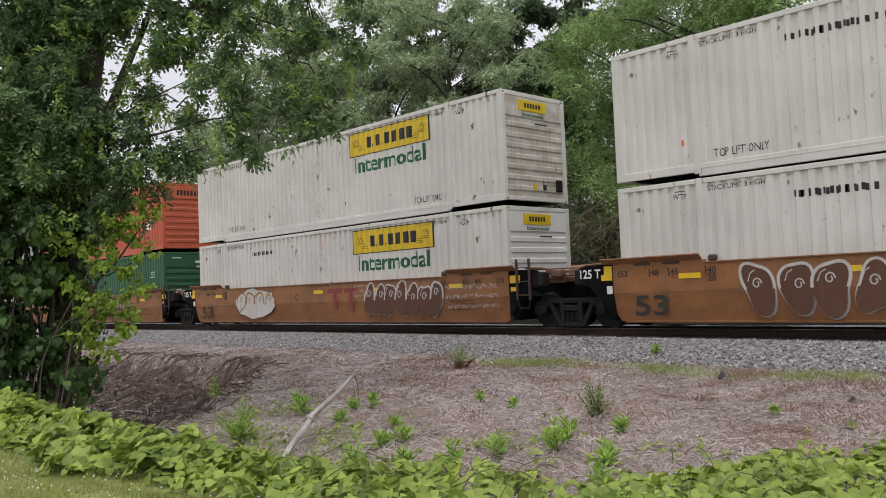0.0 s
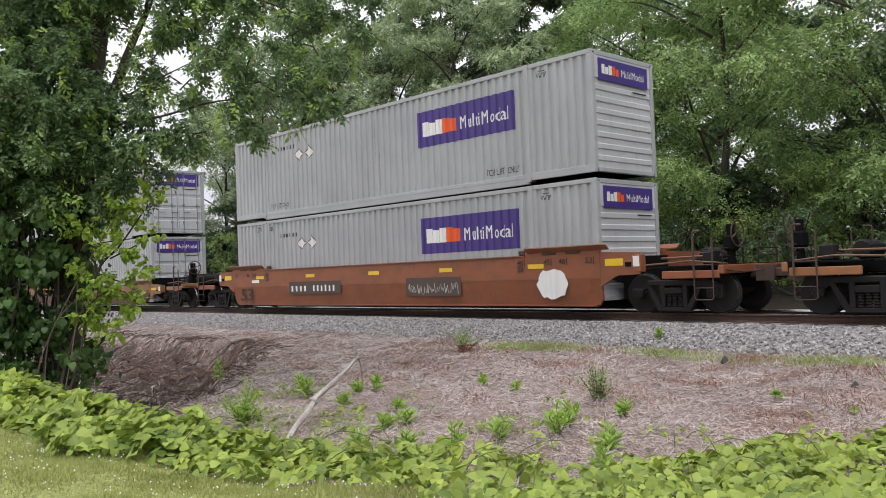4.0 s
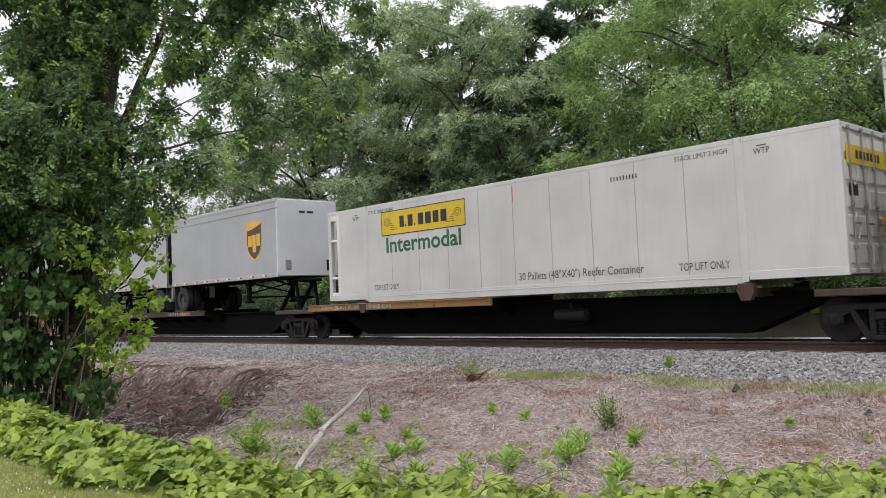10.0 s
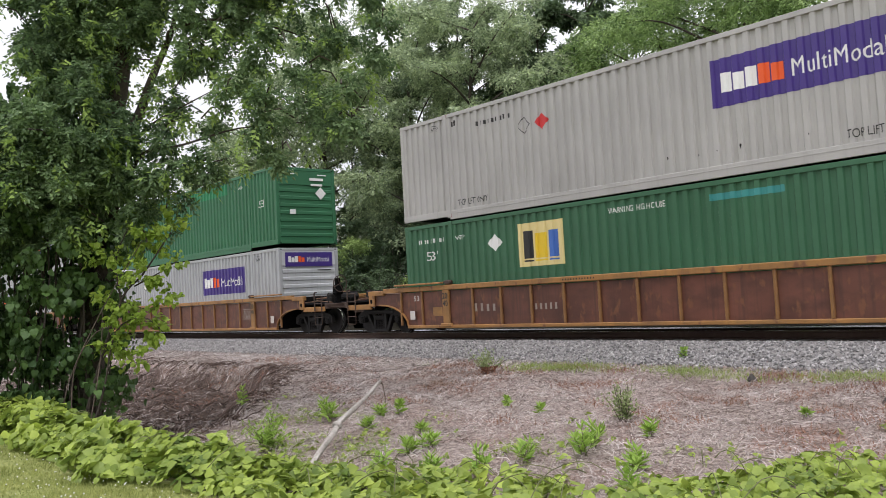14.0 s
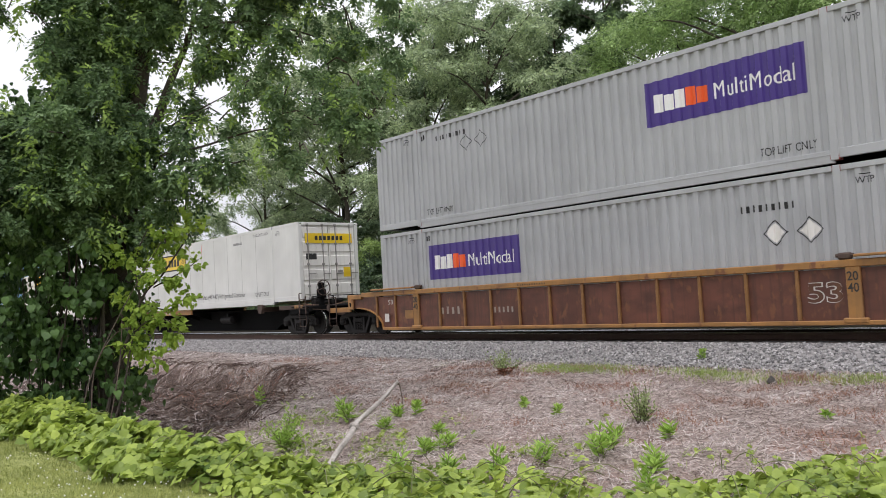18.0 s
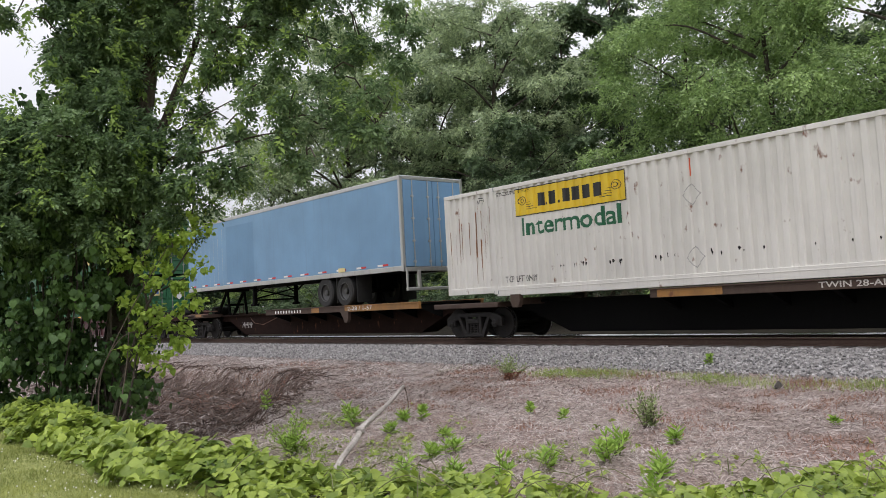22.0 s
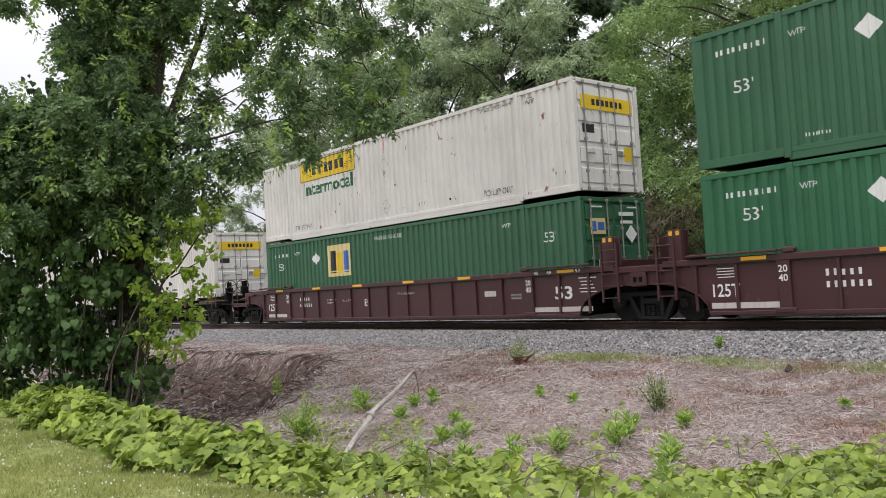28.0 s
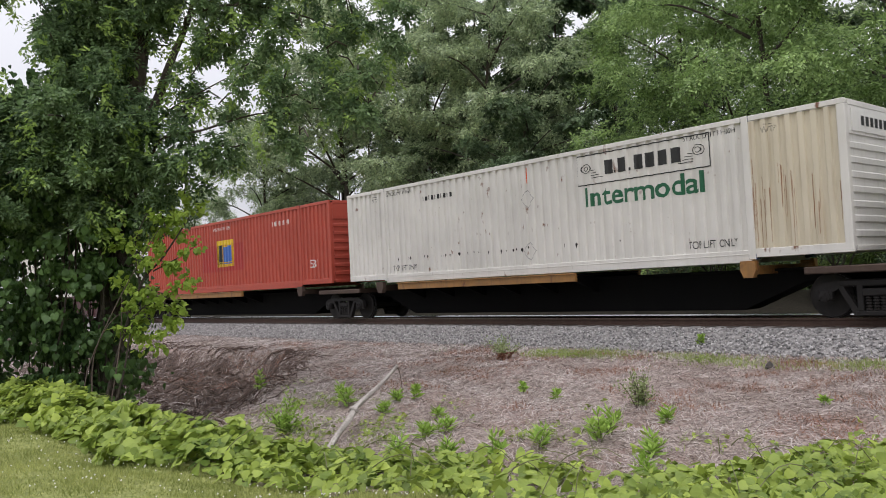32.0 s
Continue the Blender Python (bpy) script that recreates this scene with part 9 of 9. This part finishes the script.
def build_lawn():
    rng = np.random.default_rng(61)
    n = 100000
    x = -20 + 17.5 * rng.random(n) ** 0.5
    near, _ = kudzu_edges(x)
    y = near + 0.25 - 2.3 * rng.random(n) ** 1.2
    keep = rng.random(n) < smooth(-2.5, -4.6, x) * smooth(-2.05, -1.2, y - near)
    x, y = x[keep], y[keep]
    n = len(x)
    pos = np.stack([x, y, ground_z(x, y) - 0.005], -1)
    clump = 0.7 + 0.4 * wobble(x, y, 0.35)
    v, f = blades(pos, rng.uniform(0.025, 0.10, n) * clump, rng.uniform(0.002, 0.006, n), rng, 0.7)
    g = new("lawn_grass", np_mesh("lawn_grass", v, f, LEAF_GRASS))
    tagged(g, "short yellow-green mown grass with clover", "grass", kind="stuff")
    m = 420
    k = rng.choice(n, m)
    c = pos[k] + np.array([0, 0, 0.06])
    o = np.array([(1, 0, 0), (-1, 0, 0), (0, 1, 0), (0, -1, 0), (0, 0, 1), (0, 0, -1)], float)
    tri = np.array([(0, 2, 4), (2, 1, 4), (1, 3, 4), (3, 0, 4), (2, 0, 5), (1, 2, 5), (3, 1, 5), (0, 3, 5)])
    v = c[:, None] + o[None] * rng.uniform(0.006, 0.011, m)[:, None, None]
    f = (np.arange(m) * 6)[:, None, None] + tri[None]
    cl = new("clover_flowers", np_mesh("clover_flowers", v.reshape(-1, 3), f.reshape(-1, 3), CLOVER, True))
    tagged(cl, "small white clover heads in the lawn", "flowers", kind="stuff")
    # fresh grass along the foot of the stones
    n = 17000
    x = rng.uniform(-15, -1.0, n)
    y = -3.85 + rng.normal(0, 0.28, n) + 0.15 * np.sin(x * 1.1)
    keep = (wobble(x * 0.8, y * 0.3, 0.9) + rng.normal(0, 0.25, n)) > 0.27
    x, y = x[keep], y[keep]
    pos = np.stack([x, y, np.maximum(ground_z(x, y), -0.56)], -1)
    v, f = blades(pos, rng.uniform(0.05, 0.14, len(x)), rng.uniform(0.004, 0.007, len(x)), rng, 0.4)
    g = new("verge_grass", np_mesh("verge_grass", v, f, LEAF_VERGE))
    tagged(g, "thin tufts of fresh green grass at the foot of the ballast", "grass", kind="stuff")


def build_straw():
    rng = np.random.default_rng(71)
    n = 150000
    u = rng.random(n)
    x = 1.5 - 38 * u ** 1.35
    y = -11.9 + 8.6 * rng.random(n) ** 0.9
    hollow = (x + 1.125 * y < -24.6 + rng.normal(0, 0.6, n)) & (y < -5.7 + rng.normal(0, 0.25, n)) & (y > -9.4 + rng.normal(0, 0.6, n)) & (rng.random(n) < 0.85)
    bare = (wobble(x, y, 1.1) + 0.5 * wobble(x, y, 0.4) + rng.normal(0, 0.35, n)) > -1.15
    keep = bare & ~hollow
    x, y = x[keep], y[keep]
    n = len(x)
    far = smooth(-6, -22, x)
    a = rng.uniform(0, 6.283, n) + 0.8 * wobble(x, y, 0.35)
    L = rng.uniform(0.05, 0.22, n) * (1 + 0.5 * far)
    w = rng.uniform(0.0012, 0.0036, n) * (1 + 0.9 * far)
    d = np.stack([np.cos(a), np.sin(a)], -1)
    p0 = np.stack([x, y], -1)
    p1, p2 = p0 + d * (L / 2)[:, None] + rng.normal(0, 0.018, (n, 2)), p0 + d * L[:, None] + rng.normal(0, 0.04, (n, 2))
    s = np.stack([-d[:, 1], d[:, 0]], -1) * w[:, None]
    lift = 0.004 + 0.085 * rng.random(n) ** 2.2
    v = np.empty((n, 6, 3))
    for k, (p, dz) in enumerate(((p0, 0.3), (p1, 1.0), (p2, 0.4))):
        z = ground_z(p[:, 0], p[:, 1]) + lift * dz
        v[:, 2 * k] = np.c_[p + s, z]
        v[:, 2 * k + 1] = np.c_[p - s, z + w]
    k = (np.arange(n) * 6)[:, None]
    f = np.concatenate([k + [0, 1, 3, 2], k + [2, 3, 5, 4]])
    st = new("dead_straw", np_mesh("dead_straw", v.reshape(-1, 3), f, STRAWMAT))
    tagged(st, "thick litter of bleached dead grass stalks on the bank", "straw", kind="stuff")
    # reddish withered growth in patches
    n = 60000
    x, y = rng.uniform(-22, 1, n), -3.6 - 4.6 * rng.random(n) ** 1.5
    keep = (wobble(x + 2, y * 1.6, 0.8) + 0.4 * wobble(x, y, 0.3) + rng.normal(0, 0.15, n)) > 0.34
    x, y = x[keep], y[keep]
    v, f = blades(np.stack([x, y, ground_z(x, y)], -1), rng.uniform(0.04, 0.15, len(x)), rng.uniform(0.003, 0.006, len(x)), rng, 0.9)
    rd = new("withered_growth", np_mesh("withered_growth", v, f, LEAF_RED))
    tagged(rd, "low reddish-brown withered weeds in patches", "weeds", kind="stuff")


def build_seedlings():
    """Low green seedlings scattered through the straw of the ditch."""
    rng = np.random.default_rng(91)
    n = 5200
    x, y = rng.uniform(-15, -3.2, n), rng.uniform(-11.8, -7.6, n)
    keep = (wobble(x + 1, y, 0.5) + 0.5 * wobble(x, y, 0.17) - 0.35 * (y + 9.5) + rng.normal(0, 0.25, n)) > 0.55
    keep &= x + 1.125 * y > -24.0
    x, y = x[keep], y[keep]
    n = len(x)
    pos = np.stack([x, y, ground_z(x, y) + rng.uniform(0.01, 0.09, n)], -1)
    nrm = unit(np.stack([rng.normal(0, 0.6, n), rng.normal(-0.2, 0.6, n), np.ones(n)], -1))
    v, f = trifoliate(pos, nrm, rng.uniform(0.02, 0.055, n), rng)
    g = new("seedlings", np_mesh("seedlings", v, f, LEAF_KUDZU))
    tagged(g, "low green seedlings sprouting through the dead straw", "weeds", kind="stuff")
    m = 2600
    k = rng.choice(n, m)
    p = pos[k] + rng.normal(0, 0.12, (m, 3)) * np.array([1, 1, 0])
    p[:, 2] = ground_z(p[:, 0], p[:, 1])
    v, f = blades(p, rng.uniform(0.05, 0.24, m), rng.uniform(0.002, 0.004, m), rng, 0.6)
    g = new("thin_grass", np_mesh("thin_grass", v, f, LEAF_VERGE))
    tagged(g, "thin yellow-green grass stems in the ditch", "grass", kind="stuff")


def weed(x, y, h, seed, style="tall"):
    rng = np.random.default_rng(seed)
    t = new("weed" if style != "shrub" else "small_shrub")
    lab = {"tall": "single green weed with a leafy upright stem", "rosette": "clump of fresh green lance-leaved weeds", "fern": "bushy green feathery weed", "shrub": "small grey-green shrub with reddish stalks", "red": "small shrub with brown withered lower leaves"}[style]
    tagged(t, lab, "shrub" if style in ("shrub", "red") else "weed", "weeds on the bank")
    stems = {"tall": 2, "rosette": 6, "fern": 14, "shrub": 12, "red": 12}[style]
    P, Wd, Ln, Wi = [], [], [], []
    sp = {"tall": 0.12, "rosette": 0.6, "fern": 0.55, "shrub": 0.55, "red": 0.75}[style]
    bushy = style in ("fern", "shrub", "red")
    for s in range(stems):
        a = rng.uniform(0, 6.28)
        k = rng.uniform(0.2, 1)
        tip = np.array([math.cos(a) * sp * h * k, math.sin(a) * sp * h * k, h * rng.uniform(0.4, 1.0) * (1.1 - 0.35 * k)])
        root = np.array([rng.normal(0, 0.04), rng.normal(0, 0.04), -0.02])
        part("stem", B().pipe([root, (root + tip) / 2 + np.array([0, 0, 0.04]), tip], 0.003 + 0.003 * h, 5), TWIG if style in ("shrub", "red") else MATS["green_brown_stem"], t)
        m = {"tall": 22, "rosette": 11, "fern": 46, "shrub": 48, "red": 52}[style]
        for i in range(m):
            q = 0.15 + 0.85 * (i + 0.5) / m
            c = root + (tip - root) * q + np.array([0, 0, 0.04 * math.sin(math.pi * q)])
            if bushy:
                c = c + rng.normal(0, 0.10 * h * q, 3)
            b = i * 2.4 + rng.uniform(-0.4, 0.4)
            up = 0.25 + 1.0 * q * q + rng.normal(0, 0.2)
            P.append(c)
            Wd.append([math.cos(b), math.sin(b), up])
            L = {"tall": 0.12, "rosette": 0.175, "fern": 0.085, "shrub": 0.055, "red": 0.06}[style] * (0.7 + 0.7 * h) * (1.15 - 0.4 * q) * rng.uniform(0.7, 1.25)
            Ln.append(L)
            Wi.append(L * {"tall": 0.20, "rosette": 0.125, "fern": 0.14, "shrub": 0.24, "red": 0.24}[style])
    P, Wd = np.array(P), unit(np.array(Wd))
    Sd = unit(np.cross(Wd, np.array([0, 0, 1.0]) + rng.normal(0, 0.8, Wd.shape)))
    mat = LEAF_SHRUB if style in ("shrub", "red") else LEAF_WEED
    if style == "red":
        low = P[:, 2] < 0.28 * h
        v, f = kites(P[low], Wd[low], Sd[low], np.array(Ln)[low], np.array(Wi)[low])
        part("withered_leaves", np_mesh("withered_leaves", v, f, LEAF_RED), LEAF_RED, t)
        P, Wd, Sd, Ln, Wi = P[~low], Wd[~low], Sd[~low], np.array(Ln)[~low], np.array(Wi)[~low]
    v, f = kites(P, Wd, Sd, np.array(Ln), np.array(Wi))
    part("leaves", np_mesh("leaves", v, f, mat), mat, t)
    t.matrix_basis = on_ground(x, y, seed * 37 % 360, -0.01)


def build_bank_things():
    for i, (x, y, h, style) in enumerate([(-11.19, -9.28, 0.45, "rosette"), (-10.37, -8.5, 0.42, "tall"), (-10.69, -8.66, 0.18, "rosette"), (-10.34, -9.21, 0.2, "rosette"), (-9.11, -7.36, 0.3, "tall"), (-8.11, -7.71, 0.22, "tall"), (-6.12, -9.22, 0.42, "rosette"), (-6.3, -8.85, 0.34, "rosette"),
                                          (-5.43, -9.27, 0.3, "rosette"), (-6.05, -7.96, 0.19, "rosette"), (-4.69, -6.64, 0.12, "tall"), (-10.24, -11.0, 0.62, "fern"), (-11.91, -8.93, 0.26, "tall"), (-9.27, -8.99, 0.14, "rosette"), (-8.23, -9.77, 0.22, "rosette"), (-8.28, -10.1, 0.26, "rosette"),
                                          (-6.86, -10.2, 0.32, "rosette"), (-6.88, -7.41, 0.52, "shrub"), (-12.11, -4.78, 0.58, "red"), (-8.85, -2.6, 0.42, "tall"), (-6.61, -9.66, 0.32, "rosette"), (-14.6, -9.0, 0.5, "tall"), (-7.3, -10.5, 0.3, "rosette"), (-5.0, -9.9, 0.25, "rosette"), (-7.9, -10.8, 0.3, "rosette")]):
        weed(x, y, h, 300 + i, style)
    st = new("fallen_branch")
    tagged(st, "bleached fallen branch with one crook lying on weeds", "branch")
    part("lower_limb", limb(B(), [(-8.9, -11.15, -0.98), (-9.2, -10.8, -0.86), (-9.65, -10.25, -0.72), (-9.75, -10.15, -0.66)], 0.036, 0.044, 9, 0.08), PALEWOOD, st, smooth=True)
    part("upper_limb", limb(B(), [(-9.72, -10.2, -0.68), (-9.98, -9.8, -0.58), (-10.3, -9.2, -0.41), (-10.6, -8.7, -0.24)], 0.046, 0.026, 9, 0.08), PALEWOOD, st, smooth=True)
    part("knot", B().lathe([(-0.08, 0.02), (-0.04, 0.055), (0.04, 0.052), (0.09, 0.03)], "x", (-9.74, -10.16, -0.67), 10), PALEWOOD, st, smooth=True)
    part("twig", limb(B(), [(-10.6, -8.7, -0.25), (-10.66, -8.6, -0.35), (-10.64, -8.58, -0.62)], 0.012, 0.005, 5), TWIG, st)
    r = random.Random(19)
    for x, y, s in ((-6.62, -4.25, 0.09), (-4.13, -5.56, 0.06), (-13.9, -6.2, 0.08)):
        me = B().lathe([(-0.4 * s, 0.7 * s), (0.1 * s, 1.0 * s), (0.8 * s, 0.55 * s), (1.3 * s, 0.12 * s)], "z", (0, 0, 0), 6).mesh("dark_stone", rough_stuff("dark_stone_face", (0.02, 0.018, 0.016), (0.09, 0.08, 0.07), 6, 40, 0.9, 0.6))
        rock = new("dark_stone", me)
        tagged(rock, "small dark angular stone on the straw", "stone", "stones on the bank")
        rock.matrix_basis = on_ground(x, y, r.uniform(0, 90))


def build_hollow():
    r = random.Random(23)
    b = B()
    for i in range(4200):
        y = -5.4 - 6.0 * r.random() ** 1.25
        edge = -24.6 - 1.125 * y
        x = edge + 0.4 - 10.5 * r.random()
        z = float(ground_z(x, y)) + r.uniform(0.0, 0.10)
        a, L = r.uniform(0, 6.283), r.uniform(0.1, 0.3) if r.random() < 0.75 else r.uniform(0.3, 0.9)
        pts = [Vector((x, y, z))]
        for k in range(3):
            q = pts[-1] + Vector((math.cos(a) * L / 3, math.sin(a) * L / 3, 0))
            q.z = float(ground_z(q.x, q.y)) + r.uniform(0.0, 0.11)
            a += r.gauss(0, 0.6)
            pts.append(q)
        b.pipe(pts, r.uniform(0.002, 0.007) if r.random() < 0.85 else r.uniform(0.008, 0.016), 3)
    me = b.mesh("root_litter", rough_stuff("brown_rotting_twigs", (0.035, 0.022, 0.017), (0.21, 0.145, 0.115), 4.0, 40.0, 0.95, 0.3, island=True))
    ob = new("root_litter", me)
    tagged(ob, "tangle of brown dead roots and sticks in a washed-out hollow", "brush", kind="stuff")
    for x, y, a, L, rad in ((-17.2, -7.4, 2.2, 2.2, 0.03), (-18.6, -6.9, 2.4, 2.6, 0.035), (-20.0, -6.4, 2.0, 1.8, 0.03), (-16.0, -8.9, 0.6, 1.5, 0.022), (-18.5, -8.3, 0.3, 1.7, 0.025)):
        o = new("dead_branch")
        tagged(o, "grey-brown dead branch lying in the hollow", "branch", "branches in the hollow")
        pts = []
        for k in range(5):
            px, py = x + math.cos(a) * L * (k / 4 - 0.5), y + math.sin(a) * L * (k / 4 - 0.5)
            pts.append((px, py, float(ground_z(px, py)) + 0.03 + r.uniform(0, 0.06)))
        part("limb", limb(B(), pts, rad, rad * 0.35, 6, 0.08), TWIG, o)


near_tree()
tree_vines()
sapling()
build_wood()
build_kudzu()
build_lawn()
build_straw()
build_seedlings()
build_bank_things()
build_hollow()

# ---- what moves ----


def motions():
    """The train rolls past at a steady pace; its wheels turn under it."""
    times = [i * 0.5 for i in range(65)]
    for thing, x, y, z in MOVERS:
        walk(thing, [(t, pose(x + run(t), y, z)) for t in times])
    place = {thing.name: x for thing, x, y, z in MOVERS}
    for wheel, car, dx, xc in WHEELS:
        rows, angle, last = [(0.0, pose(dx, 0, WR))], 0.0, 0.0
        for i in range(1, 961):
            t = i / 30.0
            x = place[car.name] + xc + run(t)
            if -46 < x < 3:
                angle += math.degrees((run(t) - run(t - 1 / 30.0)) / WR)
                rows.append((t, pose(dx, 0, WR, 0, angle, 0)))
            elif rows[-1][0] < t - 0.9 or i == 960:
                rows.append((t, pose(dx, 0, WR, 0, angle, 0)))
        walk(wheel, rows)


motions()
